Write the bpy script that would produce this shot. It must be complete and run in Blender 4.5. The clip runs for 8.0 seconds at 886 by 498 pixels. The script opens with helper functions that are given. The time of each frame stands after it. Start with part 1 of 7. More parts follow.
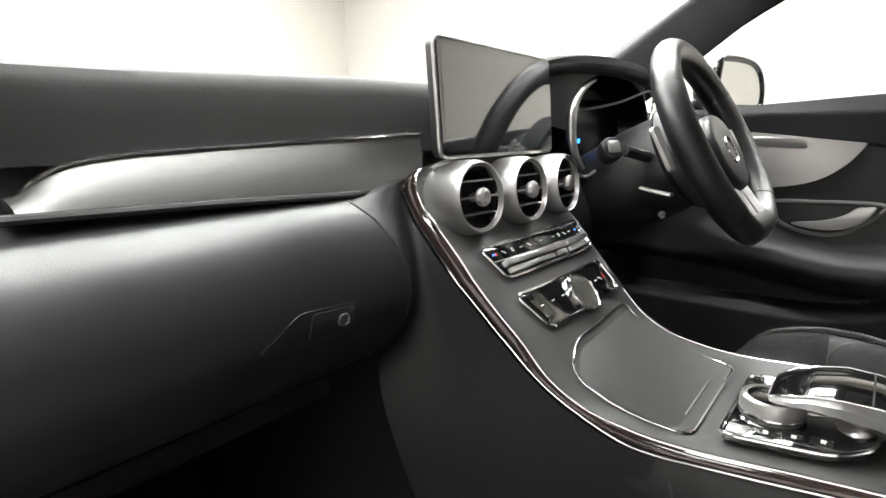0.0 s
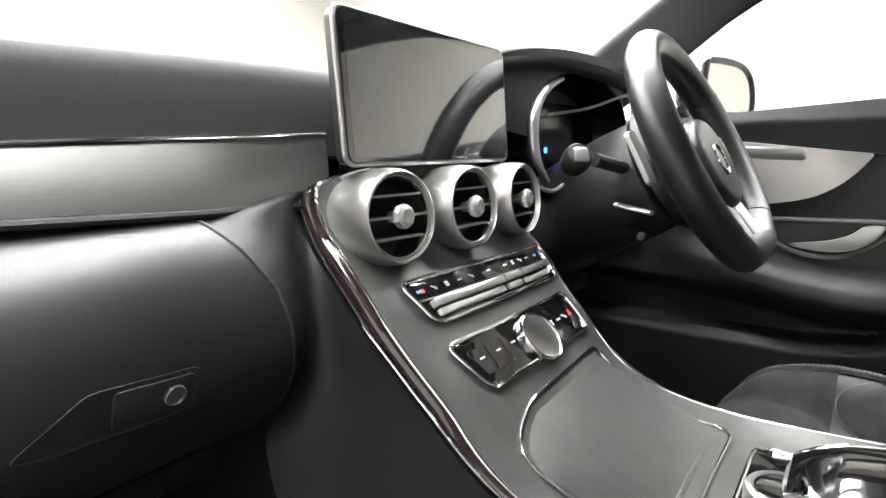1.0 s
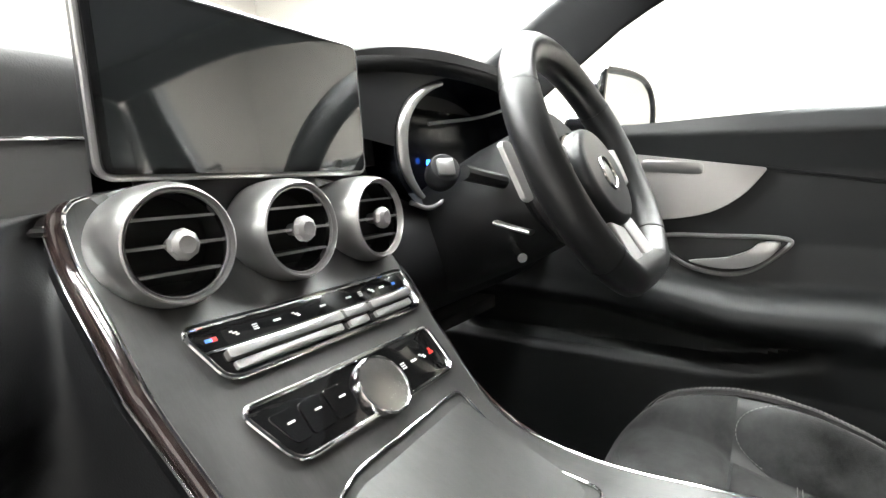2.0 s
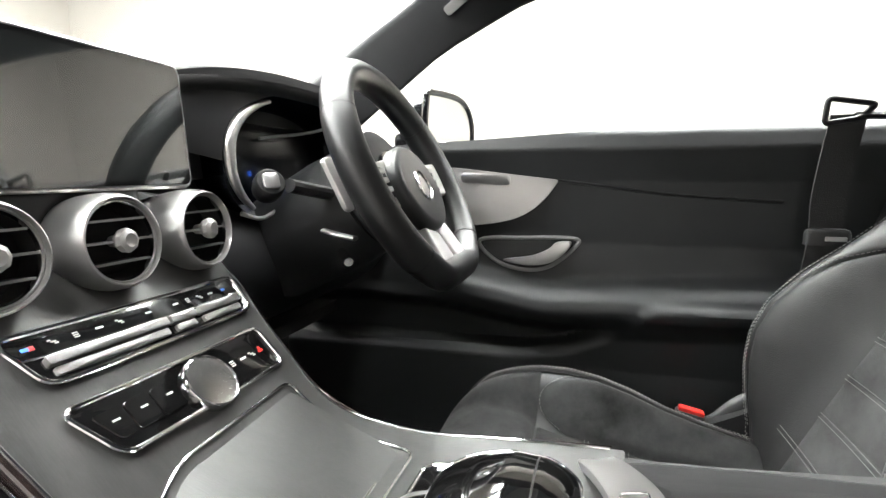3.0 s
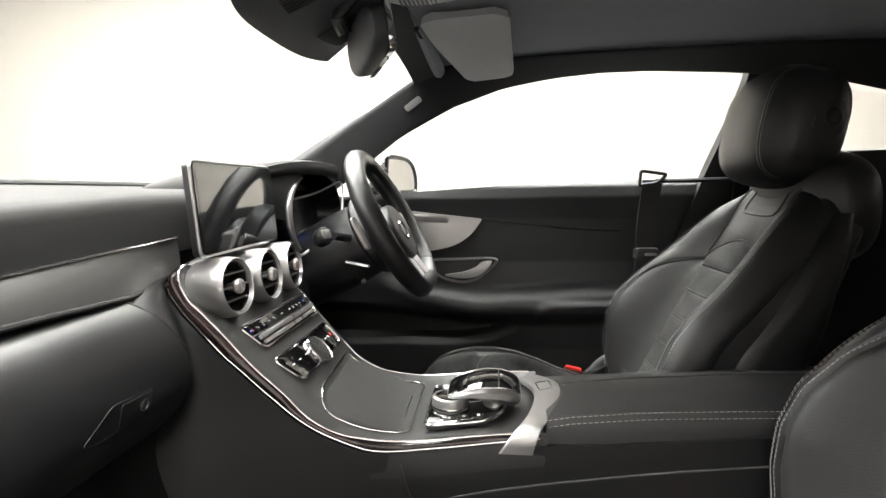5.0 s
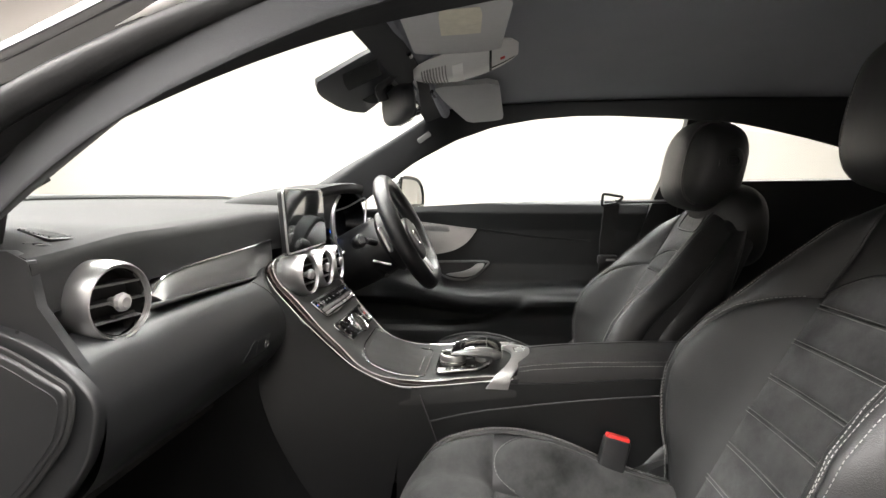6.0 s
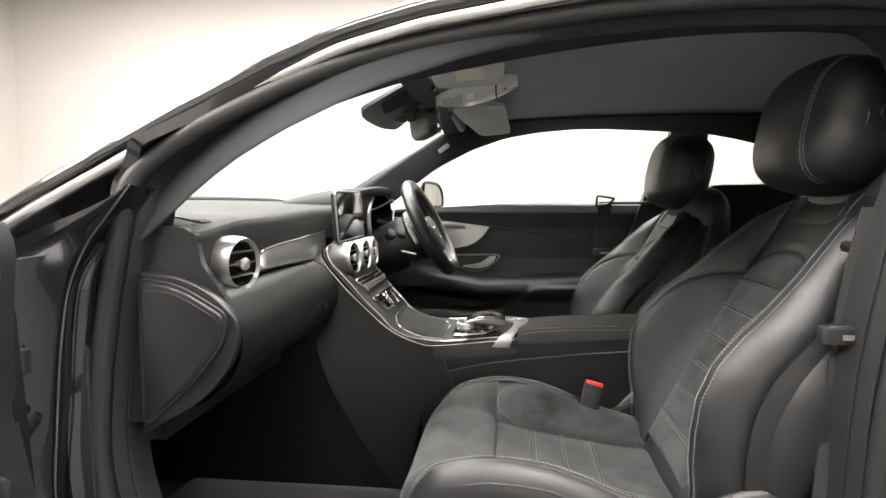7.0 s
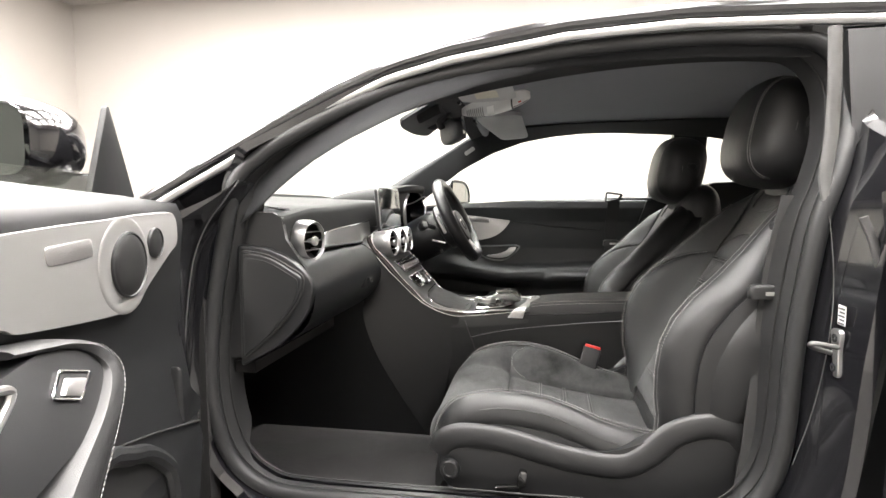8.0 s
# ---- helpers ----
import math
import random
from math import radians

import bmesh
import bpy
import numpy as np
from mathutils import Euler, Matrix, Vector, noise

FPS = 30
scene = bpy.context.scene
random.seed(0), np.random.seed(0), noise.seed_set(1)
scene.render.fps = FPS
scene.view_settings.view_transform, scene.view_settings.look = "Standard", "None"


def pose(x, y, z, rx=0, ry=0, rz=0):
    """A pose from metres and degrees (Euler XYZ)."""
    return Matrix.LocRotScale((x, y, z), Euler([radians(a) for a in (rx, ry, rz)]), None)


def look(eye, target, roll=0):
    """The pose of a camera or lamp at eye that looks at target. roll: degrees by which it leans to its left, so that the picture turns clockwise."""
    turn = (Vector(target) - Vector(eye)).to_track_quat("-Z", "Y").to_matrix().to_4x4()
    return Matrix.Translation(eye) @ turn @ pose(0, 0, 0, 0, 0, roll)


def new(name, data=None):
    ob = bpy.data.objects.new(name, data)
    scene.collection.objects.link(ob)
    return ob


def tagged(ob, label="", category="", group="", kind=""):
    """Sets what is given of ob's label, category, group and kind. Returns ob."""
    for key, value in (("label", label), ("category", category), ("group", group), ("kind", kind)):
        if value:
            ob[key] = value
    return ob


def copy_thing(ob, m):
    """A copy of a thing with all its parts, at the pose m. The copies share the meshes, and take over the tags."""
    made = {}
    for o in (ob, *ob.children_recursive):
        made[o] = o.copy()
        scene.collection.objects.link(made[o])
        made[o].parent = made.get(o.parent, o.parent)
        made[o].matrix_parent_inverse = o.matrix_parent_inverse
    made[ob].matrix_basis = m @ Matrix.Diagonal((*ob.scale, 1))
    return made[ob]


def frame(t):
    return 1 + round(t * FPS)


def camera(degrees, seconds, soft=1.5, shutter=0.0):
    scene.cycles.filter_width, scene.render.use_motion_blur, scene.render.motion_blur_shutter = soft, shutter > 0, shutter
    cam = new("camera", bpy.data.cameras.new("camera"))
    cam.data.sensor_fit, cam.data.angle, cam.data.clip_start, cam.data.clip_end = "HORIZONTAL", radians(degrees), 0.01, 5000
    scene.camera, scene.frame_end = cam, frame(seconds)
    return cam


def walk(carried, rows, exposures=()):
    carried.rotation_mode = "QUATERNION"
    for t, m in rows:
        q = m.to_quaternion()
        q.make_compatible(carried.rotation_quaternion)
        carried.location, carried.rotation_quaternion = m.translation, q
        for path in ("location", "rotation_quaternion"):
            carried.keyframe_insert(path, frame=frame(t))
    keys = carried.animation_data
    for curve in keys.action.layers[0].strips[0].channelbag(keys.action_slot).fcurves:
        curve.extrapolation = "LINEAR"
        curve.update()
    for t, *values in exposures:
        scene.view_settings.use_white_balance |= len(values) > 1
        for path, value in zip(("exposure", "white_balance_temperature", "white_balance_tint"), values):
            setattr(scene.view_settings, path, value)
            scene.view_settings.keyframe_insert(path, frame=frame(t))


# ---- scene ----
cam = camera(79.1, 8.0)
PATH = [
    (0, (-0.594, 0.214, 0.946), (0.925, 1.448, 0.533), -0.7),
    (0.5, (-0.508, 0.238, 0.93), (1.018, 1.469, 0.537), -0.7),
    (1, (-0.441, 0.249, 0.932), (1.111, 1.46, 0.578), -0.6),
    (1.5, (-0.369, 0.261, 0.927), (1.228, 1.422, 0.604), -0.5),
    (2, (-0.312, 0.224, 0.929), (1.369, 1.264, 0.623), -0.4),
    (2.2, (-0.307, 0.204, 0.92), (1.424, 1.164, 0.637), -0.7),
    (3.3, (-0.412, 0.155, 0.945), (1.525, 0.573, 0.67), 0.0),
    (3.5, (-0.45, 0.17, 0.951), (1.502, 0.513, 0.688), -0.2),
    (4, (-0.555, 0.186, 0.965), (1.414, 0.431, 0.717), -0.4),
    (4.5, (-0.669, 0.203, 0.986), (1.306, 0.407, 0.751), -0.7),
    (4.7, (-0.719, 0.199, 0.996), (1.257, 0.401, 0.767), -1.0),
    (5.8, (-1.089, 0.196, 1.038), (0.892, 0.376, 0.832), 0.1),
    (6, (-1.159, 0.188, 1.042), (0.822, 0.367, 0.839), 0.2),
    (6.5, (-1.323, 0.167, 1.04), (0.659, 0.367, 0.852), 0.1),
    (7, (-1.456, 0.154, 1.029), (0.52, 0.402, 0.847), 0.1),
    (7.5, (-1.59, 0.136, 1.023), (0.378, 0.439, 0.841), 0.1),
    (8, (-1.728, 0.103, 1.009), (0.232, 0.46, 0.832), 0.0),
]
walk(cam, [(t, look(eye, target, roll)) for t, eye, target, roll in PATH],
     [(0.0, 3.00, 6480, 10), (0.5, 3.20, 6430, 9), (1.2, 3.46, 6430, 9), (2.0, 3.54, 6430, 9), (3.3, 3.26, 6480, 10), (4.5, 3.00, 6650, 11), (6.0, 2.76, 6660, 12), (7.0, 2.76, 6680, 12), (7.5, 2.92, 6680, 12), (8.0, 3.00, 6680, 12)])

# ---- world, light ----
world = bpy.data.worlds.new("studio_world")
scene.world = world
world.use_nodes = True
world.node_tree.nodes["Background"].inputs[0].default_value = (0.9, 0.92, 1.0, 1)
world.node_tree.nodes["Background"].inputs[1].default_value = 0.05
scene.view_settings.exposure = 1.62
LAMP_POWER = 7.5


# ---- materials ----
def material(name, colour, rough=0.5, metal=0.0, grain=0.0, grain_scale=400.0, cell=0.0, cell_scale=900.0,
             blotch=0.0, blotch_scale=6.0, coat=0.0, sheen=0.0, rough_var=0.0, stretch=(1, 1, 1), spec=0.5):
    """A node material: colour broken by blotches and grain, relief from noise (grain) and from cells (leather)."""
    m = bpy.data.materials.new(name)
    m.use_nodes = True
    t = m.node_tree
    b = t.nodes["Principled BSDF"]
    b.inputs["Roughness"].default_value = rough
    b.inputs["Metallic"].default_value = metal
    b.inputs["Coat Weight"].default_value = coat
    b.inputs["Coat Roughness"].default_value = 0.05
    b.inputs["Sheen Weight"].default_value = sheen
    b.inputs["Specular IOR Level"].default_value = spec
    b.inputs["Base Color"].default_value = (*colour, 1)
    coord = t.nodes.new("ShaderNodeTexCoord")
    mapping = t.nodes.new("ShaderNodeMapping")
    mapping.inputs["Scale"].default_value = stretch
    t.links.new(coord.outputs["Object"], mapping.inputs["Vector"])
    if blotch:
        n = t.nodes.new("ShaderNodeTexNoise")
        n.inputs["Scale"].default_value = blotch_scale
        n.inputs["Detail"].default_value = 6
        n.inputs["Roughness"].default_value = 0.65
        t.links.new(mapping.outputs[0], n.inputs["Vector"])
        mix = t.nodes.new("ShaderNodeMix")
        mix.data_type = "RGBA"
        mix.inputs["A"].default_value = (*[c * (1 - blotch) for c in colour], 1)
        mix.inputs["B"].default_value = (*[min(1, c * (1 + blotch)) for c in colour], 1)
        ramp = t.nodes.new("ShaderNodeMapRange")
        ramp.inputs["From Min"].default_value, ramp.inputs["From Max"].default_value = 0.3, 0.7
        t.links.new(n.outputs["Fac"], ramp.inputs["Value"])
        t.links.new(ramp.outputs[0], mix.inputs["Factor"])
        t.links.new(mix.outputs["Result"], b.inputs["Base Color"])
    if rough_var:
        n = t.nodes.new("ShaderNodeTexNoise")
        n.inputs["Scale"].default_value = 14
        n.inputs["Detail"].default_value = 5
        t.links.new(mapping.outputs[0], n.inputs["Vector"])
        r = t.nodes.new("ShaderNodeMapRange")
        r.inputs["To Min"].default_value, r.inputs["To Max"].default_value = rough - rough_var, rough + rough_var
        t.links.new(n.outputs["Fac"], r.inputs["Value"])
        t.links.new(r.outputs[0], b.inputs["Roughness"])
    last = None
    for kind, amount, size in (("ShaderNodeTexNoise", grain, grain_scale), ("ShaderNodeTexVoronoi", cell, cell_scale)):
        if amount:
            n = t.nodes.new(kind)
            n.inputs["Scale"].default_value = size
            t.links.new(mapping.outputs[0], n.inputs["Vector"])
            bump = t.nodes.new("ShaderNodeBump")
            bump.inputs["Strength"].default_value = amount
            bump.inputs["Distance"].default_value = 0.001
            t.links.new(n.outputs["Fac" if kind.endswith("Noise") else "Distance"], bump.inputs["Height"])
            if last:
                t.links.new(last.outputs[0], bump.inputs["Normal"])
            t.links.new(bump.outputs[0], b.inputs["Normal"])
            last = bump
    return m


def glowing(name, colour, strength):
    m = bpy.data.materials.new(name)
    m.use_nodes = True
    b = m.node_tree.nodes["Principled BSDF"]
    b.inputs["Base Color"].default_value = (*colour, 1)
    b.inputs["Emission Color"].default_value = (*colour, 1)
    b.inputs["Emission Strength"].default_value = strength
    return m


def clear_glass(name, tint=(0.96, 0.98, 0.97)):
    """A pane: lets light straight through, with the gloss of its face."""
    m = bpy.data.materials.new(name)
    m.use_nodes = True
    t = m.node_tree
    t.nodes.clear()
    out = t.nodes.new("ShaderNodeOutputMaterial")
    mix = t.nodes.new("ShaderNodeMixShader")
    clear = t.nodes.new("ShaderNodeBsdfTransparent")
    clear.inputs[0].default_value = (*tint, 1)
    gloss = t.nodes.new("ShaderNodeBsdfGlossy")
    gloss.inputs["Roughness"].default_value = 0.01
    mix.inputs[0].default_value = 0.035
    t.links.new(clear.outputs[0], mix.inputs[1])
    t.links.new(gloss.outputs[0], mix.inputs[2])
    t.links.new(mix.outputs[0], out.inputs[0])
    return m


def ash_wood(name):
    """Dark open-pored ash veneer: faint smoky clouds, with short fine pores along the console."""
    m = material(name, (0.036, 0.036, 0.035), 0.42)
    t = m.node_tree
    b = t.nodes["Principled BSDF"]
    mapping = [n for n in t.nodes if n.type == "MAPPING"][0]
    mapping.inputs["Scale"].default_value = (1.0, 0.55, 0.55)
    cloud = t.nodes.new("ShaderNodeTexNoise")
    cloud.inputs["Scale"].default_value, cloud.inputs["Detail"].default_value = 16, 8
    cloud.inputs["Roughness"].default_value, cloud.inputs["Distortion"].default_value = 0.62, 1.6
    pore_map = t.nodes.new("ShaderNodeMapping")
    pore_map.inputs["Scale"].default_value = (1.0, 0.10, 0.10)
    coord = [n for n in t.nodes if n.type == "TEX_COORD"][0]
    t.links.new(coord.outputs["Object"], pore_map.inputs["Vector"])
    fine = t.nodes.new("ShaderNodeTexNoise")
    fine.inputs["Scale"].default_value, fine.inputs["Detail"].default_value = 900, 3
    t.links.new(mapping.outputs[0], cloud.inputs["Vector"])
    t.links.new(pore_map.outputs[0], fine.inputs["Vector"])
    add = t.nodes.new("ShaderNodeMath")
    add.operation = "MULTIPLY_ADD"
    add.inputs[1].default_value = 0.22
    t.links.new(fine.outputs["Fac"], add.inputs[0])
    t.links.new(cloud.outputs["Fac"], add.inputs[2])
    ramp = t.nodes.new("ShaderNodeValToRGB")
    ramp.color_ramp.elements[0].position, ramp.color_ramp.elements[0].color = 0.42, (0.023, 0.0235, 0.023, 1)
    ramp.color_ramp.elements[1].position, ramp.color_ramp.elements[1].color = 0.80, (0.049, 0.0490, 0.0475, 1)
    t.links.new(add.outputs[0], ramp.inputs[0])
    t.links.new(ramp.outputs[0], b.inputs["Base Color"])
    gloss = t.nodes.new("ShaderNodeMapRange")
    gloss.inputs["From Min"].default_value, gloss.inputs["From Max"].default_value = 0.35, 0.75
    gloss.inputs["To Min"].default_value, gloss.inputs["To Max"].default_value = 0.36, 0.54
    t.links.new(cloud.outputs["Fac"], gloss.inputs["Value"])
    t.links.new(gloss.outputs[0], b.inputs["Roughness"])
    bump = t.nodes.new("ShaderNodeBump")
    bump.inputs["Strength"].default_value, bump.inputs["Distance"].default_value = 0.18, 0.0005
    t.links.new(fine.outputs["Fac"], bump.inputs["Height"])
    t.links.new(bump.outputs[0], b.inputs["Normal"])
    return m


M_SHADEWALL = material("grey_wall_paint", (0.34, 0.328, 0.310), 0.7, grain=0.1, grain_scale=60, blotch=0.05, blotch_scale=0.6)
M_WALL = material("white_wall_paint", (0.342, 0.319, 0.294), 0.7, grain=0.1, grain_scale=60, blotch=0.02, blotch_scale=0.6)
M_FLOOR = material("grey_studio_floor", (0.09, 0.089, 0.087), 0.35, blotch=0.06, blotch_scale=2, rough_var=0.08)
M_LAMP = glowing("lamp_tube", (1.0, 0.985, 0.965), LAMP_POWER)
M_LAMP_BODY = material("lamp_housing", (0.8, 0.8, 0.8), 0.4)
M_LEATHER = material("black_leather", (0.0128, 0.0130, 0.0134), 0.44, cell=0.25, cell_scale=800, grain=0.06, grain_scale=110,
                     blotch=0.12, blotch_scale=9, rough_var=0.06)
M_TOP = material("black_dash_top", (0.0112, 0.0112, 0.0112), 0.72, cell=0.12, cell_scale=900, grain=0.05, grain_scale=160, blotch=0.1, blotch_scale=5, spec=0.22)
M_PAD = material("black_soft_pad", (0.0080, 0.0083, 0.0089), 0.40, cell=0.10, cell_scale=900, grain=0.04, grain_scale=160,
                 blotch=0.1, blotch_scale=5, rough_var=0.05)
M_INSERT = material("dark_grey_leather", (0.0115, 0.0118, 0.0119), 0.55, cell=0.3, cell_scale=700, blotch=0.12, blotch_scale=12, rough_var=0.05)
M_PERF = material("perforated_leather", (0.0075, 0.0076, 0.0078), 0.40, cell=0.22, cell_scale=1100, blotch=0.1)
M_DOOR = material("black_door_vinyl", (0.0112, 0.0126, 0.0133), 0.46, cell=0.2, cell_scale=900, blotch=0.1, blotch_scale=5, rough_var=0.05)
M_SHIELD = material("black_shield_vinyl", (0.0100, 0.0102, 0.0107), 0.45, grain=0.25, grain_scale=900, blotch=0.08, rough_var=0.04)
M_SUEDE = material("grey_suede", (0.034, 0.0345, 0.0345), 0.95, grain=0.5, grain_scale=900, blotch=0.6, blotch_scale=11, sheen=0.1, spec=0.1)
M_PLASTIC = material("black_plastic", (0.0075, 0.0078, 0.0084), 0.42, grain=0.3, grain_scale=900, blotch=0.1)
M_CARPET = material("black_carpet", (0.0070, 0.0067, 0.0067), 0.95, grain=1.0, grain_scale=700, blotch=0.35, blotch_scale=14, sheen=0.1, spec=0.1)
M_PILLAR = material("dark_pillar_cloth", (0.0112, 0.0118, 0.0130), 0.9, grain=0.5, grain_scale=1200, blotch=0.08, sheen=0.1, spec=0.3)
M_LINER = material("black_headliner_cloth", (0.145, 0.155, 0.180), 0.92, grain=0.5, grain_scale=1200, blotch=0.06, sheen=0.2)
M_GREYTRIM = material("grey_satin_vinyl", (0.19, 0.191, 0.19), 0.6, grain=0.3, grain_scale=700, blotch=0.05)
M_RUBBER = material("black_rubber", (0.0165, 0.0167, 0.0172), 0.46, grain=0.2, grain_scale=300, blotch=0.15, blotch_scale=20, spec=0.35)
M_OLDRUBBER = material("pale_rubber", (0.062, 0.061, 0.060), 0.5, blotch=0.2, blotch_scale=20)
M_PAINT = material("black_car_paint", (0.006, 0.006, 0.007), 0.16, coat=1.0, blotch=0.1)
M_SILVER = material("satin_silver", (0.39, 0.386, 0.380), 0.33, 0.9, grain=0.08, grain_scale=1500, rough_var=0.04)
M_SPOKE = material("satin_silver_paint", (0.46, 0.455, 0.45), 0.36, 0.45, rough_var=0.04)
M_RIMHIDE = material("black_rim_leather", (0.0060, 0.0061, 0.0064), 0.34, cell=0.2, cell_scale=800, rough_var=0.05)
M_BRUSHED = material("brushed_aluminium", (0.40, 0.39, 0.38), 0.42, 0.8, grain=0.25, grain_scale=900, stretch=(0.03, 1, 1), rough_var=0.05)
M_DARKTRIM = material("dark_brushed_trim", (0.112, 0.111, 0.109), 0.48, 0.8, grain=0.1, grain_scale=800, stretch=(0.03, 1, 1), rough_var=0.04)
M_GRILLE = material("perforated_grille", (0.012, 0.012, 0.012), 0.5, 0.2, cell=0.35, cell_scale=1600, spec=0.3)
# Darker copy of the door trim metal, toned down against the strong light there.
M_BRUSHED_DIM = material("aluminium_toned_for_light", (0.30, 0.295, 0.288), 0.46, 0.75, grain=0.12, grain_scale=900, rough_var=0.05)
M_CHROME = material("chrome", (0.72, 0.72, 0.72), 0.10, 1.0, rough_var=0.03)
M_GLOSS = material("piano_black", (0.005, 0.005, 0.005), 0.06, coat=0.6, rough_var=0.02)
M_STRIP = material("dark_gloss_strip", (0.016, 0.011, 0.010), 0.12, coat=0.5, blotch=0.3, blotch_scale=60, rough_var=0.03)
M_WOOD = ash_wood("dark_ash_veneer")
M_GLOSSDARK = material("instrument_black", (0.004, 0.0045, 0.006), 0.22, rough_var=0.03, spec=0.3)
M_SCREEN = material("screen_glass", (0.012, 0.0135, 0.0135), 0.05, coat=0.5, rough_var=0.01)
for m_ in (M_LEATHER, M_PAD, M_WOOD, M_PERF):
    m_.node_tree.nodes["Principled BSDF"].inputs["IOR"].default_value = 1.52
for m_, ior in ((M_SCREEN, 2.1), (M_GLOSS, 1.85)):
    m_.node_tree.nodes["Principled BSDF"].inputs["IOR"].default_value = ior
# Near-black for joints and openings, and for shade drawn as flat recess plates.
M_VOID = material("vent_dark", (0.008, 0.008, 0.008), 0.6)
M_STITCH = material("pale_thread", (0.23, 0.225, 0.218), 0.8)
M_DARKSTITCH = material("grey_thread", (0.13, 0.13, 0.126), 0.8)
M_RED = material("red_plastic", (0.55, 0.025, 0.02), 0.35)
M_BLUE = glowing("blue_telltale", (0.02, 0.16, 1.0), 1.0)
M_BLUEPRINT = material("blue_print", (0.05, 0.2, 0.75), 0.5)
M_WHITE = material("white_print", (0.55, 0.55, 0.54), 0.6)
M_OVER = material("grey_satin_plastic", (0.58, 0.58, 0.57), 0.40, grain=0.2, grain_scale=900, blotch=0.05)
M_BELT = material("black_webbing", (0.02, 0.02, 0.02), 0.7, grain=0.6, grain_scale=600, blotch=0.1)
M_MAT = material("black_velour", (0.0105, 0.0100, 0.0100), 0.95, grain=1.0, grain_scale=500, blotch=0.5, blotch_scale=9, sheen=0.25, spec=0.1)
M_FLANK = material("black_console_flank", (0.0052, 0.0054, 0.0058), 0.44, grain=0.2, grain_scale=700, blotch=0.1, spec=0.34)
# Mirror glass coloured near-black to stand for the dim room it reflects.
M_DARKREFLECTION = material("mirror_painted_reflection", (0.06, 0.066, 0.063), 0.05, 1.0)
M_PAPER = material("paper_label", (0.6, 0.57, 0.46), 0.7, blotch=0.1, blotch_scale=60)
M_GLASS = clear_glass("window_glass")
M_DARKGLASS = clear_glass("tinted_window_glass", (0.5, 0.53, 0.52))
M_MIRROR = material("mirror_glass", (0.85, 0.86, 0.86), 0.02, 1.0)
M_DARKMIRROR = material("dark_gloss_metal", (0.66, 0.66, 0.65), 0.22, 1.0, rough_var=0.03)
M_LOCK = material("dark_lock_metal", (0.10, 0.10, 0.10), 0.35, 0.7)
M_LENS = material("frosted_lens", (0.85, 0.85, 0.83), 0.25)
M_VISOR = material("grey_visor_cloth", (0.42, 0.422, 0.425), 0.7, grain=0.3, grain_scale=700, blotch=0.05)
M_COVER = material("charcoal_plastic", (0.026, 0.027, 0.030), 0.5, grain=0.3, grain_scale=900, blotch=0.08)


# ---- building helpers ----
def v(*a):
    return Vector(a)


def mesh_object(name, verts, faces, mat, smooth=35):
    me = bpy.data.meshes.new(name)
    me.from_pydata([tuple(p) for p in verts], [], faces)
    me.validate()
    bm = bmesh.new()
    bm.from_mesh(me)
    bmesh.ops.remove_doubles(bm, verts=bm.verts, dist=1e-6)
    bmesh.ops.recalc_face_normals(bm, faces=bm.faces)
    bm.to_mesh(me)
    bm.free()
    me.materials.append(mat)
    if smooth:
        me.shade_smooth()
        me.set_sharp_from_angle(angle=radians(smooth))
    return new(name, me)


def thing(name, base, label, category, group="", kind=""):
    e = new(name)
    e.location = base
    e.empty_display_size = 0.05
    return tagged(e, label, category, group, kind)


def under(ob, parent, label=""):
    """Hangs ob, built in place, under parent."""
    ob.parent = parent
    m = Matrix.Translation(parent.location) if parent.parent is None else Matrix.Translation(parent.parent.location)
    ob.matrix_parent_inverse = m.inverted() if parent.parent is None else Matrix()
    return tagged(ob, label, kind="stuff" if ob.name.startswith("stitching") else "")


def part(name, geo, mat, parent, label="", smooth=35):
    """geo: (verts, faces) in place."""
    return under(mesh_object(name, geo[0], geo[1], mat, smooth), parent, label)


def join(*geos):
    verts, faces = [], []
    for a, b in geos:
        n = len(verts)
        verts += list(a)
        faces += [tuple(i + n for i in f) for f in b]
    return verts, faces


def moved(geo, m):
    return [m @ Vector(p) for p in geo[0]], geo[1]


def grid(rows, wrap=False, caps=False, closed=False):
    """A skin over rows of points. wrap: each row is a ring; caps: close both ends; closed: last row joins the first."""
    n, m = len(rows), len(rows[0])
    verts = [Vector(p) for r in rows for p in r]
    faces = []
    for i in range(n if closed else n - 1):
        k = (i + 1) % n
        for j in range(m if wrap else m - 1):
            l = (j + 1) % m
            faces.append((i * m + j, i * m + l, k * m + l, k * m + j))
    if caps:
        faces.append(tuple(range(m)))
        faces.append(tuple(range((n - 1) * m, n * m)))
    return verts, faces


def curve_through(pts, steps=6, closed=False):
    """A smooth line through points (Catmull-Rom)."""
    p = [Vector(q) for q in pts]
    n = len(p)
    out = []
    for i in range(n if closed else n - 1):
        a = p[(i - 1) % n] if closed or i > 0 else 2 * p[0] - p[1]
        b, c = p[i], p[(i + 1) % n]
        d = p[(i + 2) % n] if closed or i < n - 2 else 2 * p[-1] - p[-2]
        for s in range(steps):
            t = s / steps
            out.append(0.5 * (2 * b + (c - a) * t + (2 * a - 5 * b + 4 * c - d) * t * t + (3 * b - a - 3 * c + d) * t ** 3))
    if not closed:
        out.append(p[-1])
    return out


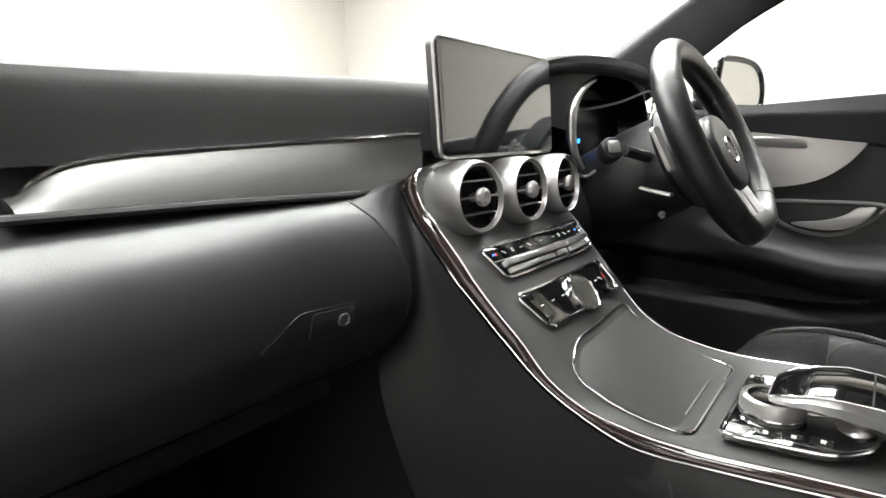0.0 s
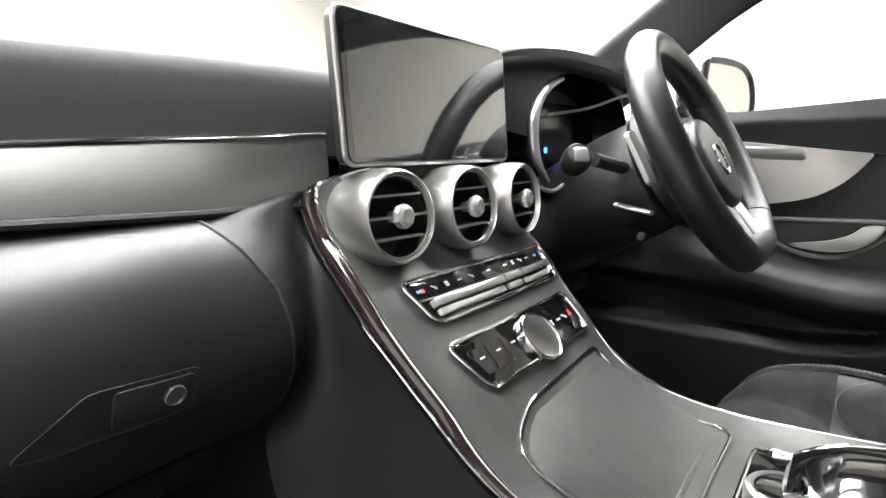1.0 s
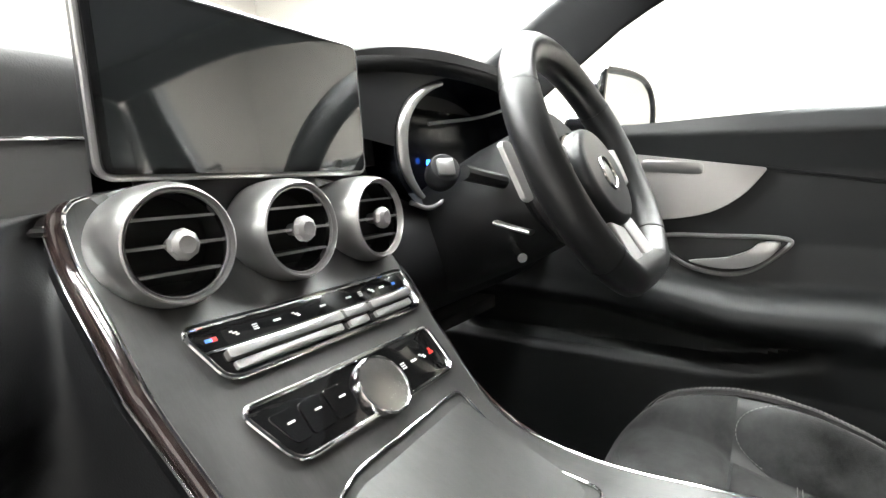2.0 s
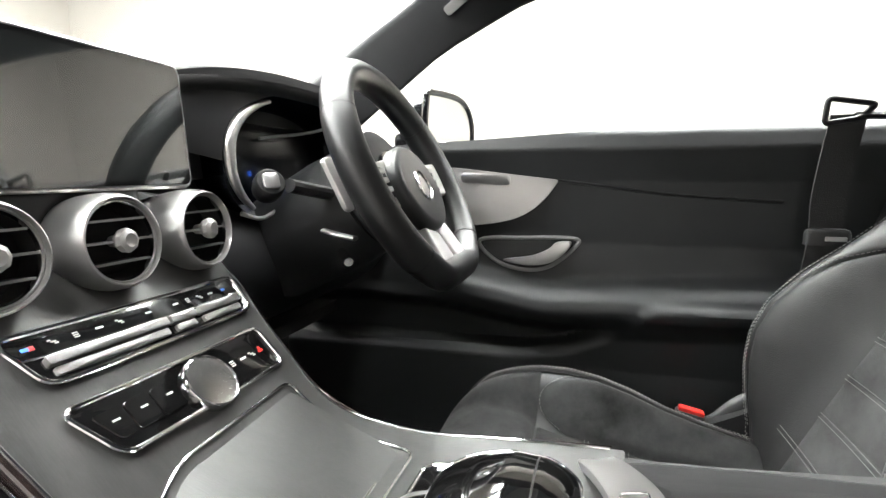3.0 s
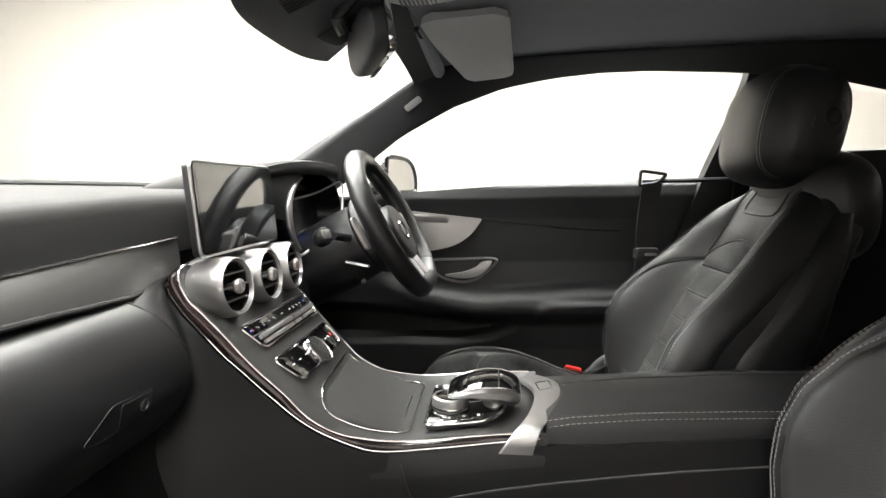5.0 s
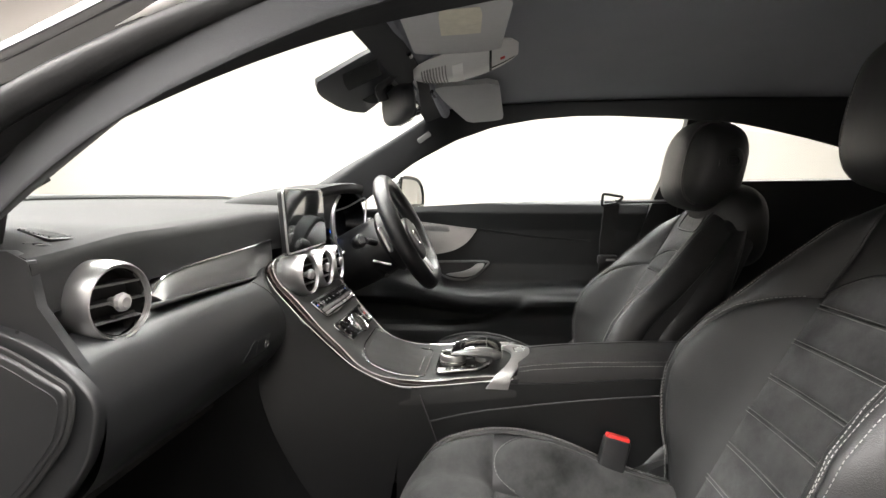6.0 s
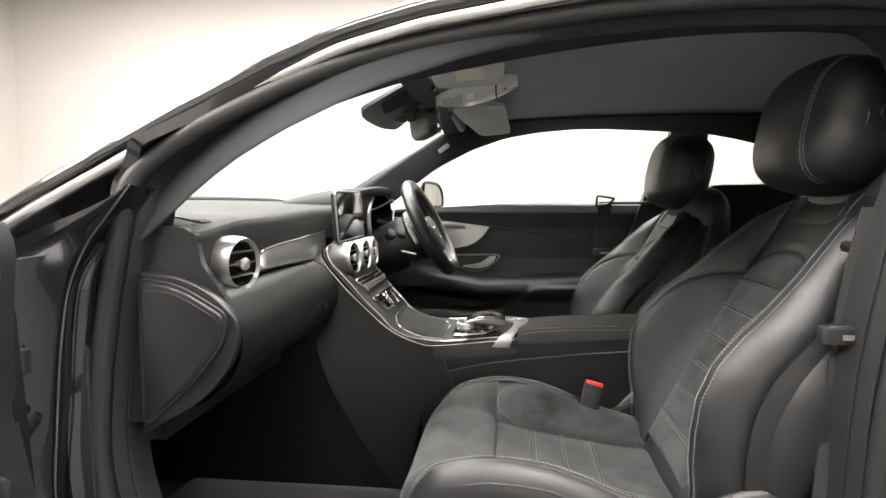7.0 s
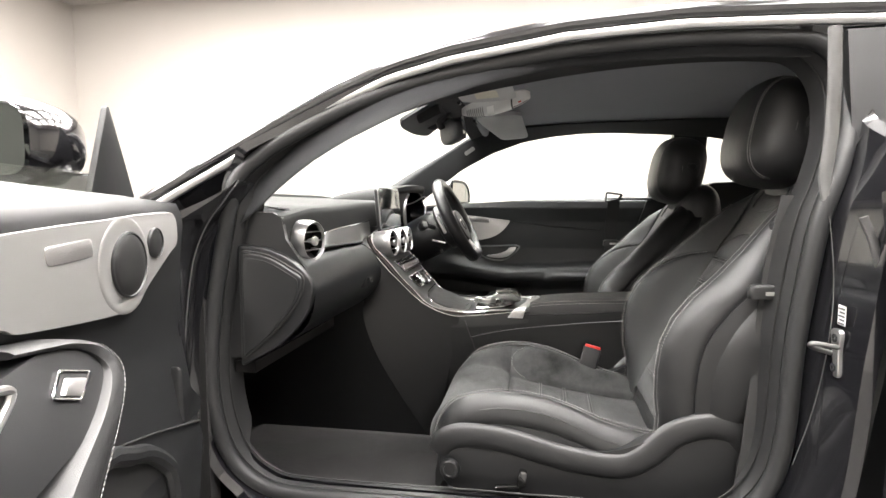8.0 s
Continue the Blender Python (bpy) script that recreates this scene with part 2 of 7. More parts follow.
def rounded(pts, r, steps=4):
    """A closed outline with its corners rounded; r: one radius or one for each corner."""
    p = [Vector(q) for q in pts]
    n = len(p)
    out = []
    for i in range(n):
        a, b, c = p[i - 1], p[i], p[(i + 1) % n]
        rr = r[i] if isinstance(r, (list, tuple)) else r
        k = min(rr, (a - b).length * 0.49, (c - b).length * 0.49)
        s, e = b + (a - b).normalized() * k, b + (c - b).normalized() * k
        for j in range(steps + 1):
            t = j / steps
            out.append(s * (1 - t) ** 2 + b * 2 * t * (1 - t) + e * t * t)
    return out


def prism(outline, depth, bevel=0.0, steps=2):
    """A plate: a closed outline of points, thickened along the vector depth, its far rim bevelled inward."""
    p = [Vector(q) for q in outline]
    d = Vector(depth)
    mid = sum(p, Vector()) / len(p)
    rows = [p]
    size = max((q - mid).length for q in p)
    for s in range(steps + 1):
        a = math.pi / 2 * s / steps
        inset, up = bevel * (1 - math.cos(a)), bevel * math.sin(a)
        h = d * max(0.0, 1 - (bevel - up) / d.length) if bevel else d
        rows.append([q + h + (mid - q) * (inset / size) for q in p])
        if not bevel:
            break
    return grid(rows, wrap=True, caps=True)


def tube(pts, radius, sides=10, closed=False, up=(0, 0, 1), flat=1.0, section=None, caps=True):
    """A sweep along points; flat: the section's height over its width; section: its own list of (across, up)."""
    p = [Vector(q) for q in pts]
    n = len(p)
    sec = section or [(math.cos(2 * math.pi * k / sides) * radius, math.sin(2 * math.pi * k / sides) * radius * flat) for k in range(sides)]
    rows = []
    for i in range(n):
        a = p[i - 1] if closed or i else p[0]
        b = p[(i + 1) % n] if closed or i < n - 1 else p[-1]
        d = (b - a).normalized()
        side = d.cross(Vector(up))
        side = side.normalized() if side.length > 1e-5 else Vector((1, 0, 0))
        top = side.cross(d).normalized()
        rows.append([p[i] + side * s + top * h for s, h in sec])
    return grid(rows, wrap=True, caps=caps and not closed, closed=closed)


def lathe(profile, m=None, sides=48, ends=True):
    """A turned body about its own z from (radius, height) pairs, set down by the pose m."""
    rows = [[Vector((r * math.cos(2 * math.pi * k / sides), r * math.sin(2 * math.pi * k / sides), h)) for k in range(sides)] for r, h in profile]
    g = grid(rows, wrap=True, caps=ends)
    return moved(g, m) if m else g


def box(x0, x1, y0, y1, z0, z1, r=0.0):
    outline = rounded([(x0, y0, z0), (x1, y0, z0), (x1, y1, z0), (x0, y1, z0)], r, 3) if r else [v(x0, y0, z0), v(x1, y0, z0), v(x1, y1, z0), v(x0, y1, z0)]
    return prism(outline, (0, 0, z1 - z0), min(r, (z1 - z0) * 0.4) if r else 0)


def blob(centre, size, power=2.6, m=None, nu=28, nv=18):
    """A rounded cushion-like body (superellipsoid) of half sizes."""
    def e(c, k):
        return math.copysign(abs(c) ** (2 / k), c)
    rows = []
    for j in range(nv + 1):
        b = -math.pi / 2 + math.pi * j / nv
        rows.append([Vector((size[0] * e(math.cos(b), power) * e(math.cos(a), power), size[1] * e(math.cos(b), power) * e(math.sin(a), power),
                             size[2] * e(math.sin(b), power))) for a in (2 * math.pi * k / nu for k in range(nu))])
    g = grid(rows, wrap=True)
    return moved(g, Matrix.Translation(centre) @ (m or Matrix()))


def sheet(fn, nu, nv, thick, face=(0, 0, 1)):
    """A skin of fn(u, v) with real thickness, closed round its rim; face: the way its seen side looks, the body lies behind it."""
    def at(i, j):
        return Vector(fn(i / nu, j / nv))
    top = [[at(i, j) for j in range(nv + 1)] for i in range(nu + 1)]
    low = []
    total = Vector()
    for i in range(nu):
        for j in range(nv):
            total += (top[i + 1][j] - top[i][j]).cross(top[i][j + 1] - top[i][j])
    thick = math.copysign(thick, total.dot(Vector(face)))
    for i in range(nu + 1):
        row = []
        for j in range(nv + 1):
            du = top[min(i + 1, nu)][j] - top[max(i - 1, 0)][j]
            dv = top[i][min(j + 1, nv)] - top[i][max(j - 1, 0)]
            nrm = du.cross(dv)
            row.append(top[i][j] - (nrm.normalized() if nrm.length > 1e-12 else Vector((0, 0, 1))) * thick)
        low.append(row)
    m = nv + 1
    verts = [p for r in top for p in r] + [p for r in low for p in r]
    off = (nu + 1) * m
    faces = []
    for i in range(nu):
        for j in range(nv):
            a, b, c, d = i * m + j, (i + 1) * m + j, (i + 1) * m + j + 1, i * m + j + 1
            faces += [(a, b, c, d), (off + d, off + c, off + b, off + a)]
    ring = [(i, 0) for i in range(nu + 1)] + [(nu, j) for j in range(1, nv + 1)] + [(i, nv) for i in range(nu - 1, -1, -1)] + [(0, j) for j in range(nv - 1, 0, -1)]
    for k in range(len(ring)):
        (a, b), (c, d) = ring[k], ring[(k + 1) % len(ring)]
        faces.append((a * m + b, c * m + d, off + c * m + d, off + a * m + b))
    return verts, faces


def stitches(pts, length=0.0042, gap=0.002, r=0.00045, up=(0, 0, 1)):
    """Thread along a line: small rounded dashes at even steps."""
    p = [Vector(q) for q in pts]
    run = [0.0]
    for a, b in zip(p, p[1:]):
        run.append(run[-1] + (b - a).length)

    def at(s):
        k = max(i for i in range(len(p) - 1) if run[i] <= s + 1e-9)
        return p[k].lerp(p[k + 1], (s - run[k]) / max(1e-9, run[k + 1] - run[k]))
    geos, s = [], 0.0
    while s + length < run[-1]:
        q, e = at(s), at(s + length)
        d = (e - q).normalized()
        side = d.cross(Vector(up))
        side = (side.normalized() if side.length > 1e-5 else Vector((1, 0, 0))) * r
        top = side.cross(d).normalized() * r
        geos.append(([q - side, q + top, q + side, q - top, e - side, e + top, e + side, e - top],
                     [(0, 1, 5, 4), (1, 2, 6, 5), (2, 3, 7, 6), (3, 0, 4, 7), (0, 3, 2, 1), (4, 5, 6, 7)]))
        s += length + gap
    return join(*geos)


def lerp(a, b, t):
    return a + (b - a) * t


def smoothstep(a, b, x):
    t = max(0.0, min(1.0, (x - a) / (b - a)))
    return t * t * (3 - 2 * t)


def along(table, x):
    """Piecewise smooth interpolation in a short table of (x, value)."""
    if x <= table[0][0]:
        return table[0][1]
    for (a, p), (b, q) in zip(table, table[1:]):
        if x <= b:
            return lerp(p, q, (x - a) / (b - a))
    return table[-1][1]


# ---- the studio ----
def studio():
    x0, x1, y0, y1, h = -4.6, 5.4, -5.0, 7.0, 3.9
    def slab(name, geo, mat, label):
        return tagged(mesh_object(name, geo[0], geo[1], mat, 0), label, "room", kind="structure")
    slab("floor", box(x0 - .2, x1 + .2, y0 - .2, y1 + .2, -0.2, 0.0), M_FLOOR, "grey smooth studio floor under the car")
    slab("wall_north", box(x0, x1, y1, y1 + .2, 0, h), M_WALL, "plain white studio wall ahead of the car")
    slab("wall_south", box(x0, x1, y0 - .2, y0, 0, h), M_WALL, "plain white studio wall behind the car")
    slab("wall_east", box(x1, x1 + .2, y0, y1, 0, h), M_WALL, "plain white studio wall beside the car")
    slab("wall_west", box(x0 - .2, x0, y0, y1, 0, h), M_SHADEWALL, "plain grey studio wall beside the open door")
    slab("ceiling", box(x0 - .2, x1 + .2, y0 - .2, y1 + .2, h, h + .2), M_WALL, "white studio ceiling with rows of lamps")
    lamp = thing("ceiling_lamp", (0, 0, h), "white ceiling light panel glowing warm white", "lamp", "ceiling lamps")
    part("housing", box(-0.36, 0.36, -0.62, 0.62, h - 0.05, h - 0.002, 0.01), M_LAMP_BODY, lamp)
    part("diffuser", box(-0.34, 0.34, -0.6, 0.6, h - 0.062, h - 0.051), M_LAMP, lamp, "glowing diffuser", 0)
    spots = [(x, y) for x in (-2.7, -1.5, -0.3, 0.9, 2.1, 3.1) for y in (-2.0, -0.3, 1.4, 3.1, 4.8) if (x, y) != (-1.5, 1.4)]
    for x, y in spots[1:]:
        copy_thing(lamp, pose(x, y, h))
    lamp.location = (*spots[0], h)


studio()

# ---- car body ----
body = thing("coupe_shell", (0, 0, 0.3), "gloss black coupe body with its passenger door open", "bodywork")

# edge tables of the roof frame over y: body edge, lower trim edge, screen edge (heights)
EDGE_O = [(-1.3, 1.20), (-0.9, 1.285), (-0.60, 1.308), (-0.341, 1.318), (-0.147, 1.322), (0.062, 1.310), (0.286, 1.277), (0.406, 1.247), (0.531, 1.198), (0.662, 1.128), (0.76, 1.068), (0.95, 0.96)]
EDGE_DN = [(-1.3, 1.16), (-0.9, 1.235), (-0.60, 1.26), (-0.346, 1.272), (-0.184, 1.280), (-0.065, 1.279), (0.056, 1.268), (0.164, 1.247), (0.216, 1.236), (0.273, 1.217), (0.333, 1.198), (0.395, 1.172), (0.445, 1.147), (0.50, 1.122), (0.575, 1.078), (0.639, 1.029), (0.70, 0.975), (0.80, 0.90), (0.95, 0.82)]
EDGE_DR = [(-1.3, 1.05), (-1.0, 1.142), (-0.77, 1.208), (-0.63, 1.243), (-0.56, 1.258), (-0.346, 1.275), (-0.184, 1.284), (-0.065, 1.284), (0.056, 1.274), (0.18, 1.253), (0.307, 1.207), (0.439, 1.137), (0.507, 1.086), (0.62, 1.0), (0.75, 0.92), (0.95, 0.85)]
EDGE_W = [(-1.3, 1.24), (-0.9, 1.32), (-0.5, 1.325), (0.0, 1.318), (0.25, 1.308), (0.358, 1.300), (0.436, 1.255), (0.572, 1.168), (0.67, 1.100), (0.80, 1.015), (0.95, 0.93)]


def frame_rail(side):
    """Roof frame and front pillar trim of one side: sections from the body edge over the trim edge to the screen edge."""
    rows = []
    for k in range(60):
        y = lerp(-1.25, 0.93, k / 59)
        o, d, w = along(EDGE_O, y), along(EDGE_DN if side < 0 else EDGE_DR, y), along(EDGE_W, y)
        low_x = along([(0.0, 0.61), (0.20, 0.645), (0.33, 0.665), (0.45, 0.686), (0.60, 0.695)], y) if side < 0 else None
        t = smoothstep(0.2, 0.45, y)
        tri = rounded([(side * 0.635, y, o), (side * (low_x if side < 0 else lerp(0.60, 0.585, t)), y, d), (side * lerp(0.50, 0.545, t), y, w), (side * lerp(0.56, 0.585, t), y, max(o, w) + 0.012)], 0.016, 4)
        rows.append(tri)
    return grid(rows, wrap=True, caps=True)


part("pillar_trim", frame_rail(-1), M_PILLAR, body, "dark cloth-covered pillar and roof frame trim")
part("pillar_trim", frame_rail(1), M_PILLAR, body, "dark cloth-covered pillar and roof frame trim")
n, d = v(-0.9164, -0.2111, -0.3401), v(-0.09, -0.83, 0.55).normalized()
c, w = v(0.5612, 0.405, 1.2218), n.cross(d).normalized()
o = rounded([c + n * 0.001 + d * (0.024 * a) + w * (0.0085 * b) for a, b in ((-1, -1), (1, -1), (1, 1), (-1, 1))], 0.006, 3)
part("airbag_badge", prism(o, n * 0.003, 0.001), M_GREYTRIM, body, "small grey airbag badge")


def roof_point(u, w, drop=0.0):
    """Roof skin: u across from -1 to 1, w from 0 at the screen header to 1 at the tail."""
    y = lerp(0.365, -1.25, w)
    z = along(EDGE_W, y) + 0.012 - drop
    x = u * 0.56
    return (x, y, z + 0.032 * (1 - u * u) * smoothstep(-0.02, 0.35, w) - 0.012 * abs(u) ** 4)


HEAD = sheet(lambda a, b: roof_point(lerp(1, -1, a), b, 0.0), 20, 20, 0.012, (0, 0, -1))
headliner = mesh_object("ceiling_headliner", *HEAD, M_LINER)
tagged(headliner, "black cloth headliner of the car", "headliner", kind="structure")
part("roof_panel", sheet(lambda a, b: (lambda p: (p[0] * 1.13, p[1], p[2] + 0.03 - 0.03 * abs(2 * a - 1) ** 3))(roof_point(lerp(-1, 1, a), b)), 20, 20, 0.006), M_PAINT, body, "gloss black roof")


# door opening of the near side: a ring that runs round it
def x_side(z):
    return -0.715 + 0.085 * smoothstep(0.98, 1.30, z) + 0.01 * smoothstep(0.6, 0.4, z)


RING = curve_through([(x_side(z), y, z) for y, z in (
    (0.72, 1.06), (0.652, 1.122), (0.531, 1.188), (0.406, 1.237), (0.286, 1.267), (0.062, 1.300), (-0.147, 1.312), (-0.33, 1.306), (-0.392, 1.288), (-0.425, 1.235), (-0.422, 1.15),
    (-0.395, 1.064), (-0.363, 0.967), (-0.338, 0.767), (-0.325, 0.557), (-0.285, 0.455), (-0.20, 0.405), (0.05, 0.392), (0.287, 0.388), (0.58, 0.386), (0.69, 0.400), (0.765, 0.47),
    (0.792, 0.60), (0.784, 0.75), (0.757, 0.90), (0.734, 1.0))], 8, closed=True)
part("door_seal", tube(RING, 0.016, 12, closed=True, up=(1, 0, 0)), M_RUBBER, body, "soft black rubber door seal")


def ring_out(p, w, dx):
    out = Vector((0, p.y - 0.19, (p.z - 0.86) * 1.15)).normalized()
    return Vector((p.x + dx, p.y, p.z)) + out * w


def jamb_widths(p):
    top = smoothstep(0.98, 1.16, p.z)
    rear = smoothstep(-0.22, -0.33, p.y) * (1 - top)
    front = smoothstep(0.6, 0.72, p.y) * (1 - top) * smoothstep(1.02, 0.90, p.z)
    low = max(0.0, 1 - max(top, rear, smoothstep(0.6, 0.72, p.y)))
    return top * 0.010 + rear * 0.055 + front * 0.016 + low * 0.03, -(top * 0.010 + rear * 0.10 + front * 0.020 + low * 0.10)


rows = []
for p in RING:
    w, dx = jamb_widths(p)
    rows.append([ring_out(p, -0.006, 0.05), ring_out(p, 0.012, 0.045), ring_out(p, 0.014, 0.0), ring_out(p, lerp(0.012, w, 0.5), dx * 0.5), ring_out(p, w, dx), ring_out(p, w + 0.018, dx - 0.006), ring_out(p, w + 0.03, dx + 0.03)])
part("door_jamb", grid(rows, closed=True), M_PAINT, body, "gloss black painted door jamb")
rows = []
for p in RING:
    f = 1 - 0.62 * smoothstep(0.50, 0.42, p.z)
    rows.append([ring_out(p, -0.034 * f, 0.075 * f), ring_out(p, -0.026 * f, 0.055 * f), ring_out(p, -0.020 * f, 0.03 * f), ring_out(p, -0.008, 0.015), ring_out(p, 0.004, 0.02), ring_out(p, 0.004, 0.08)])
part("seal_trim", grid(rows, closed=True), M_RUBBER, body, "ribbed dark inner seal trim")
for w_, dx_ in ((-0.024, 0.036), (-0.013, 0.014)):
    part("seal_groove", tube([ring_out(p, w_, dx_) for p in RING], 0.0022, 6, closed=True, up=(1, 0, 0)), M_VOID, body, "dark groove in the seal trim")
strip_line = [v(-0.652 - 0.075 * smoothstep(0.45, 0.95, y), y, along(EDGE_O, y) + 0.010) for y in [lerp(0.93, -0.7, k / 60) for k in range(61)]]
part("roof_strip", tube(strip_line, 0.009, 10, up=(1, 0, 0), flat=0.8), M_SILVER, body, "bright satin strip along the roof edge")
part("pillar_skin", grid([[p + v(0.002, 0, -0.004), p + v(0.03, 0, -0.035), p + v(0.06, 0, -0.085)] for p in strip_line[:11]]), M_PAINT, body, "gloss black windscreen pillar skin")
gutter = [p + v(0.012, 0, 0.024) for p in strip_line]
part("roof_gutter", tube(gutter, 0.017, 12, up=(1, 0, 0)), M_PAINT, body, "gloss black roof gutter")

part("pillar_strip", tube([v(-0.700, -0.376, 1.30), v(-0.706, -0.378, 1.20), v(-0.710, -0.376, 1.12), v(-0.713, -0.368, 1.05), v(-0.720, -0.372, 1.01)], 0.011, 12, up=(1, 0, 0), flat=0.6), M_OLDRUBBER, body, "pale rubber strip on the door pillar")

part("jamb_seam", tube(curve_through([(-0.752, -0.360, 0.985), (-0.753, -0.363, 0.966), (-0.756, -0.370, 0.895), (-0.758, -0.371, 0.823), (-0.758, -0.364, 0.738), (-0.756, -0.350, 0.65), (-0.754, -0.327, 0.56)], 6), 0.0008, 8, up=(1, 0, 0)), M_OLDRUBBER, body, "pale sealed seam on the lock pillar")
part("jamb_edge", tube(curve_through([(-0.800, -0.385, 0.985), (-0.803, -0.403, 0.935), (-0.806, -0.418, 0.858), (-0.806, -0.420, 0.756), (-0.805, -0.410, 0.674), (-0.803, -0.396, 0.567), (-0.80, -0.370, 0.46)], 6), 0.007, 10, up=(1, 0, 0), flat=0.7), M_OLDRUBBER, body, "pale rubber edge of the lock pillar")

# sill, floor, firewall, sides
part("sill", box(-0.83, -0.60, -0.5, 0.85, 0.26, 0.352, 0.02), M_PAINT, body, "gloss black door sill")
part("sill_cover", box(-0.705, -0.62, -0.33, 0.72, 0.290, 0.358, 0.012), M_CARPET, body, "black carpeted inner sill")
part("sill_plate", box(-0.765, -0.735, -0.15, 0.56, 0.352, 0.358, 0.002), M_BRUSHED, body, "brushed metal sill plate")
part("floor_pan", box(-0.70, 0.74, -1.2, 1.25, 0.25, 0.285), M_CARPET, body, "black carpeted floor", 0)
part("firewall", box(-0.78, 0.80, 1.12, 1.16, 0.25, 0.96), M_CARPET, body, "black carpeted firewall", 0)
part("footwell_side", box(-0.735, -0.70, 0.79, 1.14, 0.28, 0.93), M_CARPET, body, "black footwell side", 0)
part("bulkhead", box(-0.78, 0.78, -1.30, -1.26, 0.25, 1.0), M_CARPET, body, "black rear bulkhead", 0)
part("screen_header", tube(curve_through([(-0.56, 0.335, 1.292), (-0.3, 0.345, 1.318), (0, 0.35, 1.328), (0.3, 0.345, 1.318), (0.56, 0.335, 1.292)], 6), 0.016, 10), M_LINER, body, "dark windscreen header")


def screen_pt(u, w):
    x = lerp(-0.575, 0.575, u) * lerp(1.12, 0.98, w)
    y = along([(0, 1.10), (1, 0.345)], w)
    z = lerp(1.0, 1.318, w) + 0.02 * math.sin(math.pi * w)
    return (x, y - 0.05 * (2 * u - 1) ** 2 * (1 - w), z - 0.03 * (2 * u - 1) ** 4 * w)


ws = part("windscreen", sheet(screen_pt, 14, 14, 0.004), M_GLASS, body, "clear windscreen")
ws.visible_shadow = False
part("screen_band", sheet(lambda a, b: Vector(screen_pt(lerp(0.01, 0.99, a), lerp(0.925, 1.03, b))) - Vector((0, 0, 0.010)), 20, 4, 0.006, (0, 0, -1)), M_PILLAR, body, "dark band along the windscreen header")
part("cowl", box(-0.70, 0.70, 1.06, 1.20, 0.93, 0.986, 0.01), M_PLASTIC, body, "black windscreen cowl")
bonnet = sheet(lambda a, b: (lerp(-0.80, 0.80, a), lerp(1.16, 2.3, b), 0.950 + 0.03 * math.sin(math.pi * a) - 0.16 * b * b), 14, 10, 0.01)
part("bonnet", bonnet, M_PAINT, body, "gloss black bonnet")


def fender(side):
    return sheet(lambda a, b: (side * (0.80 + 0.09 * math.sin(a * 1.9)), lerp(0.84, 2.3, b), lerp(0.985, 0.30, a) - 0.12 * b * b * (1 - a)), 10, 12, 0.012, (side, 0, 0))


part("fender", fender(-1), M_PAINT, body, "gloss black front fender")
part("fender", fender(1), M_PAINT, body, "gloss black front fender")
FLANGE = curve_through([(-0.752, 0.690, 1.050), (-0.757, 0.725, 1.005), (-0.760, 0.758, 0.962), (-0.762, 0.788, 0.896), (-0.764, 0.804, 0.808), (-0.766, 0.816, 0.695), (-0.766, 0.826, 0.58), (-0.766, 0.815, 0.47)], 6)
part("flange_edge", tube(FLANGE, 0.0013, 8, up=(1, 0, 0)), M_OLDRUBBER, body, "pale sealed edge of the hinge pillar")
part("hinge_panel", grid([[p + v(0.050, -0.006, -0.004), p + v(0.030, 0.006, -0.002), p + v(0.004, 0.003, 0)] + [p + v(dx, dy, 0) * smoothstep(1.055, 0.93, p.z) + v(0, 0.004, 0) for dx, dy in ((-0.006, 0.002), (-0.035, 0.022), (-0.07, 0.036), (-0.10, 0.075))] for p in FLANGE]), M_PAINT, body, "gloss black panel round the door hinges")
part("check_bracket", box(-0.815, -0.800, 0.815, 0.855, 0.788, 0.822, 0.003), M_PLASTIC, body, "small black bracket")
# hinge pillar panel behind the open door
part("hinge_pillar", prism([(-0.822, 0.850, 0.965), (-0.74, 0.850, 0.33), (-0.70, 0.850, 0.33), (-0.70, 0.850, 0.965)], (0, 0.075, 0), 0.008, 3), M_PAINT, body, "gloss black hinge pillar")


def quarter(side):
    return sheet(lambda a, b: (side * (0.815 + 0.075 * math.sin(0.25 + a * 2.4)), lerp(-0.395, -1.7, b), lerp(1.025, 0.32, a)), 12, 12, 0.012, (side, 0, 0))


part("quarter_panel", quarter(-1), M_PAINT, body, "gloss black rear quarter panel")
part("quarter_panel", quarter(1), M_PAINT, body, "gloss black rear quarter panel")
part("window_strip", tube([v(-0.845, -0.40, 1.035), v(-0.84, -0.8, 1.045), v(-0.82, -1.2, 1.06)], 0.011, 8), M_SILVER, body, "bright window sill strip")
for side in (-1, 1):
    q = rounded([(side * 0.70, -0.455, 1.05), (side * 0.655, -0.44, 1.25), (side * 0.65, -0.62, 1.245), (side * 0.66, -0.9, 1.21), (side * 0.68, -1.2, 1.12), (side * 0.70, -1.2, 1.05)], 0.03, 4)
    g = part("quarter_window", prism(q, (side * 0.004, 0, 0)), M_DARKGLASS if side < 0 else M_GLASS, body, "dark tinted side window" if side < 0 else "side window", 0)
    g.visible_shadow = False


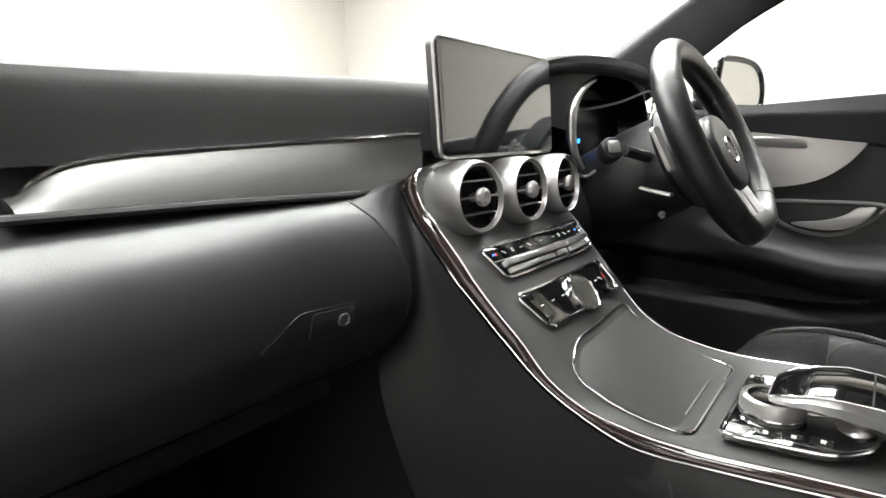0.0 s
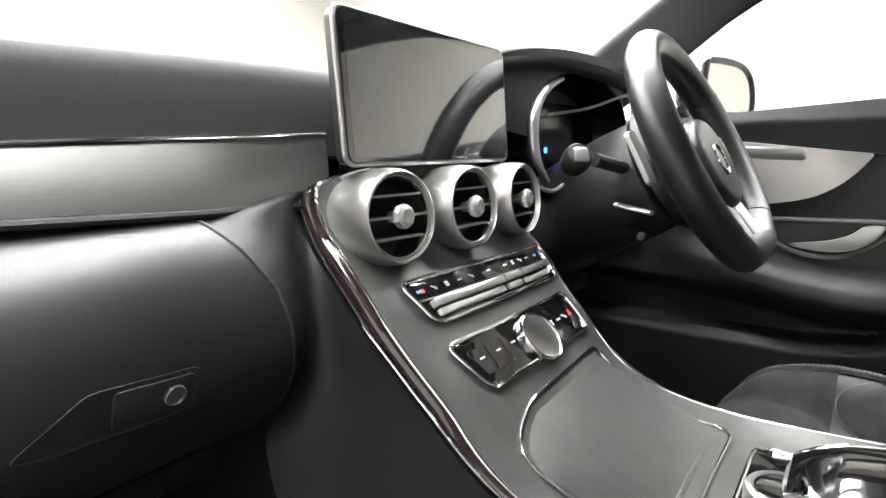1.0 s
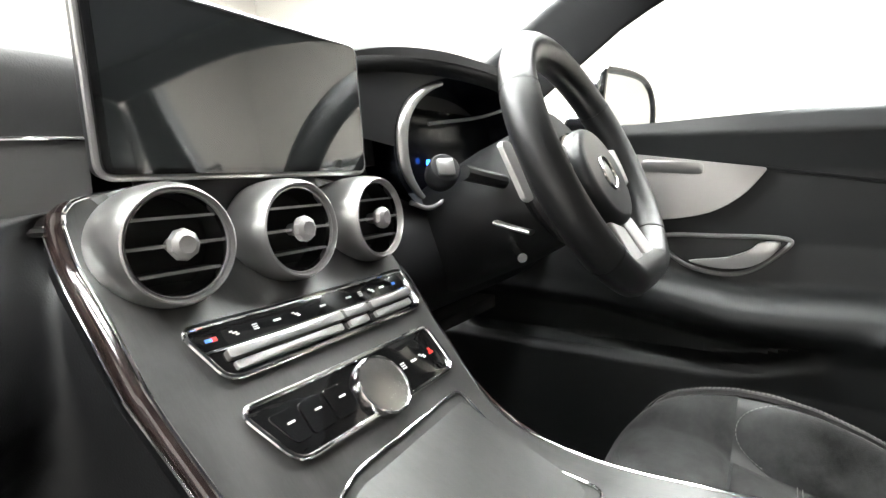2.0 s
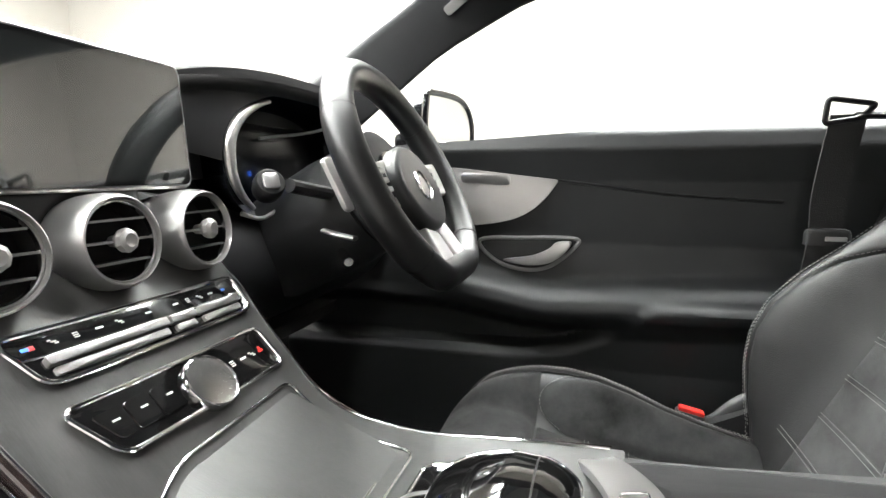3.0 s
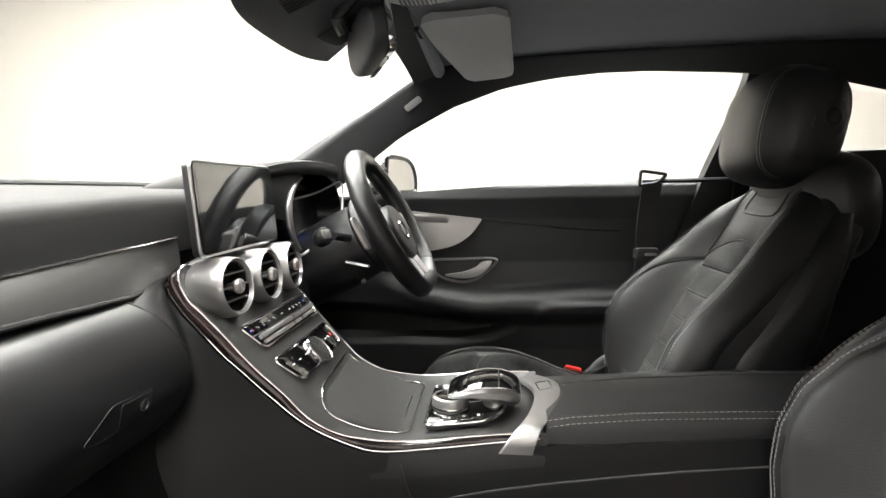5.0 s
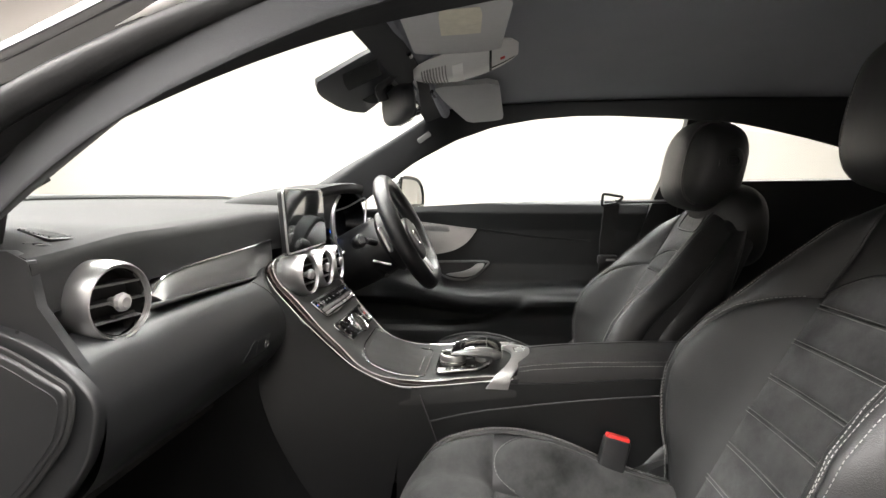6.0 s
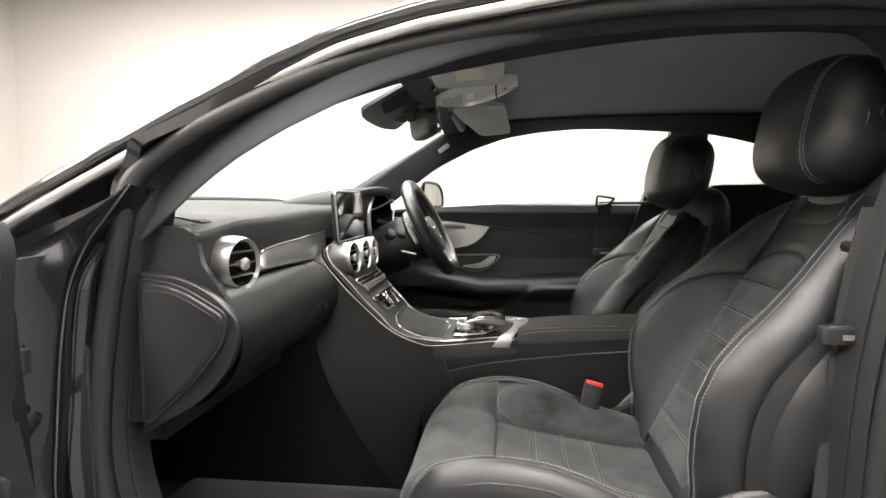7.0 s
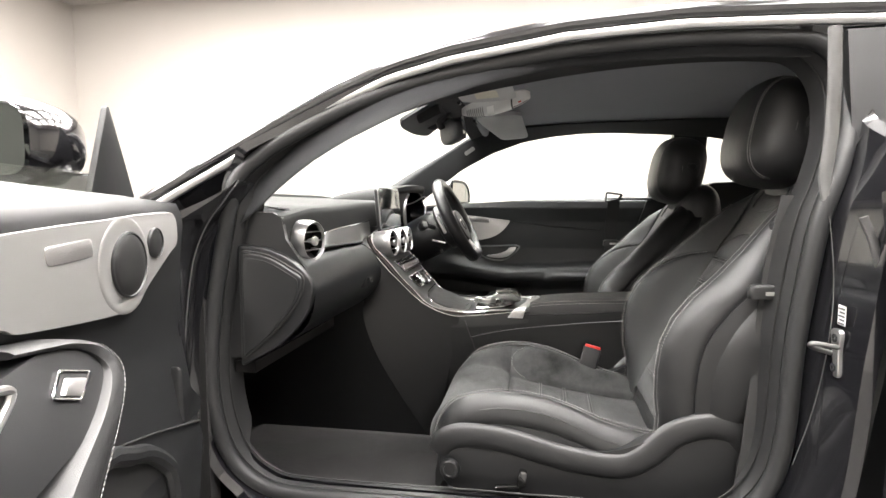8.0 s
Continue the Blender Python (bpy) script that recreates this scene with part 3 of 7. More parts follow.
def rear_side(side):
    """Inner trim under and behind the rear side window."""
    low = sheet(lambda a, b: (side * (0.66 + 0.04 * math.sin(a * 3)), lerp(-0.42, -1.26, b), lerp(1.045 + (0.038 * smoothstep(0.1, 0.22, b) + 0.014 * b) * (side > 0), 0.28, a)), 8, 24, 0.03, (-side, 0, 0))
    rear = sheet(lambda a, b: (side * (0.655 - 0.05 * a), lerp((-1.14 if side > 0 else -0.82) + 0.03 * math.sin(3.1 * a) - 0.03 * a, -1.28, b), lerp(1.04, 1.28 - 0.08 * b, a)), 6, 6, 0.03, (-side, 0, 0))
    post = sheet(lambda a, b: (side * along([(0.3, 0.685), (0.95, 0.685), (1.03, 0.675), (1.31, 0.625)], lerp(0.3, 1.31, a)), lerp(along([(0.3, -0.20), (0.7, -0.25), (0.90, -0.305), (1.03, -0.345), (1.168, -0.396), (1.29, -0.432)], lerp(0.3, 1.31, a)), -0.56 + 0.02 * math.sin(3.1 * a), b), lerp(0.3, 1.31, a)), 20, 4, 0.035, (-side, 0, 0))
    if side < 0:
        post = sheet(lambda a, b: (side * lerp(0.675, 0.625, a), lerp(-0.415, -0.56 + 0.02 * math.sin(3.1 * a), b), lerp(1.03, 1.30, a)), 8, 4, 0.035, (-side, 0, 0))
    return join(low, rear, post)


part("rear_side_trim", rear_side(1), M_PLASTIC, body, "black rear side trim")
part("rear_side_trim", rear_side(-1), M_PLASTIC, body, "black rear side trim")
part("pillar_cover", sheet(lambda a, b: (-0.668 + 0.05 * smoothstep(1.0, 1.28, lerp(0.42, 1.28, a)), along([(0.42, -0.30), (0.55, -0.345), (0.77, -0.36), (0.97, -0.39), (1.07, -0.42), (1.28, -0.44)], lerp(0.42, 1.28, a)) - 0.10 * b, lerp(0.42, 1.28, a)), 16, 4, 0.02, (1, 0, 0)), M_PLASTIC, body, "black door pillar cover")

# rear bench, only its dark shape shows between the seats
bench = thing("rear_bench", (0, -0.95, 0.3), "black leather rear bench seat", "seat")
part("seat", sheet(lambda a, b: (lerp(-0.60, 0.60, a), lerp(-0.62, -1.05, b), 0.50 - 0.05 * b + 0.02 * math.sin(a * 6.28 * 2)), 16, 8, 0.12), M_LEATHER, bench)
part("backrest", sheet(lambda a, b: (lerp(-0.60, 0.60, a), lerp(-1.0, -1.2, b), lerp(0.46, 0.98, b) + 0.0), 16, 8, 0.10, (0, 1, 0.4)), M_LEATHER, bench)
part("parcel_shelf", box(-0.66, 0.66, -1.28, -1.18, 0.965, 0.99, 0.008), M_CARPET, bench)

# closed ends and wheels of the car
part("tail_deck", sheet(lambda a, b: (lerp(-0.80, 0.80, a), lerp(-1.24, -1.85, b), lerp(1.19, 0.98, b ** 0.7) - 0.16 * abs(2 * a - 1) ** 3 * (1 - b)), 14, 8, 0.01), M_PAINT, body, "gloss black tail deck")
part("tail_panel", sheet(lambda a, b: (lerp(-0.86, 0.86, a), -1.84 - 0.05 * math.sin(math.pi * b) + 0.16 * abs(2 * a - 1) ** 3, lerp(0.98, 0.26, b)), 14, 8, 0.012, (0, -1, 0)), M_PAINT, body, "gloss black tail")
part("nose_panel", sheet(lambda a, b: (lerp(-0.86, 0.86, a), 2.30 + 0.06 * math.sin(math.pi * b) - 0.16 * abs(2 * a - 1) ** 3, lerp(0.84, 0.22, b)), 14, 8, 0.012, (0, 1, 0)), M_PAINT, body, "gloss black nose")
for x, y in ((-0.76, 1.36), (0.76, 1.36), (-0.76, -1.42), (0.76, -1.42)):
    T = Matrix.Translation((x, y, 0.325)) @ pose(0, 0, 0, 0, 90, 0)
    whl = part("wheel", lathe([(0.235, -0.10), (0.30, -0.112), (0.320, -0.10), (0.325, -0.07), (0.325, 0.07), (0.320, 0.10), (0.30, 0.112), (0.235, 0.10)], T, 48, False), M_RUBBER, body, "black tyre")
    under(mesh_object("rim", *lathe([(0.24, -0.10), (0.225, -0.085), (0.05, -0.07), (0.0, -0.075)], T, 40, False), M_SILVER), whl, "silver rim")
    under(mesh_object("rim", *lathe([(0.24, 0.10), (0.225, 0.085), (0.05, 0.07), (0.0, 0.075)], T, 40, False), M_SILVER), whl, "silver rim")

# ---- dashboard ----
dash = thing("dashboard", (0, 0.8, 0.6), "black soft dashboard with a satin trim strip", "dashboard")
X_END = -0.676


def top_pt(u, w):
    """Dash top: u across, w from the screen base to the front edge, then over it and down the dark face."""
    x = lerp(X_END, 0.68, u)
    bow = 0.05 * (x / 0.68) ** 2
    prof = [(0.0, 1.09, 1.012), (0.35, 0.86, 1.002), (0.62, 0.70, 0.997), (0.70, 0.662, 0.994), (0.75, 0.645, 0.989), (0.79, 0.638, 0.981), (0.86, 0.634, 0.964), (1.0, 0.628, 0.930)]
    ys, zs = [(a, b) for a, b, c in prof], [(a, c) for a, b, c in prof]
    y = along(ys, w) + 0.055 * smoothstep(0.66, 0.74, w) * smoothstep(0.195, 0.235, x) * smoothstep(0.59, 0.555, x)
    return (x, y - bow * (1 - w) + 0.01 * smoothstep(-0.3, -0.66, x), along(zs, w) + (0.008 * (1 - (x / 0.7) ** 2) + 0.008 * smoothstep(-0.46, -0.12, x) * smoothstep(0.68, 0.50, x)) * smoothstep(1.0, 0.76, w) - 0.012 * smoothstep(-0.5, -0.68, x))


part("upper_pad", sheet(lambda a, b: top_pt(a, b), 72, 44, 0.02, (0, -0.5, 1)), M_TOP, dash, "black grained dash top")
side_slot = [(-0.612, 0.670), (-0.588, 0.664), (-0.553, 0.742), (-0.572, 0.748)]
slot_z = lambda y: 0.9894 + 0.085 * (y - 0.67)
part("demister_frame", prism(rounded([(x + (x + 0.581) * 0.18, y + (y - 0.706) * 0.06, slot_z(y)) for x, y in side_slot], 0.004, 3), (0, 0, 0.0025), 0.001), M_PAD, dash, "black frame of the side demister outlet")
part("demister_slot", prism([(x, y, slot_z(y) + 0.0015) for x, y in side_slot], (0, 0, 0.0016)), M_VOID, dash, "dark side demister outlet", 0)
for k in range(7):
    t = (k + 0.5) / 7
    part("slat", tube([v(lerp(-0.612, -0.572, t), lerp(0.670, 0.748, t), slot_z(lerp(0.670, 0.748, t)) + 0.0035), v(lerp(-0.588, -0.553, t), lerp(0.664, 0.742, t), slot_z(lerp(0.664, 0.742, t)) + 0.0035)], 0.0014, 6), M_PAD, dash)
part("screen_base", tube([Vector(top_pt(k / 40, 0.0)) + v(0, 0.004, 0.004) for k in range(41)], 0.007, 8), M_VOID, dash, "black edge at the windscreen base")


def pad_profile(x):
    """Lower pad over the glove box at x: (y, z) from under the trim strip, over the bulge, to the footwell."""
    k = smoothstep(-0.45, -0.66, x)
    return [(y, z) for y, z in ((0.634, 0.893), (0.617, 0.889), (0.601, 0.880), (0.587, 0.866), (0.576, 0.847), (0.568, 0.823), (0.566 + 0.004 * k, 0.798), (0.572 + 0.004 * k, 0.772), (0.592, 0.742), (0.63, 0.71), (0.70, 0.68), (0.85, 0.66))]


def seam_x(z):
    """Where the gap beside the glove box lid runs at height z."""
    return along([(0.66, -0.210), (0.74, -0.211), (0.78, -0.213), (0.812, -0.216), (0.838, -0.223), (0.868, -0.239), (0.891, -0.258)], z)


def pad_y(z):
    return along(sorted((b, a) for a, b in pad_profile(-0.2)), z)


rows = []
for k in range(41):
    x = lerp(X_END, -0.212, k / 40)
    rows.append([Vector((lerp(X_END, seam_x(p.y), k / 40), p.x, p.y)) for p in curve_through([(a, b, 0) for a, b in pad_profile(x)], 4)])
part("lower_pad", grid(rows), M_PAD, dash, "black soft pad over the glove box")
rows = []
for k in range(31):
    x = lerp(0.135, 0.70, k / 30)
    rows.append([Vector((x, p.x + 0.03, p.y)) for p in curve_through([(a, b, 0) for a, b in pad_profile(0)], 4)])
part("knee_pad", grid(rows), M_PLASTIC, dash, "black knee panel under the steering column")
part("under_panel", box(-0.66, 0.70, 0.72, 1.12, 0.63, 0.655), M_CARPET, dash, "black panel under the dash", 0)
# glove box seam and handle
seam = [v(seam_x(z) + 0.002, pad_y(z) + 0.0005, z) for z in [lerp(0.891, 0.70, k / 40) for k in range(41)]]
part("glovebox_seam", tube(seam, 0.0020, 8), M_VOID, dash, "dark gap beside the glove box lid")
handle = rounded([(-0.384, 0.5722, 0.782), (-0.346, 0.5692, 0.806), (-0.284, 0.5692, 0.802), (-0.290, 0.5738, 0.775), (-0.366, 0.5733, 0.777)], 0.005, 3)
gh = part("glovebox_handle", prism(handle, (0, -0.0046, 0), 0.0006), M_PLASTIC, dash, "dark recessed glove box handle")
under(mesh_object("edge", *tube([p + v(0, -0.0042, 0) for p in handle], 0.0006, 8, closed=True, up=(0, 1, 0)), M_PAD), gh, "soft black edge round the handle")
flap = rounded([(-0.337, 0.5690, 0.779), (-0.334, 0.5652, 0.8025), (-0.288, 0.5652, 0.7995), (-0.293, 0.5692, 0.7775)], 0.003, 3)
under(mesh_object("flap", *prism(flap, (0, -0.0012, -0.0003), 0.0005), M_PLASTIC), gh, "small black pull flap")
under(mesh_object("lock", *lathe([(0.0066, 0), (0.0066, 0.0022), (0.0060, 0.0028), (0.0052, 0.0026), (0.0046, 0.0012), (0.0, 0.0012)], pose(-0.301, 0.5663, 0.789, 100, 0, 0), 24), M_LOCK), gh, "small dark round lock")

# trim strip, which runs in behind the console's upper corner
def trim_back(x):
    return 0.016 * smoothstep(-0.26, -0.17, x)


def trim_edges(x):
    up = along([(-0.508, 0.9035), (-0.504, 0.9095), (-0.496, 0.9175), (-0.486, 0.9245), (-0.475, 0.9285), (-0.458, 0.932), (-0.43, 0.935), (-0.37, 0.938), (-0.25, 0.943), (-0.13, 0.948)], x)
    lo = along([(-0.60, 0.905), (-0.50, 0.903), (-0.37, 0.8995), (-0.25, 0.8945), (-0.13, 0.891)], x)
    return lo, max(up, lo + 0.007)


rows = []
for k in range(49):
    x = lerp(-0.508, -0.122, k / 48)
    lo, up = trim_edges(x)
    rows.append([v(x, lerp(0.612, 0.630, (z - lo) / (up - lo)) - 0.0025 * math.sin(math.pi * (z - lo) / (up - lo)) + trim_back(x) * (1 - (z - lo) / (up - lo)), z) for z in (lo, lo + 0.003, lerp(lo, up, .3), lerp(lo, up, .6), up - 0.003, up)] + [v(x, 0.645, up), v(x, 0.645 + trim_back(x), lo)])
part("trim_backing", sheet(lambda a, b: (lerp(-0.60, -0.44, a), lerp(0.628, 0.642, b) + 0.012 * a, lerp(0.888, 0.950, b)), 6, 4, 0.01, (0, -1, 0)), M_PAD, dash, "black soft pad beside the trim strip")
part("trim_strip", grid(rows, wrap=True, caps=True), M_DARKTRIM, dash, "satin dark metal trim strip")
part("trim_edge", tube([v(x, 0.629, trim_edges(x)[1] + 0.001) for x in [lerp(-0.5075, -0.122, k / 60) for k in range(61)]], 0.0016, 8), M_CHROME, dash, "thin chrome edge on the trim strip")
part("trim_shadow_gap", tube([v(x, 0.613 + trim_back(x), trim_edges(x)[0] - 0.0035) for x in [lerp(-0.6, -0.15, k / 30) for k in range(31)]], 0.0035, 8), M_VOID, dash, "dark gap under the trim strip")

# end of the dash: side wall and cap
side_outline = [(0.632, 0.93), (0.640, 0.975), (0.66, 0.985), (0.86, 0.985), (0.95, 0.95), (0.95, 0.66), (0.72, 0.67), (0.66, 0.695), (0.615, 0.73), (0.590, 0.768), (0.577, 0.80), (0.572, 0.83), (0.58, 0.856), (0.596, 0.878)]
part("side_wall", prism([(X_END - 0.002, y, z) for y, z in side_outline], (0.012, 0, 0)), M_PAD, dash, "black dash end")
frame_o = rounded([(-0.678, 0.735, 0.652), (-0.678, 0.735, 0.918), (-0.678, 0.665, 0.912), (-0.678, 0.605, 0.885), (-0.678, 0.562, 0.838), (-0.678, 0.578, 0.772), (-0.678, 0.637, 0.706)], [0.008, 0.01, 0.04, 0.05, 0.02, 0.06, 0.06], 6)
part("end_frame", prism(frame_o, (-0.014, 0, 0), 0.008, 5), M_PAD, dash, "black frame round the end cap")
cap = rounded([(-0.688, 0.722, 0.676), (-0.688, 0.722, 0.904), (-0.688, 0.66, 0.897), (-0.688, 0.584, 0.854), (-0.688, 0.590, 0.812), (-0.688, 0.643, 0.743)], [0.006, 0.012, 0.05, 0.012, 0.04, 0.08], 6)
capo = part("end_cap", prism(cap, (-0.016, 0, 0), 0.009, 5), M_PAD, dash, "black plastic end cap with a rounded rim")
under(mesh_object("face", *prism([p.lerp(v(-0.688, 0.665, 0.80), 0.11) + v(-0.0155, 0, 0) for p in cap], (-0.0015, 0, 0), 0.0008), M_PAD), capo, "flat matt face of the end cap")
part("cap_gap", tube([p + v(-0.0105, 0, 0) for p in cap], 0.0045, 8, closed=True, up=(1, 0, 0), flat=0.5), M_VOID, dash, "dark gap round the end cap")
part("corner_gap", tube([v(-0.683, 0.652, 0.884), v(-0.683, 0.651, 0.908)], 0.0016, 6), M_VOID, dash, "dark joint above the end cap")


def air_vent(parent, centre, m, ring_r, depth, slats=3):
    """A round nozzle: flared satin housing, bright inner ring, dark throat, cross slats and a centre knob. m turns its axis (z) towards the cabin."""
    T = Matrix.Translation(centre) @ m
    vent = part("air_vent", lathe([(ring_r * 0.6, -depth * 1.5), (ring_r * 0.90, -depth * 1.3), (ring_r * 1.01, -depth * 1.0), (ring_r * 1.06, -depth * 0.75), (ring_r * 1.075, -depth * 0.5), (ring_r * 1.07, -depth * 0.3), (ring_r * 1.04, -depth * 0.12), (ring_r * 1.01, -0.003), (ring_r * 0.985, 0.0), (ring_r * 0.955, 0.0008), (ring_r * 0.935, -0.001), (ring_r * 0.925, -0.0035), (ring_r * 0.90, -0.0035), (ring_r * 0.885, -0.0025), (ring_r * 0.865, -0.005), (ring_r * 0.855, -0.03)], T, 64, False), M_SILVER, parent, "round satin silver air vent")
    sub = lambda name, g, mat, lab="": under(mesh_object(name, *g, mat), vent, lab)
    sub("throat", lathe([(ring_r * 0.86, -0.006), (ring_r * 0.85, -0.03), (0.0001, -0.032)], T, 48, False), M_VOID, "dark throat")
    sub("inner_ring", lathe([(ring_r * 0.872, -0.007), (ring_r * 0.866, -0.0042), (ring_r * 0.848, -0.0042), (ring_r * 0.84, -0.008)], T, 64, False), M_CHROME, "bright inner ring")
    for k in range(slats):
        h = (k - (slats - 1) / 2) * ring_r * 0.46
        w = math.sqrt(max(0.0, (ring_r * 0.84) ** 2 - h * h))
        sub("slat", moved(join(box(-w, w, h - 0.0010, h + 0.0010, -0.012, -0.0050)), T), M_SILVER)
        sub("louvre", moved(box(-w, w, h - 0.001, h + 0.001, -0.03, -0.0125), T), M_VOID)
    sub("knob", lathe([(0.005, -0.016), (0.006, -0.008), (0.0095, -0.004), (0.0112, 0.000), (0.0100, 0.004), (0.0062, 0.0065), (0.0045, 0.0060), (0.0, 0.0052)], T, 9, False), M_BRUSHED, "faceted silver knob")
    return vent


air_vent(dash, (-0.601, 0.600, 0.9205), pose(0, 0, 0, 90, 0, -9), 0.0440, 0.050)
# demister grille on the dash top
gr = part("demister_grille", box(-0.635, -0.60, 0.66, 0.775, 0.9855, 0.9865, 0.008), M_VOID, dash, "dark slotted demister grille")
for k in range(9):
    y = 0.672 + k * 0.0115
    under(mesh_object("slat", *box(-0.632, -0.603, y, y + 0.003, 0.986, 0.9885), M_PLASTIC, 0), gr)

# instrument hood and cluster
def hood_pt(u, w):
    a = math.pi * lerp(1.0, 0.0, u)
    c, s = math.cos(a), max(0.0, math.sin(a))
    rx, rz = lerp(0.270, 0.240, w), lerp(0.088, 0.045, w * w)
    return Vector((0.376 + rx * math.copysign(abs(c) ** 0.72, c), lerp(0.600 + 0.055 * c * c, 0.86, w) - 0.018 * s * (1 - w), 0.982 + 0.01 * w + rz * s ** 0.50))


part("instrument_hood", sheet(hood_pt, 44, 10, 0.012, (0, 0, 1)), M_TOP, dash, "black padded instrument hood")
lip = [hood_pt(k / 40, 0.0) + v(0, 0.004, -0.006) for k in range(41)]
part("hood_roll", tube([p + v(0, 0.012, -0.006) for p in lip], 0.015, 14, up=(0, 1, 0)), M_TOP, dash, "rounded padded edge of the hood")
ring = [v(0.388 - 0.188 * math.cos(math.pi * k / 40), 0.606, 0.952 + 0.098 * math.sin(math.pi * k / 40) ** 0.8) for k in range(41)]
part("hood_face", grid([lip, [a.lerp(b, 0.5) + v(0, -0.002, 0) for a, b in zip(lip, ring)], ring]), M_PAD, dash, "black padded face of the hood")
rows = []
for w in (0.0, 0.5, 1.0):
    row = []
    for k in range(49):
        a = 2 * math.pi * k / 48
        s = math.sin(a)
        row.append(v(0.388 - lerp(0.188, 0.168, w) * math.cos(a), lerp(0.606, 0.672, w), 0.952 + lerp(0.098, 0.080, w) * math.copysign(abs(s) ** 0.8, s)))
    rows.append(row)
part("cluster_funnel", grid(rows), M_GLOSSDARK, dash, "gloss black funnel round the instruments")
part("cluster_back", prism([v(0.385 + 0.18 * math.cos(2 * math.pi * k / 40), 0.674, 0.955 + 0.082 * math.sin(2 * math.pi * k / 40)) for k in range(40)], (0, 0.01, 0)), M_VOID, dash, "dark instrument backing")
cl = rounded([(0.225, 0.662, 0.885), (0.545, 0.662, 0.885), (0.545, 0.668, 1.010), (0.225, 0.668, 1.010)], 0.03, 5)
cluster = part("instrument_display", prism(cl, (0, -0.006, 0), 0.002), M_GLOSSDARK, dash, "dark glass instrument display")
ts = [lerp(-0.62, 1.12, k / 30) for k in range(31)]
rows = []
for k, a in enumerate(ts):
    r = 0.0075 * math.sin(math.pi * lerp(0.10, 0.93, k / 30)) ** 0.7
    c = v(0.388 - 0.181 * math.cos(a), 0.600 + 0.010 * math.sin(a), 0.950 + 0.094 * math.copysign(abs(math.sin(a)) ** 0.85, a))
    n = v(-math.cos(a), 0, math.sin(a))
    rows.append([c + n * (r * 1.1 * math.cos(t)) + v(0, -r * 0.9 * math.sin(t), 0) for t in [2 * math.pi * q / 12 for q in range(12)]])
part("cluster_bezel", grid(rows, wrap=True, caps=True), M_SILVER, dash, "curved satin silver bezel")
part("cluster_line", tube(curve_through([(0.238, 0.612, 0.884), (0.262, 0.600, 0.876), (0.285, 0.592, 0.884), (0.310, 0.590, 0.893)], 6), 0.003, 8), M_SILVER, dash, "curved silver line under the instruments")
under(mesh_object("telltale", *prism(rounded([(0.330, 0.648, 0.930), (0.338, 0.648, 0.930), (0.338, 0.648, 0.938), (0.330, 0.648, 0.938)], 0.002), (0, -0.001, 0)), M_BLUE), cluster, "small blue warning light")

part("cluster_line", tube(curve_through([(0.34, 0.650, 0.988), (0.45, 0.625, 1.004), (0.54, 0.602, 1.028), (0.570, 0.600, 1.025), (0.580, 0.600, 1.008), (0.572, 0.600, 0.972), (0.558, 0.600, 0.942)], 6), 0.0026, 8), M_SILVER, dash, "fine satin line across the instruments")
part("start_button", lathe([(0.016, -0.01), (0.016, 0.003), (0.0125, 0.004), (0.011, 0.001), (0.0, 0.001)], Matrix.Translation((0.585, 0.585, 0.948)) @ pose(0, 0, 0, 85, 0, -10), 28), M_PLASTIC, dash, "round black start button")

# ---- centre display ----
disp = thing("centre_display", (0, 0.62, 0.92), "freestanding dark display with a thin silver edge", "screen")
SW, SH = 0.1345, 0.0640
so = [(x, 0, z) for x, z in ((-SW, -SH), (SW, -SH), (SW, SH), (-SW, SH))]
MD = pose(-0.002, 0.596, 0.9865, -4, 0, 2)
part("housing", moved(prism(rounded(so, 0.010, 5), (0, 0.014, 0), 0.005), MD), M_PLASTIC, disp, "dark display housing")
part("edge", moved(tube(rounded([(x * 1.0, 0.001, z) for x, _, z in so], 0.011, 5), 0.0024, 8, closed=True, up=(0, 1, 0)), MD), M_SILVER, disp, "thin silver edge")
part("glass", moved(prism(rounded([(x * 0.985, -0.0005, z * 0.97) for x, _, z in so], 0.009, 5), (0, -0.002, 0)), MD), M_GLOSS, disp, "gloss black border glass")
part("screen", moved(prism(rounded([(x * 0.945, -0.0026, z * 0.90) for x, _, z in so], 0.004, 4), (0, -0.0003, 0)), MD), M_SCREEN, disp, "dark screen that is switched off")
part("stand", box(-0.07, 0.07, 0.60, 0.68, 0.89, 0.93, 0.012), M_PLASTIC, disp, "black stand")

# ---- centre console ----
con = thing("centre_console", (0, 0.4, 0.3), "dark wood centre console with chrome lines", "console")
CC = curve_through([(0.620, 0.9220, 0), (0.615, 0.9120, 0), (0.609, 0.8980, 0), (0.598, 0.8720, 0), (0.579, 0.8480, 0), (0.543, 0.8110, 0), (0.513, 0.7750, 0), (0.479, 0.7390, 0), (0.449, 0.7070, 0), (0.428, 0.6900, 0), (0.395, 0.6740, 0), (0.350, 0.6670, 0), (0.300, 0.6660, 0), (0.250, 0.6690, 0), (0.190, 0.6740, 0), (0.130, 0.6770, 0)], 5)
CE = curve_through([(0.620, 0.9140, 0), (0.617, 0.9050, 0), (0.615, 0.8900, 0), (0.603, 0.8660, 0), (0.585, 0.8480, 0), (0.550, 0.8110, 0), (0.520, 0.7750, 0), (0.485, 0.7390, 0), (0.452, 0.7040, 0), (0.415, 0.6830, 0), (0.375, 0.6750, 0), (0.340, 0.6720, 0), (0.300, 0.6730, 0), (0.250, 0.6780, 0), (0.190, 0.6830, 0), (0.130, 0.6860, 0)], 5)
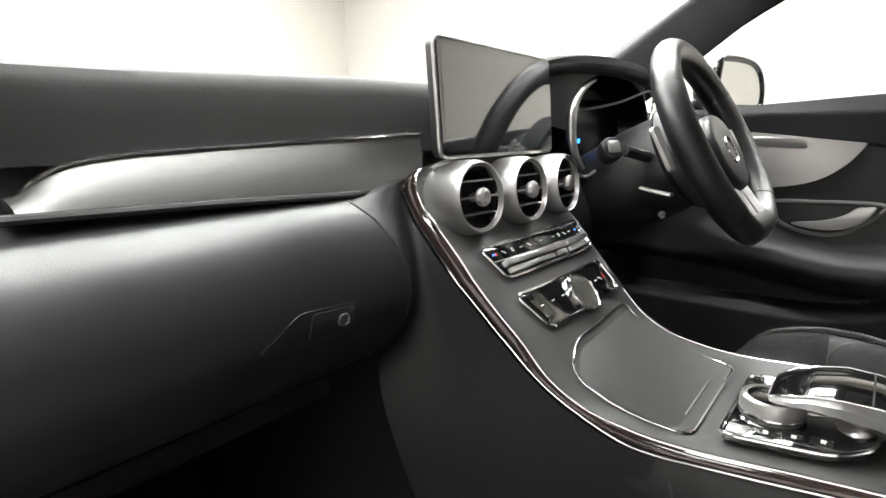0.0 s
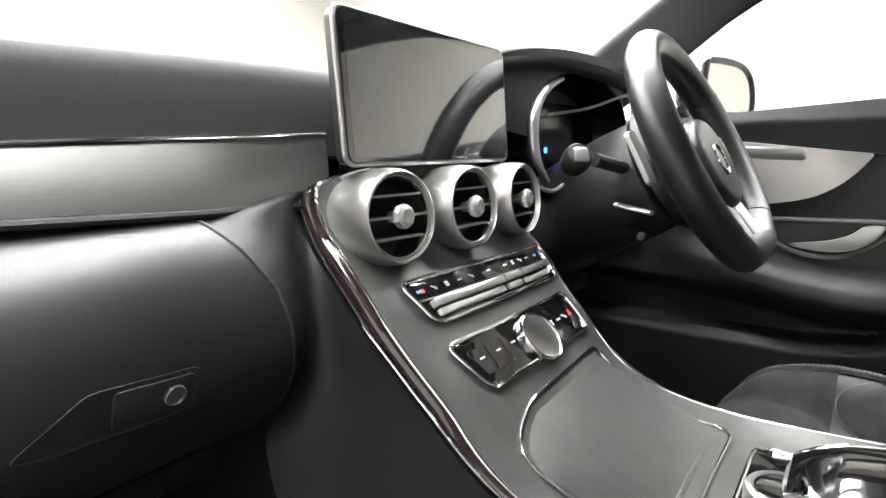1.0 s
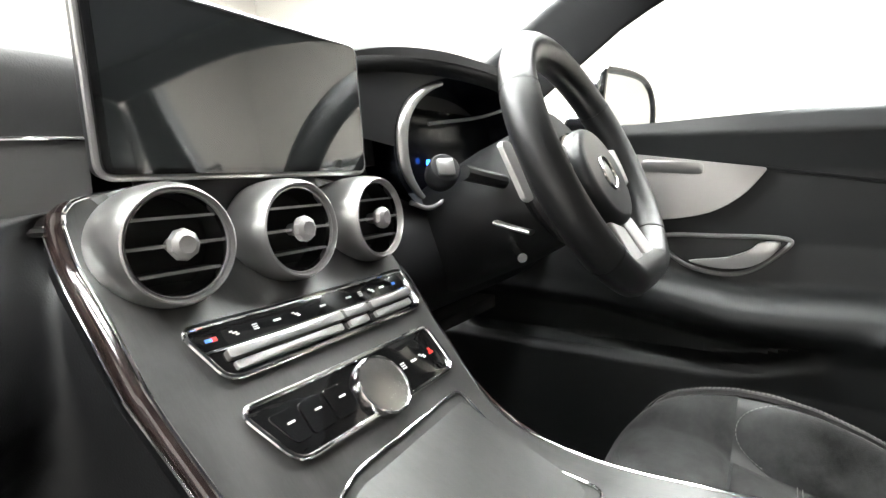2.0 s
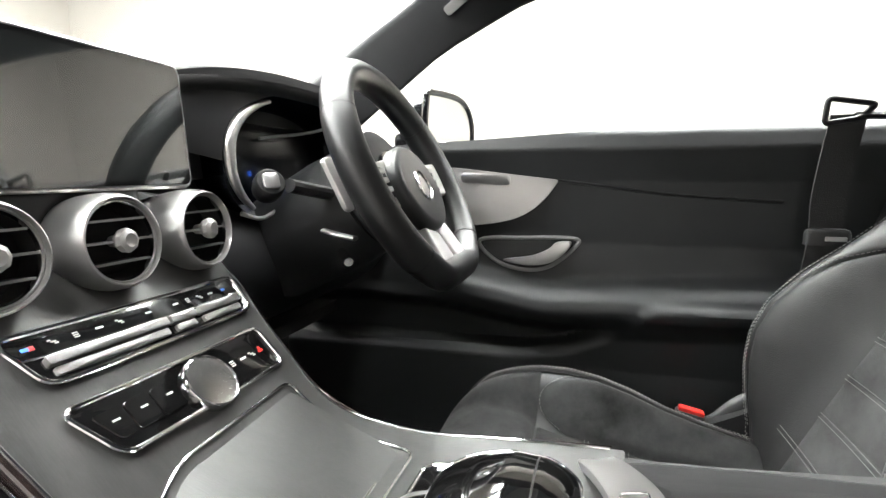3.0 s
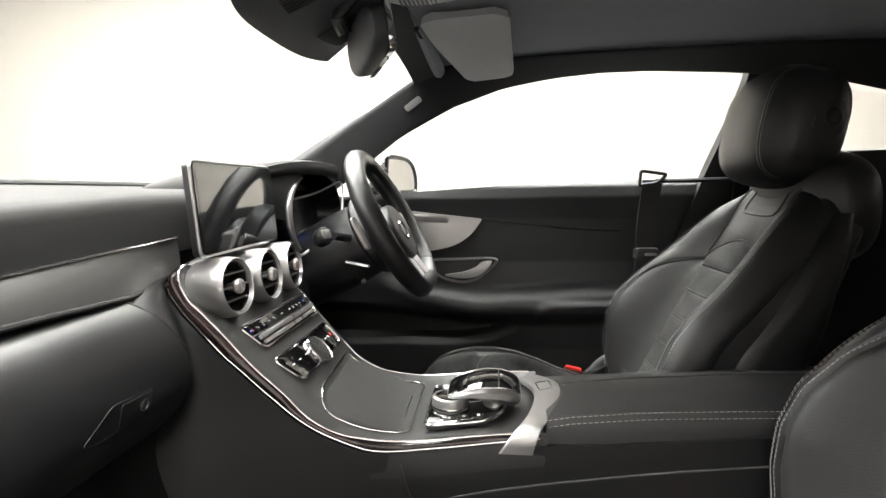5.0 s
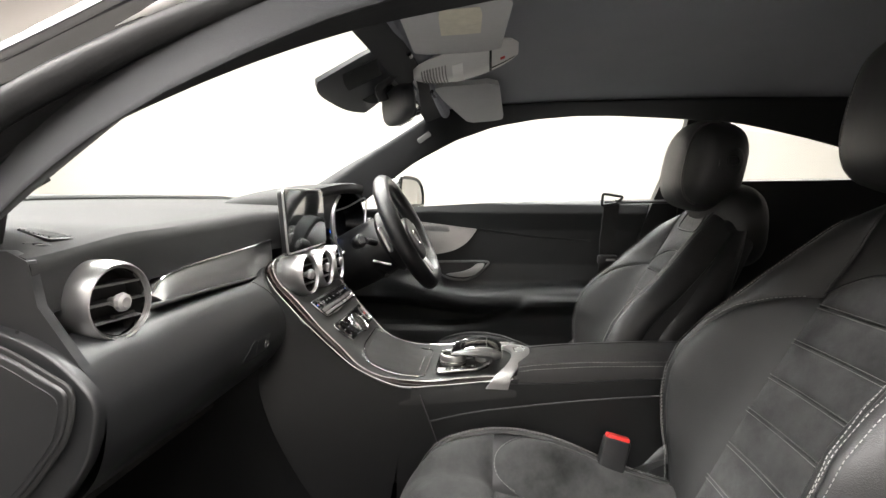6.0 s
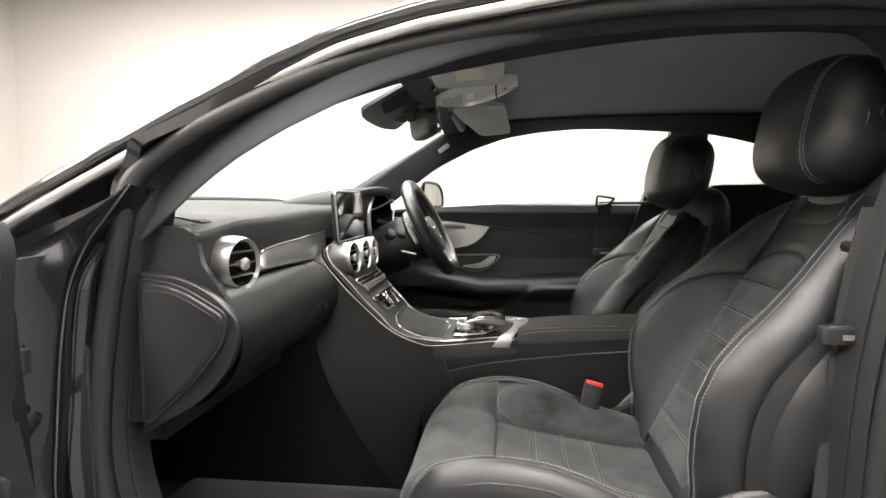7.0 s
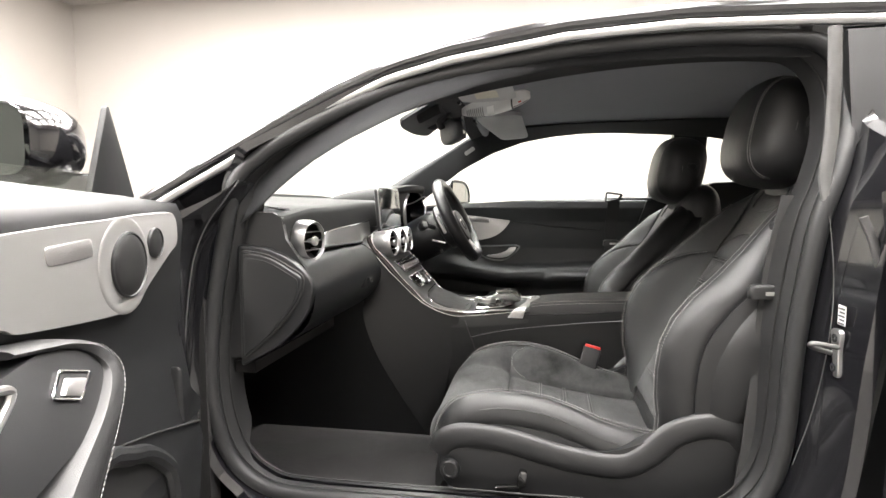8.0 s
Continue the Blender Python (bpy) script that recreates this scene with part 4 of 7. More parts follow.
CO = curve_through([(0.628, 0.9080, 0), (0.629, 0.8980, 0), (0.627, 0.8835, 0), (0.611, 0.8560, 0), (0.592, 0.8340, 0), (0.562, 0.8010, 0), (0.533, 0.7710, 0), (0.500, 0.7370, 0), (0.462, 0.7040, 0), (0.424, 0.6820, 0), (0.375, 0.6640, 0), (0.340, 0.6610, 0), (0.300, 0.6640, 0), (0.250, 0.6690, 0), (0.190, 0.6760, 0), (0.130, 0.6820, 0)], 5)
NC = len(CC)
HWI = [along([(0, 0.098), (0.012, 0.114), (0.03, 0.130), (0.055, 0.140), (0.085, 0.145), (0.13, 0.147), (0.36, 0.146), (0.48, 0.136), (0.72, 0.130), (1, 0.120)], k / (NC - 1)) for k in range(NC)]
HWO = [h + 0.007 for h in HWI]


def con_pt(u, s):
    """Console skin: u across -1 to 1, s along from the dash to the arm rest."""
    f = s * (NC - 1)
    i = min(int(f), NC - 2)
    t = f - i
    c, e, h = CC[i].lerp(CC[i + 1], t), CE[i].lerp(CE[i + 1], t), lerp(HWI[i], HWI[i + 1], t)
    k = abs(u) ** 4
    return Vector((u * h, lerp(c.x, e.x, k), lerp(c.y, e.y, k)))


def con_frame(u, s, lift=0.0):
    p = con_pt(u, s)
    ds = con_pt(u, min(1, s + 0.01)) - con_pt(u, max(0, s - 0.01))
    du = con_pt(min(1, u + 0.02), s) - con_pt(max(-1, u - 0.02), s)
    n = ds.cross(du).normalized()
    n = n if n.z > 0 or n.y < 0 else -n
    return p + n * lift, n


part("veneer", sheet(lambda a, b: con_pt(lerp(-1, 1, a), b), 40, 60, 0.012, (0, -0.6, 0.8)), M_WOOD, con, "dark open-pored ash veneer")
for side in (-1, 1):
    inner = [v(side * HWI[k], CE[k].x, CE[k].y) for k in range(NC)]
    outer = [v(side * HWO[k], CO[k].x, CO[k].y) for k in range(NC)]
    cut = 75
    if side < 0:
        outer_near = outer
    rows = []
    for k in range(cut):
        a, b = inner[k], outer[k]
        bulge = v(side * 0.004, -0.002, 0.002)
        rows.append([a, a.lerp(b, .25) + bulge * .8, a.lerp(b, .5) + bulge, a.lerp(b, .75) + bulge * .8, b, b + v(-side * 0.02, 0.01, -0.004), a + v(-side * 0.02, 0.01, -0.01)])
    part("gloss_strip", grid(rows, wrap=True, caps=True), M_STRIP, con, "dark glossy wood side strip")
    part("chrome_line", tube(inner[:cut], 0.0016, 8), M_CHROME, con, "thin chrome line")
    part("chrome_line", tube(outer[:cut], 0.0016, 8), M_CHROME, con, "thin chrome line")
    wall = []
    for k in range(NC):
        b = outer[k]
        wall.append([b + v(-side * 0.002, 0, -0.002), b + v(side * 0.004, 0.004, -0.012), b + v(side * 0.008, 0.006, -0.035), v(side * (HWO[k] + 0.013), b.y + 0.008, b.z - 0.10), v(side * (HWO[k] + 0.03), b.y + 0.012, 0.27)])
    wall = wall[52:] if side < 0 else wall
    part("side_panel", grid([w[:3] for w in wall]), M_FLANK, con, "black soft console flank")
    part("lower_flank", grid([w[2:] for w in wall]), M_FLANK, con, "black lower console flank")
    back = sheet(lambda a, b: (side * lerp(0.132, 0.16, a), lerp(0.16, -0.75, b), lerp(0.672 + 0.028 * smoothstep(0, .5, b), 0.27, a)), 6, 16, 0.02, (side, 0, 0))
    part("rear_flank", back, M_FLANK, con, "black console flank beside the seat")
part("flank_seam", tube(curve_through([(-0.171, 0.303, 0.606), (-0.168, 0.23, 0.624), (-0.166, 0.15, 0.638), (-0.160, -0.006, 0.657), (-0.158, -0.13, 0.669)], 8), 0.0016, 6), M_PAD, con, "fine raised seam along the console flank")
part("flank_gap", tube([v(-0.160, 0.322, 0.655), v(-0.168, 0.312, 0.630), v(-0.171, 0.302, 0.606), v(-0.176, 0.285, 0.56)], 0.0012, 6), M_VOID, con, "dark gap in the console flank")
front = sheet(lambda a, b: (lerp(-0.150, 0.150, a), 0.66 + 0.05 * b, lerp(0.90, 0.27, b)), 8, 6, 0.02, (0, -1, 0))
CHEEK = [v(seam_x(z) + 0.004, pad_y(z) + 0.002, z) for z in [lerp(0.891, 0.735, k / 29) for k in range(30)]]
CHEEK += curve_through([CHEEK[-1], v(-0.205, 0.625, 0.69), v(-0.200, 0.615, 0.62), v(-0.192, 0.575, 0.52), v(-0.184, 0.49, 0.38), v(-0.178, 0.412, 0.27)], 6)[1:]
rows = []
for k, q in enumerate(CHEEK):
    f = 55 * (k / (len(CHEEK) - 1)) ** 0.95
    i = int(f)
    b = outer_near[i].lerp(outer_near[i + 1], f - i)
    t = k / (len(CHEEK) - 1)
    hollow = v(0.010, 0.014, -0.004) * math.sin(math.pi * min(1.0, t * 1.2)) ** 1.5
    rows.append([b + v(0.002, 0.004, -0.003)] + [(b + v(-0.004, 0.001, -0.002)).lerp(q, j / 12) + hollow * math.sin(math.pi * j / 12) for j in range(13)])
part("console_cheek", grid(rows[:46]), M_FLANK, con, "black soft panel between the glove box and the console")
part("lower_cheek", grid(rows[45:]), M_FLANK, con, "black lower panel beside the console")
part("tunnel_side", grid([[q + v(0.002, 0, 0), v(q.x, q.y + 0.15, q.z), v(-0.195, 1.12, q.z)] for q in CHEEK[29:]]), M_FLANK, con, "black carpeted tunnel side")
part("tunnel_side", box(0.146, 0.158, 0.55, 1.13, 0.27, 0.70), M_CARPET, con, "black carpeted tunnel side", 0)
part("console_core", front, M_CARPET, con, "black carpeted core")

for x in (-0.1045, 0.0, 0.107):
    air_vent(con, (x, 0.554 - 0.003 * (abs(x) < 0.01), 0.8790), pose(0, 0, 0, 84, 0, 4 * (x > 0) - 4 * (x < 0)), 0.0400, 0.052)


RUN = [0.0]
for k in range(400):
    RUN.append(RUN[-1] + (con_pt(0, (k + 1) / 400) - con_pt(0, k / 400)).length)


def run_s(l):
    """Part of the way along the console at l metres from its top."""
    k = min(range(401), key=lambda i: abs(RUN[i] - l))
    k0 = max(0, min(399, k if RUN[k] <= l else k - 1))
    return (k0 + (l - RUN[k0]) / (RUN[k0 + 1] - RUN[k0])) / 400


def run_at(y=None, z=None):
    return min((abs(con_pt(0, k / 400).y - y) if y is not None else abs(con_pt(0, k / 400).z - z), RUN[k]) for k in range(401))[1]


def laid(x, l, lift):
    """The point x across and l along the console skin, in metres, lifted off it."""
    s = run_s(l)
    return con_frame(max(-0.98, min(0.98, x / con_pt(1, s).x)), s, lift)[0]


def hang(name, geo, mat, parent, label):
    return part(name, geo, mat, parent, label)


def dense_line(pts, div, closed=True):
    out = []
    for a, b in zip(pts, (pts[1:] + pts[:1]) if closed else pts[1:]):
        out += [a.lerp(b, k / div) for k in range(div)]
    return out if closed else out + [pts[-1]]


def console_plate(name, corners, radius, lift, thick, mat, parent, label="", div=3, bulge=0.0):
    """A plate with a rounded outline given in metres (across, along), its face following the console skin."""
    dense = dense_line(rounded([(x, l, 0) for x, l in corners], radius, 4), div)
    mid = sum(dense, Vector()) / len(dense)
    rows = [[laid(p.x, p.y, lift - thick) for p in dense], [laid(p.x, p.y, lift - 0.0006) for p in dense], [laid(lerp(mid.x, p.x, 0.99), lerp(mid.y, p.y, 0.975), lift) for p in dense]]
    for f in (0.75, 0.5, 0.25, 0.02):
        rows.append([laid(lerp(mid.x, p.x, f), lerp(mid.y, p.y, f), lift + bulge * (1 - f * f)) for p in dense])
    return hang(name, grid(rows, wrap=True, caps=True), mat, parent, label)


def console_line(name, corners, radius, lift, r, mat, parent, label="", closed=True, div=4):
    pts = rounded([(x, l, 0) for x, l in corners], radius, 5) if closed else curve_through([(x, l, 0) for x, l in corners], 6)
    line = [laid(p.x, p.y, lift) for p in dense_line(pts, div, closed)]
    return hang(name, tube(line, r, 8, closed=closed, up=(0, -0.6, 0.8)), mat, parent, label)


def symbol(kind, x, l, size, parent, lift, mat):
    """Small printed signs on a panel, as plain bars."""
    k = size
    for dx, dl, w, h in kind:
        console_plate("print", [(x + (dx - w) * k, l + (dl - h) * k), (x + (dx + w) * k, l + (dl - h) * k), (x + (dx + w) * k, l + (dl + h) * k), (x + (dx - w) * k, l + (dl + h) * k)], 0.0002, lift + 0.0004, 0.0005, mat, parent, "", 1)


# climate panel
L_A = run_at(z=0.819) - 0.001
L_B = L_A + 0.041
clim = console_plate("climate_panel", [(-0.114, L_A), (0.134, L_A), (0.128, L_B), (-0.098, L_B)], 0.011, 0.003, 0.008, M_GLOSS, con, "gloss black climate panel with chrome rockers")
console_line("frame", [(-0.115, L_A - .001), (0.135, L_A - .001), (0.129, L_B + .001), (-0.099, L_B + .001)], 0.011, 0.003, 0.0021, M_CHROME, clim, "chrome frame")
console_line("divider", [(-0.107, L_A + 0.0195), (0.130, L_A + 0.0195)], 0, 0.0032, 0.0010, M_CHROME, clim, "thin chrome divider", closed=False)
for x0, x1 in ((-0.094, 0.016), (0.019, 0.049), (0.054, 0.116)):
    console_plate("rocker", [(x0, L_A + 0.022), (x1, L_A + 0.022), (x1, L_A + 0.0295), (x0, L_A + 0.0295)], 0.002, 0.0095, 0.009, M_SILVER, clim, "chrome rocker bar", 3, 0.001)
    console_plate("rocker", [(x0 + .003, L_A + 0.031), (x1 - .003, L_A + 0.031), (x1 - .003, L_A + 0.0375), (x0 + .003, L_A + 0.0375)], 0.002, 0.0065, 0.006, M_BRUSHED, clim, "chrome rocker bar", 3, 0.001)
FAN = [(-0.6, -0.4, 0.35, 0.16), (0.1, 0.0, 0.55, 0.16), (0.5, 0.45, 0.4, 0.16)]
LINES = [(0, -0.5, 0.6, 0.14), (0, 0, 0.6, 0.14), (0, 0.5, 0.6, 0.14)]
BAR = [(0, 0, 0.9, 0.22)]
for x, kind in ((-0.079, FAN), (-0.061, LINES), (-0.041, BAR), (-0.022, FAN), (0.008, BAR), (0.040, BAR), (0.056, LINES), (0.072, FAN), (0.088, BAR)):
    symbol(kind, x, L_A + 0.0105, 0.0037, clim, 0.003, M_WHITE)
symbol([(0, 0, 0.6, 0.3)], -0.099, L_A + 0.011, 0.0045, clim, 0.003, M_BLUEPRINT)
symbol([(0.9, 0, 0.5, 0.4)], -0.099, L_A + 0.011, 0.0045, clim, 0.003, M_RED)
symbol([(0, 0, 0.6, 0.3)], 0.108, L_A + 0.011, 0.0045, clim, 0.003, M_BLUEPRINT)
# switch panel with its dial
L_C = run_at(z=0.770) - 0.001
L_D = L_C + 0.046
radio = console_plate("switch_panel", [(-0.104, L_C), (0.114, L_C), (0.113, L_D), (-0.084, L_D)], 0.012, 0.003, 0.008, M_GLOSS, con, "gloss black switch panel")
console_line("frame", [(-0.105, L_C - .001), (0.115, L_C - .001), (0.114, L_D + .001), (-0.085, L_D + .001)], 0.012, 0.003, 0.0021, M_CHROME, radio, "chrome frame")
for x0, x1 in ((-0.090, -0.066), (-0.0645, -0.042), (-0.0405, -0.016)):
    console_plate("key", [(x0, L_C + 0.011), (x1, L_C + 0.011), (x1, L_C + 0.036), (x0 + 0.010 * (x0 < -0.08), L_C + 0.036)], 0.004, 0.0042, 0.004, M_GLOSS, radio, "gloss black key")
    symbol(BAR, (x0 + x1) / 2 + 0.002, L_C + 0.021, 0.0036, radio, 0.0042, M_WHITE)
for x, kind, m in ((0.052, LINES, 0), (0.068, BAR, 0), (0.082, FAN, 0), (0.096, [(0, 0.3, 0.8, 0.3), (0, -0.4, 0.4, 0.4)], 1)):
    symbol(kind, x, L_C + 0.023, 0.0046, radio, 0.003, M_RED if m else M_WHITE)
s_d = run_s(lerp(L_C, L_D, 0.64))
p, n = con_frame(0.014 / con_pt(1, s_d).x, s_d, 0.003)
TD = Matrix.Translation(p) @ n.to_track_quat("Z", "Y").to_matrix().to_4x4()
dial = hang("dial", lathe([(0.0262, -0.004), (0.0266, 0.0045), (0.0260, 0.0066), (0.0248, 0.0072), (0.0240, 0.0066), (0.0238, 0.0055)], TD, 56, False), M_CHROME, con, "round chrome-ringed dial")
under(mesh_object("dial_face", *lathe([(0.0240, 0.0050), (0.0240, 0.0058), (0.0, 0.0066)], TD, 48, False), M_DARKMIRROR), dial, "glossy dark dial face")
# storage lid
L_E, L_F = run_at(z=0.720), run_at(y=0.325)
lid = console_plate("storage_lid", [(-0.100, L_E + 0.028), (-0.055, L_E + 0.006), (0.102, L_E), (0.094, L_F), (-0.098, L_F)], 0.016, 0.0012, 0.004, M_WOOD, con, "wood-veneered storage lid", 6)
console_line("lid_line", [(-0.101, L_E + 0.028), (-0.056, L_E + 0.004), (0.104, L_E - 0.002), (0.095, L_F + 0.002), (-0.099, L_F + 0.002)], 0.018, 0.0018, 0.0016, M_CHROME, con, "fine chrome line round the lid")
console_line("lid_grip", [(-0.060, L_F - 0.013), (0.035, L_F - 0.013)], 0, 0.0018, 0.0016, M_CHROME, con, "chrome grip", closed=False)

# controller and touch pad
ctl = thing("console_controller", (-0.02, 0.25, 0.675), "silver rotary controller under an arched touch pad", "controller")
base = rounded([(-0.092, 0.300, 0.671), (-0.088, 0.215, 0.679), (-0.066, 0.188, 0.684), (0.030, 0.188, 0.684), (0.060, 0.215, 0.679), (0.062, 0.300, 0.671)], 0.014, 5)
part("base_plate", prism(base, (0, 0, 0.007), 0.002), M_GLOSS, ctl, "gloss black base plate")
part("base_frame", tube([p + v(0, 0, 0.006) for p in base], 0.0022, 8, closed=True), M_CHROME, ctl, "chrome frame")
for k in range(4):
    kx, ky = -0.077 + 0.002 * k, 0.288 - 0.021 * k
    part("base_key", box(kx - 0.008, kx + 0.008, ky - 0.0085, ky + 0.0085, 0.677, 0.6805 + 0.002 * k, 0.001), M_SILVER if k == 0 else M_GLOSS, ctl, "small key on the base plate")
    part("key_print", box(kx - 0.003, kx + 0.003, ky - 0.003, ky + 0.001, 0.6806 + 0.002 * k, 0.6811 + 0.002 * k), M_WHITE, ctl, "", 0)
DC = (-0.037, 0.267, 0.677)
part("dial_foot", lathe([(0.030, 0), (0.030, 0.004), (0.026, 0.006)], pose(*DC), 48, False), M_GLOSS, ctl, "gloss black dial foot")
part("dial", lathe([(0.0245, 0.004), (0.0272, 0.007), (0.0277, 0.010), (0.0277, 0.021), (0.0265, 0.0245), (0.0235, 0.026), (0.0215, 0.025)], pose(*DC), 64, False), M_SILVER, ctl, "satin silver dial")
part("dial_ring", lathe([(0.0280, 0.0095), (0.0285, 0.011), (0.0280, 0.0125)], pose(*DC), 64, False), M_CHROME, ctl, "chrome dial ring")
part("dial_cap", lathe([(0.022, 0.0245), (0.020, 0.025), (0.0, 0.0255)], pose(*DC), 40, False), M_GLOSS, ctl, "gloss black dial cap")


def rest_row(t):
    """Section of the arched hand rest at t from its front tip to its rear end."""
    y = along([(0, 0.272), (0.06, 0.269), (0.2, 0.256), (0.5, 0.222), (0.8, 0.183), (0.94, 0.166), (1.0, 0.162)], t)
    z = along([(0, 0.704), (0.12, 0.711), (0.35, 0.719), (0.55, 0.722), (0.75, 0.721), (0.9, 0.715), (1.0, 0.708)], t)
    w = along([(0, 0.020), (0.06, 0.031), (0.25, 0.041), (0.55, 0.045), (0.8, 0.042), (0.94, 0.034), (1, 0.024)], t)
    th = along([(0, 0.006), (0.3, 0.012), (0.6, 0.020), (0.85, 0.023), (1, 0.010)], t)
    return [v(-0.018 + sx * w, y, z + sz * th - 0.005 * abs(sx) ** 3) for sx, sz in ((-0.80, -1.0), (-1.0, -0.5), (-1.03, 0.0), (-0.93, 0.20), (-0.5, 0.32), (0.0, 0.36), (0.5, 0.32), (0.93, 0.20), (1.03, 0.0), (1.0, -0.5), (0.80, -1.0), (0, -1.1))]


rest = [rest_row(k / 36) for k in range(37)]
part("hand_rest", grid(rest, wrap=True, caps=True), M_SILVER, ctl, "satin silver arched hand rest")
part("touch_pad", grid([[p + v(0, 0, 0.0012) for p in r[3:8]] for r in rest[2:36]]), M_GLOSS, ctl, "gloss black touch pad")
part("pad_rim", tube([r[3] + v(-0.0006, 0, 0.001) for r in rest[2:36]] + [r[7] + v(0.0006, 0, 0.001) for r in reversed(rest[2:36])], 0.0011, 8, closed=True), M_CHROME, ctl, "thin chrome rim of the touch pad")
part("touch_key_gap", grid([[p + v(0, 0, 0.0018) for p in r[3:8]] for r in (rest_row(0.70), rest_row(0.712))]), M_VOID, ctl, "dark gap across the touch pad")
rows = []
for k in range(9):
    t = k / 8
    cy, cz = lerp(0.203, 0.186, t ** 1.4), lerp(0.682, 0.712, t)
    wx, wy = along([(0, 0.036), (0.4, 0.029), (1, 0.036)], t), along([(0, 0.020), (0.4, 0.014), (1, 0.019)], t)
    rows.append([v(-0.018 + wx * math.cos(a), cy + wy * math.sin(a), cz) for a in [2 * math.pi * q / 28 for q in range(28)]])
part("rest_foot", grid(rows, wrap=True, caps=True), M_SILVER, ctl, "satin silver foot of the hand rest")

# arm rest and silver yoke
arm = thing("arm_rest", (0, -0.1, 0.69), "black leather arm rest with pale stitching", "arm rest")


def arm_row(y):
    top = along([(-0.5, 0.736), (-0.15, 0.729), (-0.01, 0.7205), (0.06, 0.7145), (0.10, 0.709), (0.14, 0.699)], y)
    edge = along([(-0.5, 0.718), (-0.15, 0.712), (0.0, 0.706), (0.10, 0.697), (0.14, 0.690)], y)
    w = 0.121
    return [v(x, y, z) for x, z in ((-w - 0.001, edge - 0.072), (-w - 0.003, edge - 0.012), (-w + 0.002, edge + 0.002), (-w + 0.005, edge + 0.010), (-w + 0.022, top - 0.002), (-0.04, top), (-0.004, top), (-0.001, top - 0.007), (0.003, top), (0.04, top - 0.009), (w - 0.04, top - 0.028), (w - 0.012, edge - 0.018), (w - 0.002, edge - 0.022), (w + 0.002, edge - 0.027), (w, edge - 0.038))]


part("lid", grid([[p + v(0, 0.034 * (p.x / 0.12) ** 2 * smoothstep(-0.05, 0.098, p.y), 0) for p in arm_row(lerp(-0.5, 0.098, k / 28))] for k in range(29)], wrap=True, caps=True), M_LEATHER, arm, "padded black leather lid")
for dz in (0.0, -0.008):
    part("stitching", stitches([v(-0.1178 - 0.35 * (-dz), y, along([(-0.5, 0.7285), (-0.15, 0.7222), (0.0, 0.7162), (0.10, 0.7072), (0.14, 0.700)], y) + dz) for y in [lerp(0.13, -0.45, k / 20) for k in range(21)]], 0.005, 0.0025, up=(1, 0, 0)), M_STITCH, arm, "pale double stitching", 0)
part("body", box(-0.118, 0.116, -0.5, 0.125, 0.56, 0.672, 0.004), M_FLANK, arm, "black arm rest body")
part("front_block", box(-0.128, 0.126, 0.10, 0.165, 0.58, 0.662, 0.004), M_PLASTIC, con, "black block under the yoke")
yoke = thing("console_yoke", (0, 0.15, 0.66), "satin silver yoke in front of the arm rest", "trim")
F_EDGE = curve_through([(-0.135, 0.196, 0.662), (-0.132, 0.183, 0.680), (-0.119, 0.174, 0.687), (-0.090, 0.158, 0.6925), (-0.045, 0.145, 0.695), (0, 0.141, 0.696), (0.045, 0.148, 0.690), (0.090, 0.164, 0.682), (0.116, 0.180, 0.674), (0.126, 0.186, 0.668), (0.130, 0.196, 0.655)], 6)
R_EDGE = curve_through([(-0.136, 0.152, 0.662), (-0.135, 0.146, 0.682), (-0.124, 0.138, 0.694), (-0.095, 0.124, 0.7005), (-0.045, 0.108, 0.704), (0, 0.103, 0.705), (0.045, 0.110, 0.698), (0.092, 0.128, 0.688), (0.120, 0.142, 0.678), (0.130, 0.146, 0.670), (0.132, 0.152, 0.655)], 6)
rows = []
for a, b in zip(F_EDGE, R_EDGE):
    out = v(a.x, 0, 0.06).normalized()
    rows.append([a - out * 0.006, a + out * 0.001, a.lerp(b, 0.06) + out * 0.0022, a.lerp(b, 0.5) + out * 0.0008, a.lerp(b, 0.94) + out * 0.0022, b + out * 0.001, b - out * 0.006])
part("band", grid(rows, wrap=True, caps=True), M_SILVER, yoke, "curved satin silver band")
part("inset", tube(rounded([(-0.010, 0.133, 0.7018), (-0.008, 0.114, 0.7058), (0.026, 0.117, 0.7040), (0.028, 0.137, 0.6990)], 0.003, 3), 0.0007, 6, closed=True), M_CHROME, yoke, "fine outline of a small flap")


# ---- steering wheel ----
WC = Vector((0.372, 0.426, 0.932))
WM = Matrix.Translation(WC) @ pose(0, 0, 0, 62.5, 0, 0)   # local x right, local y up in the wheel's plane, local z towards the driver
wheel = thing("steering_wheel", WC, "flat-bottomed black leather steering wheel with silver spokes", "steering wheel")


def rim_at(a):
    """Wheel rim: a from the top, clockwise; flattened below."""
    r = 0.1615
    x, y = r * math.sin(a), r * math.cos(a)
    return Vector((x, max(y, -0.140 - 0.010 * math.cos(x / r * 1.3)), 0))


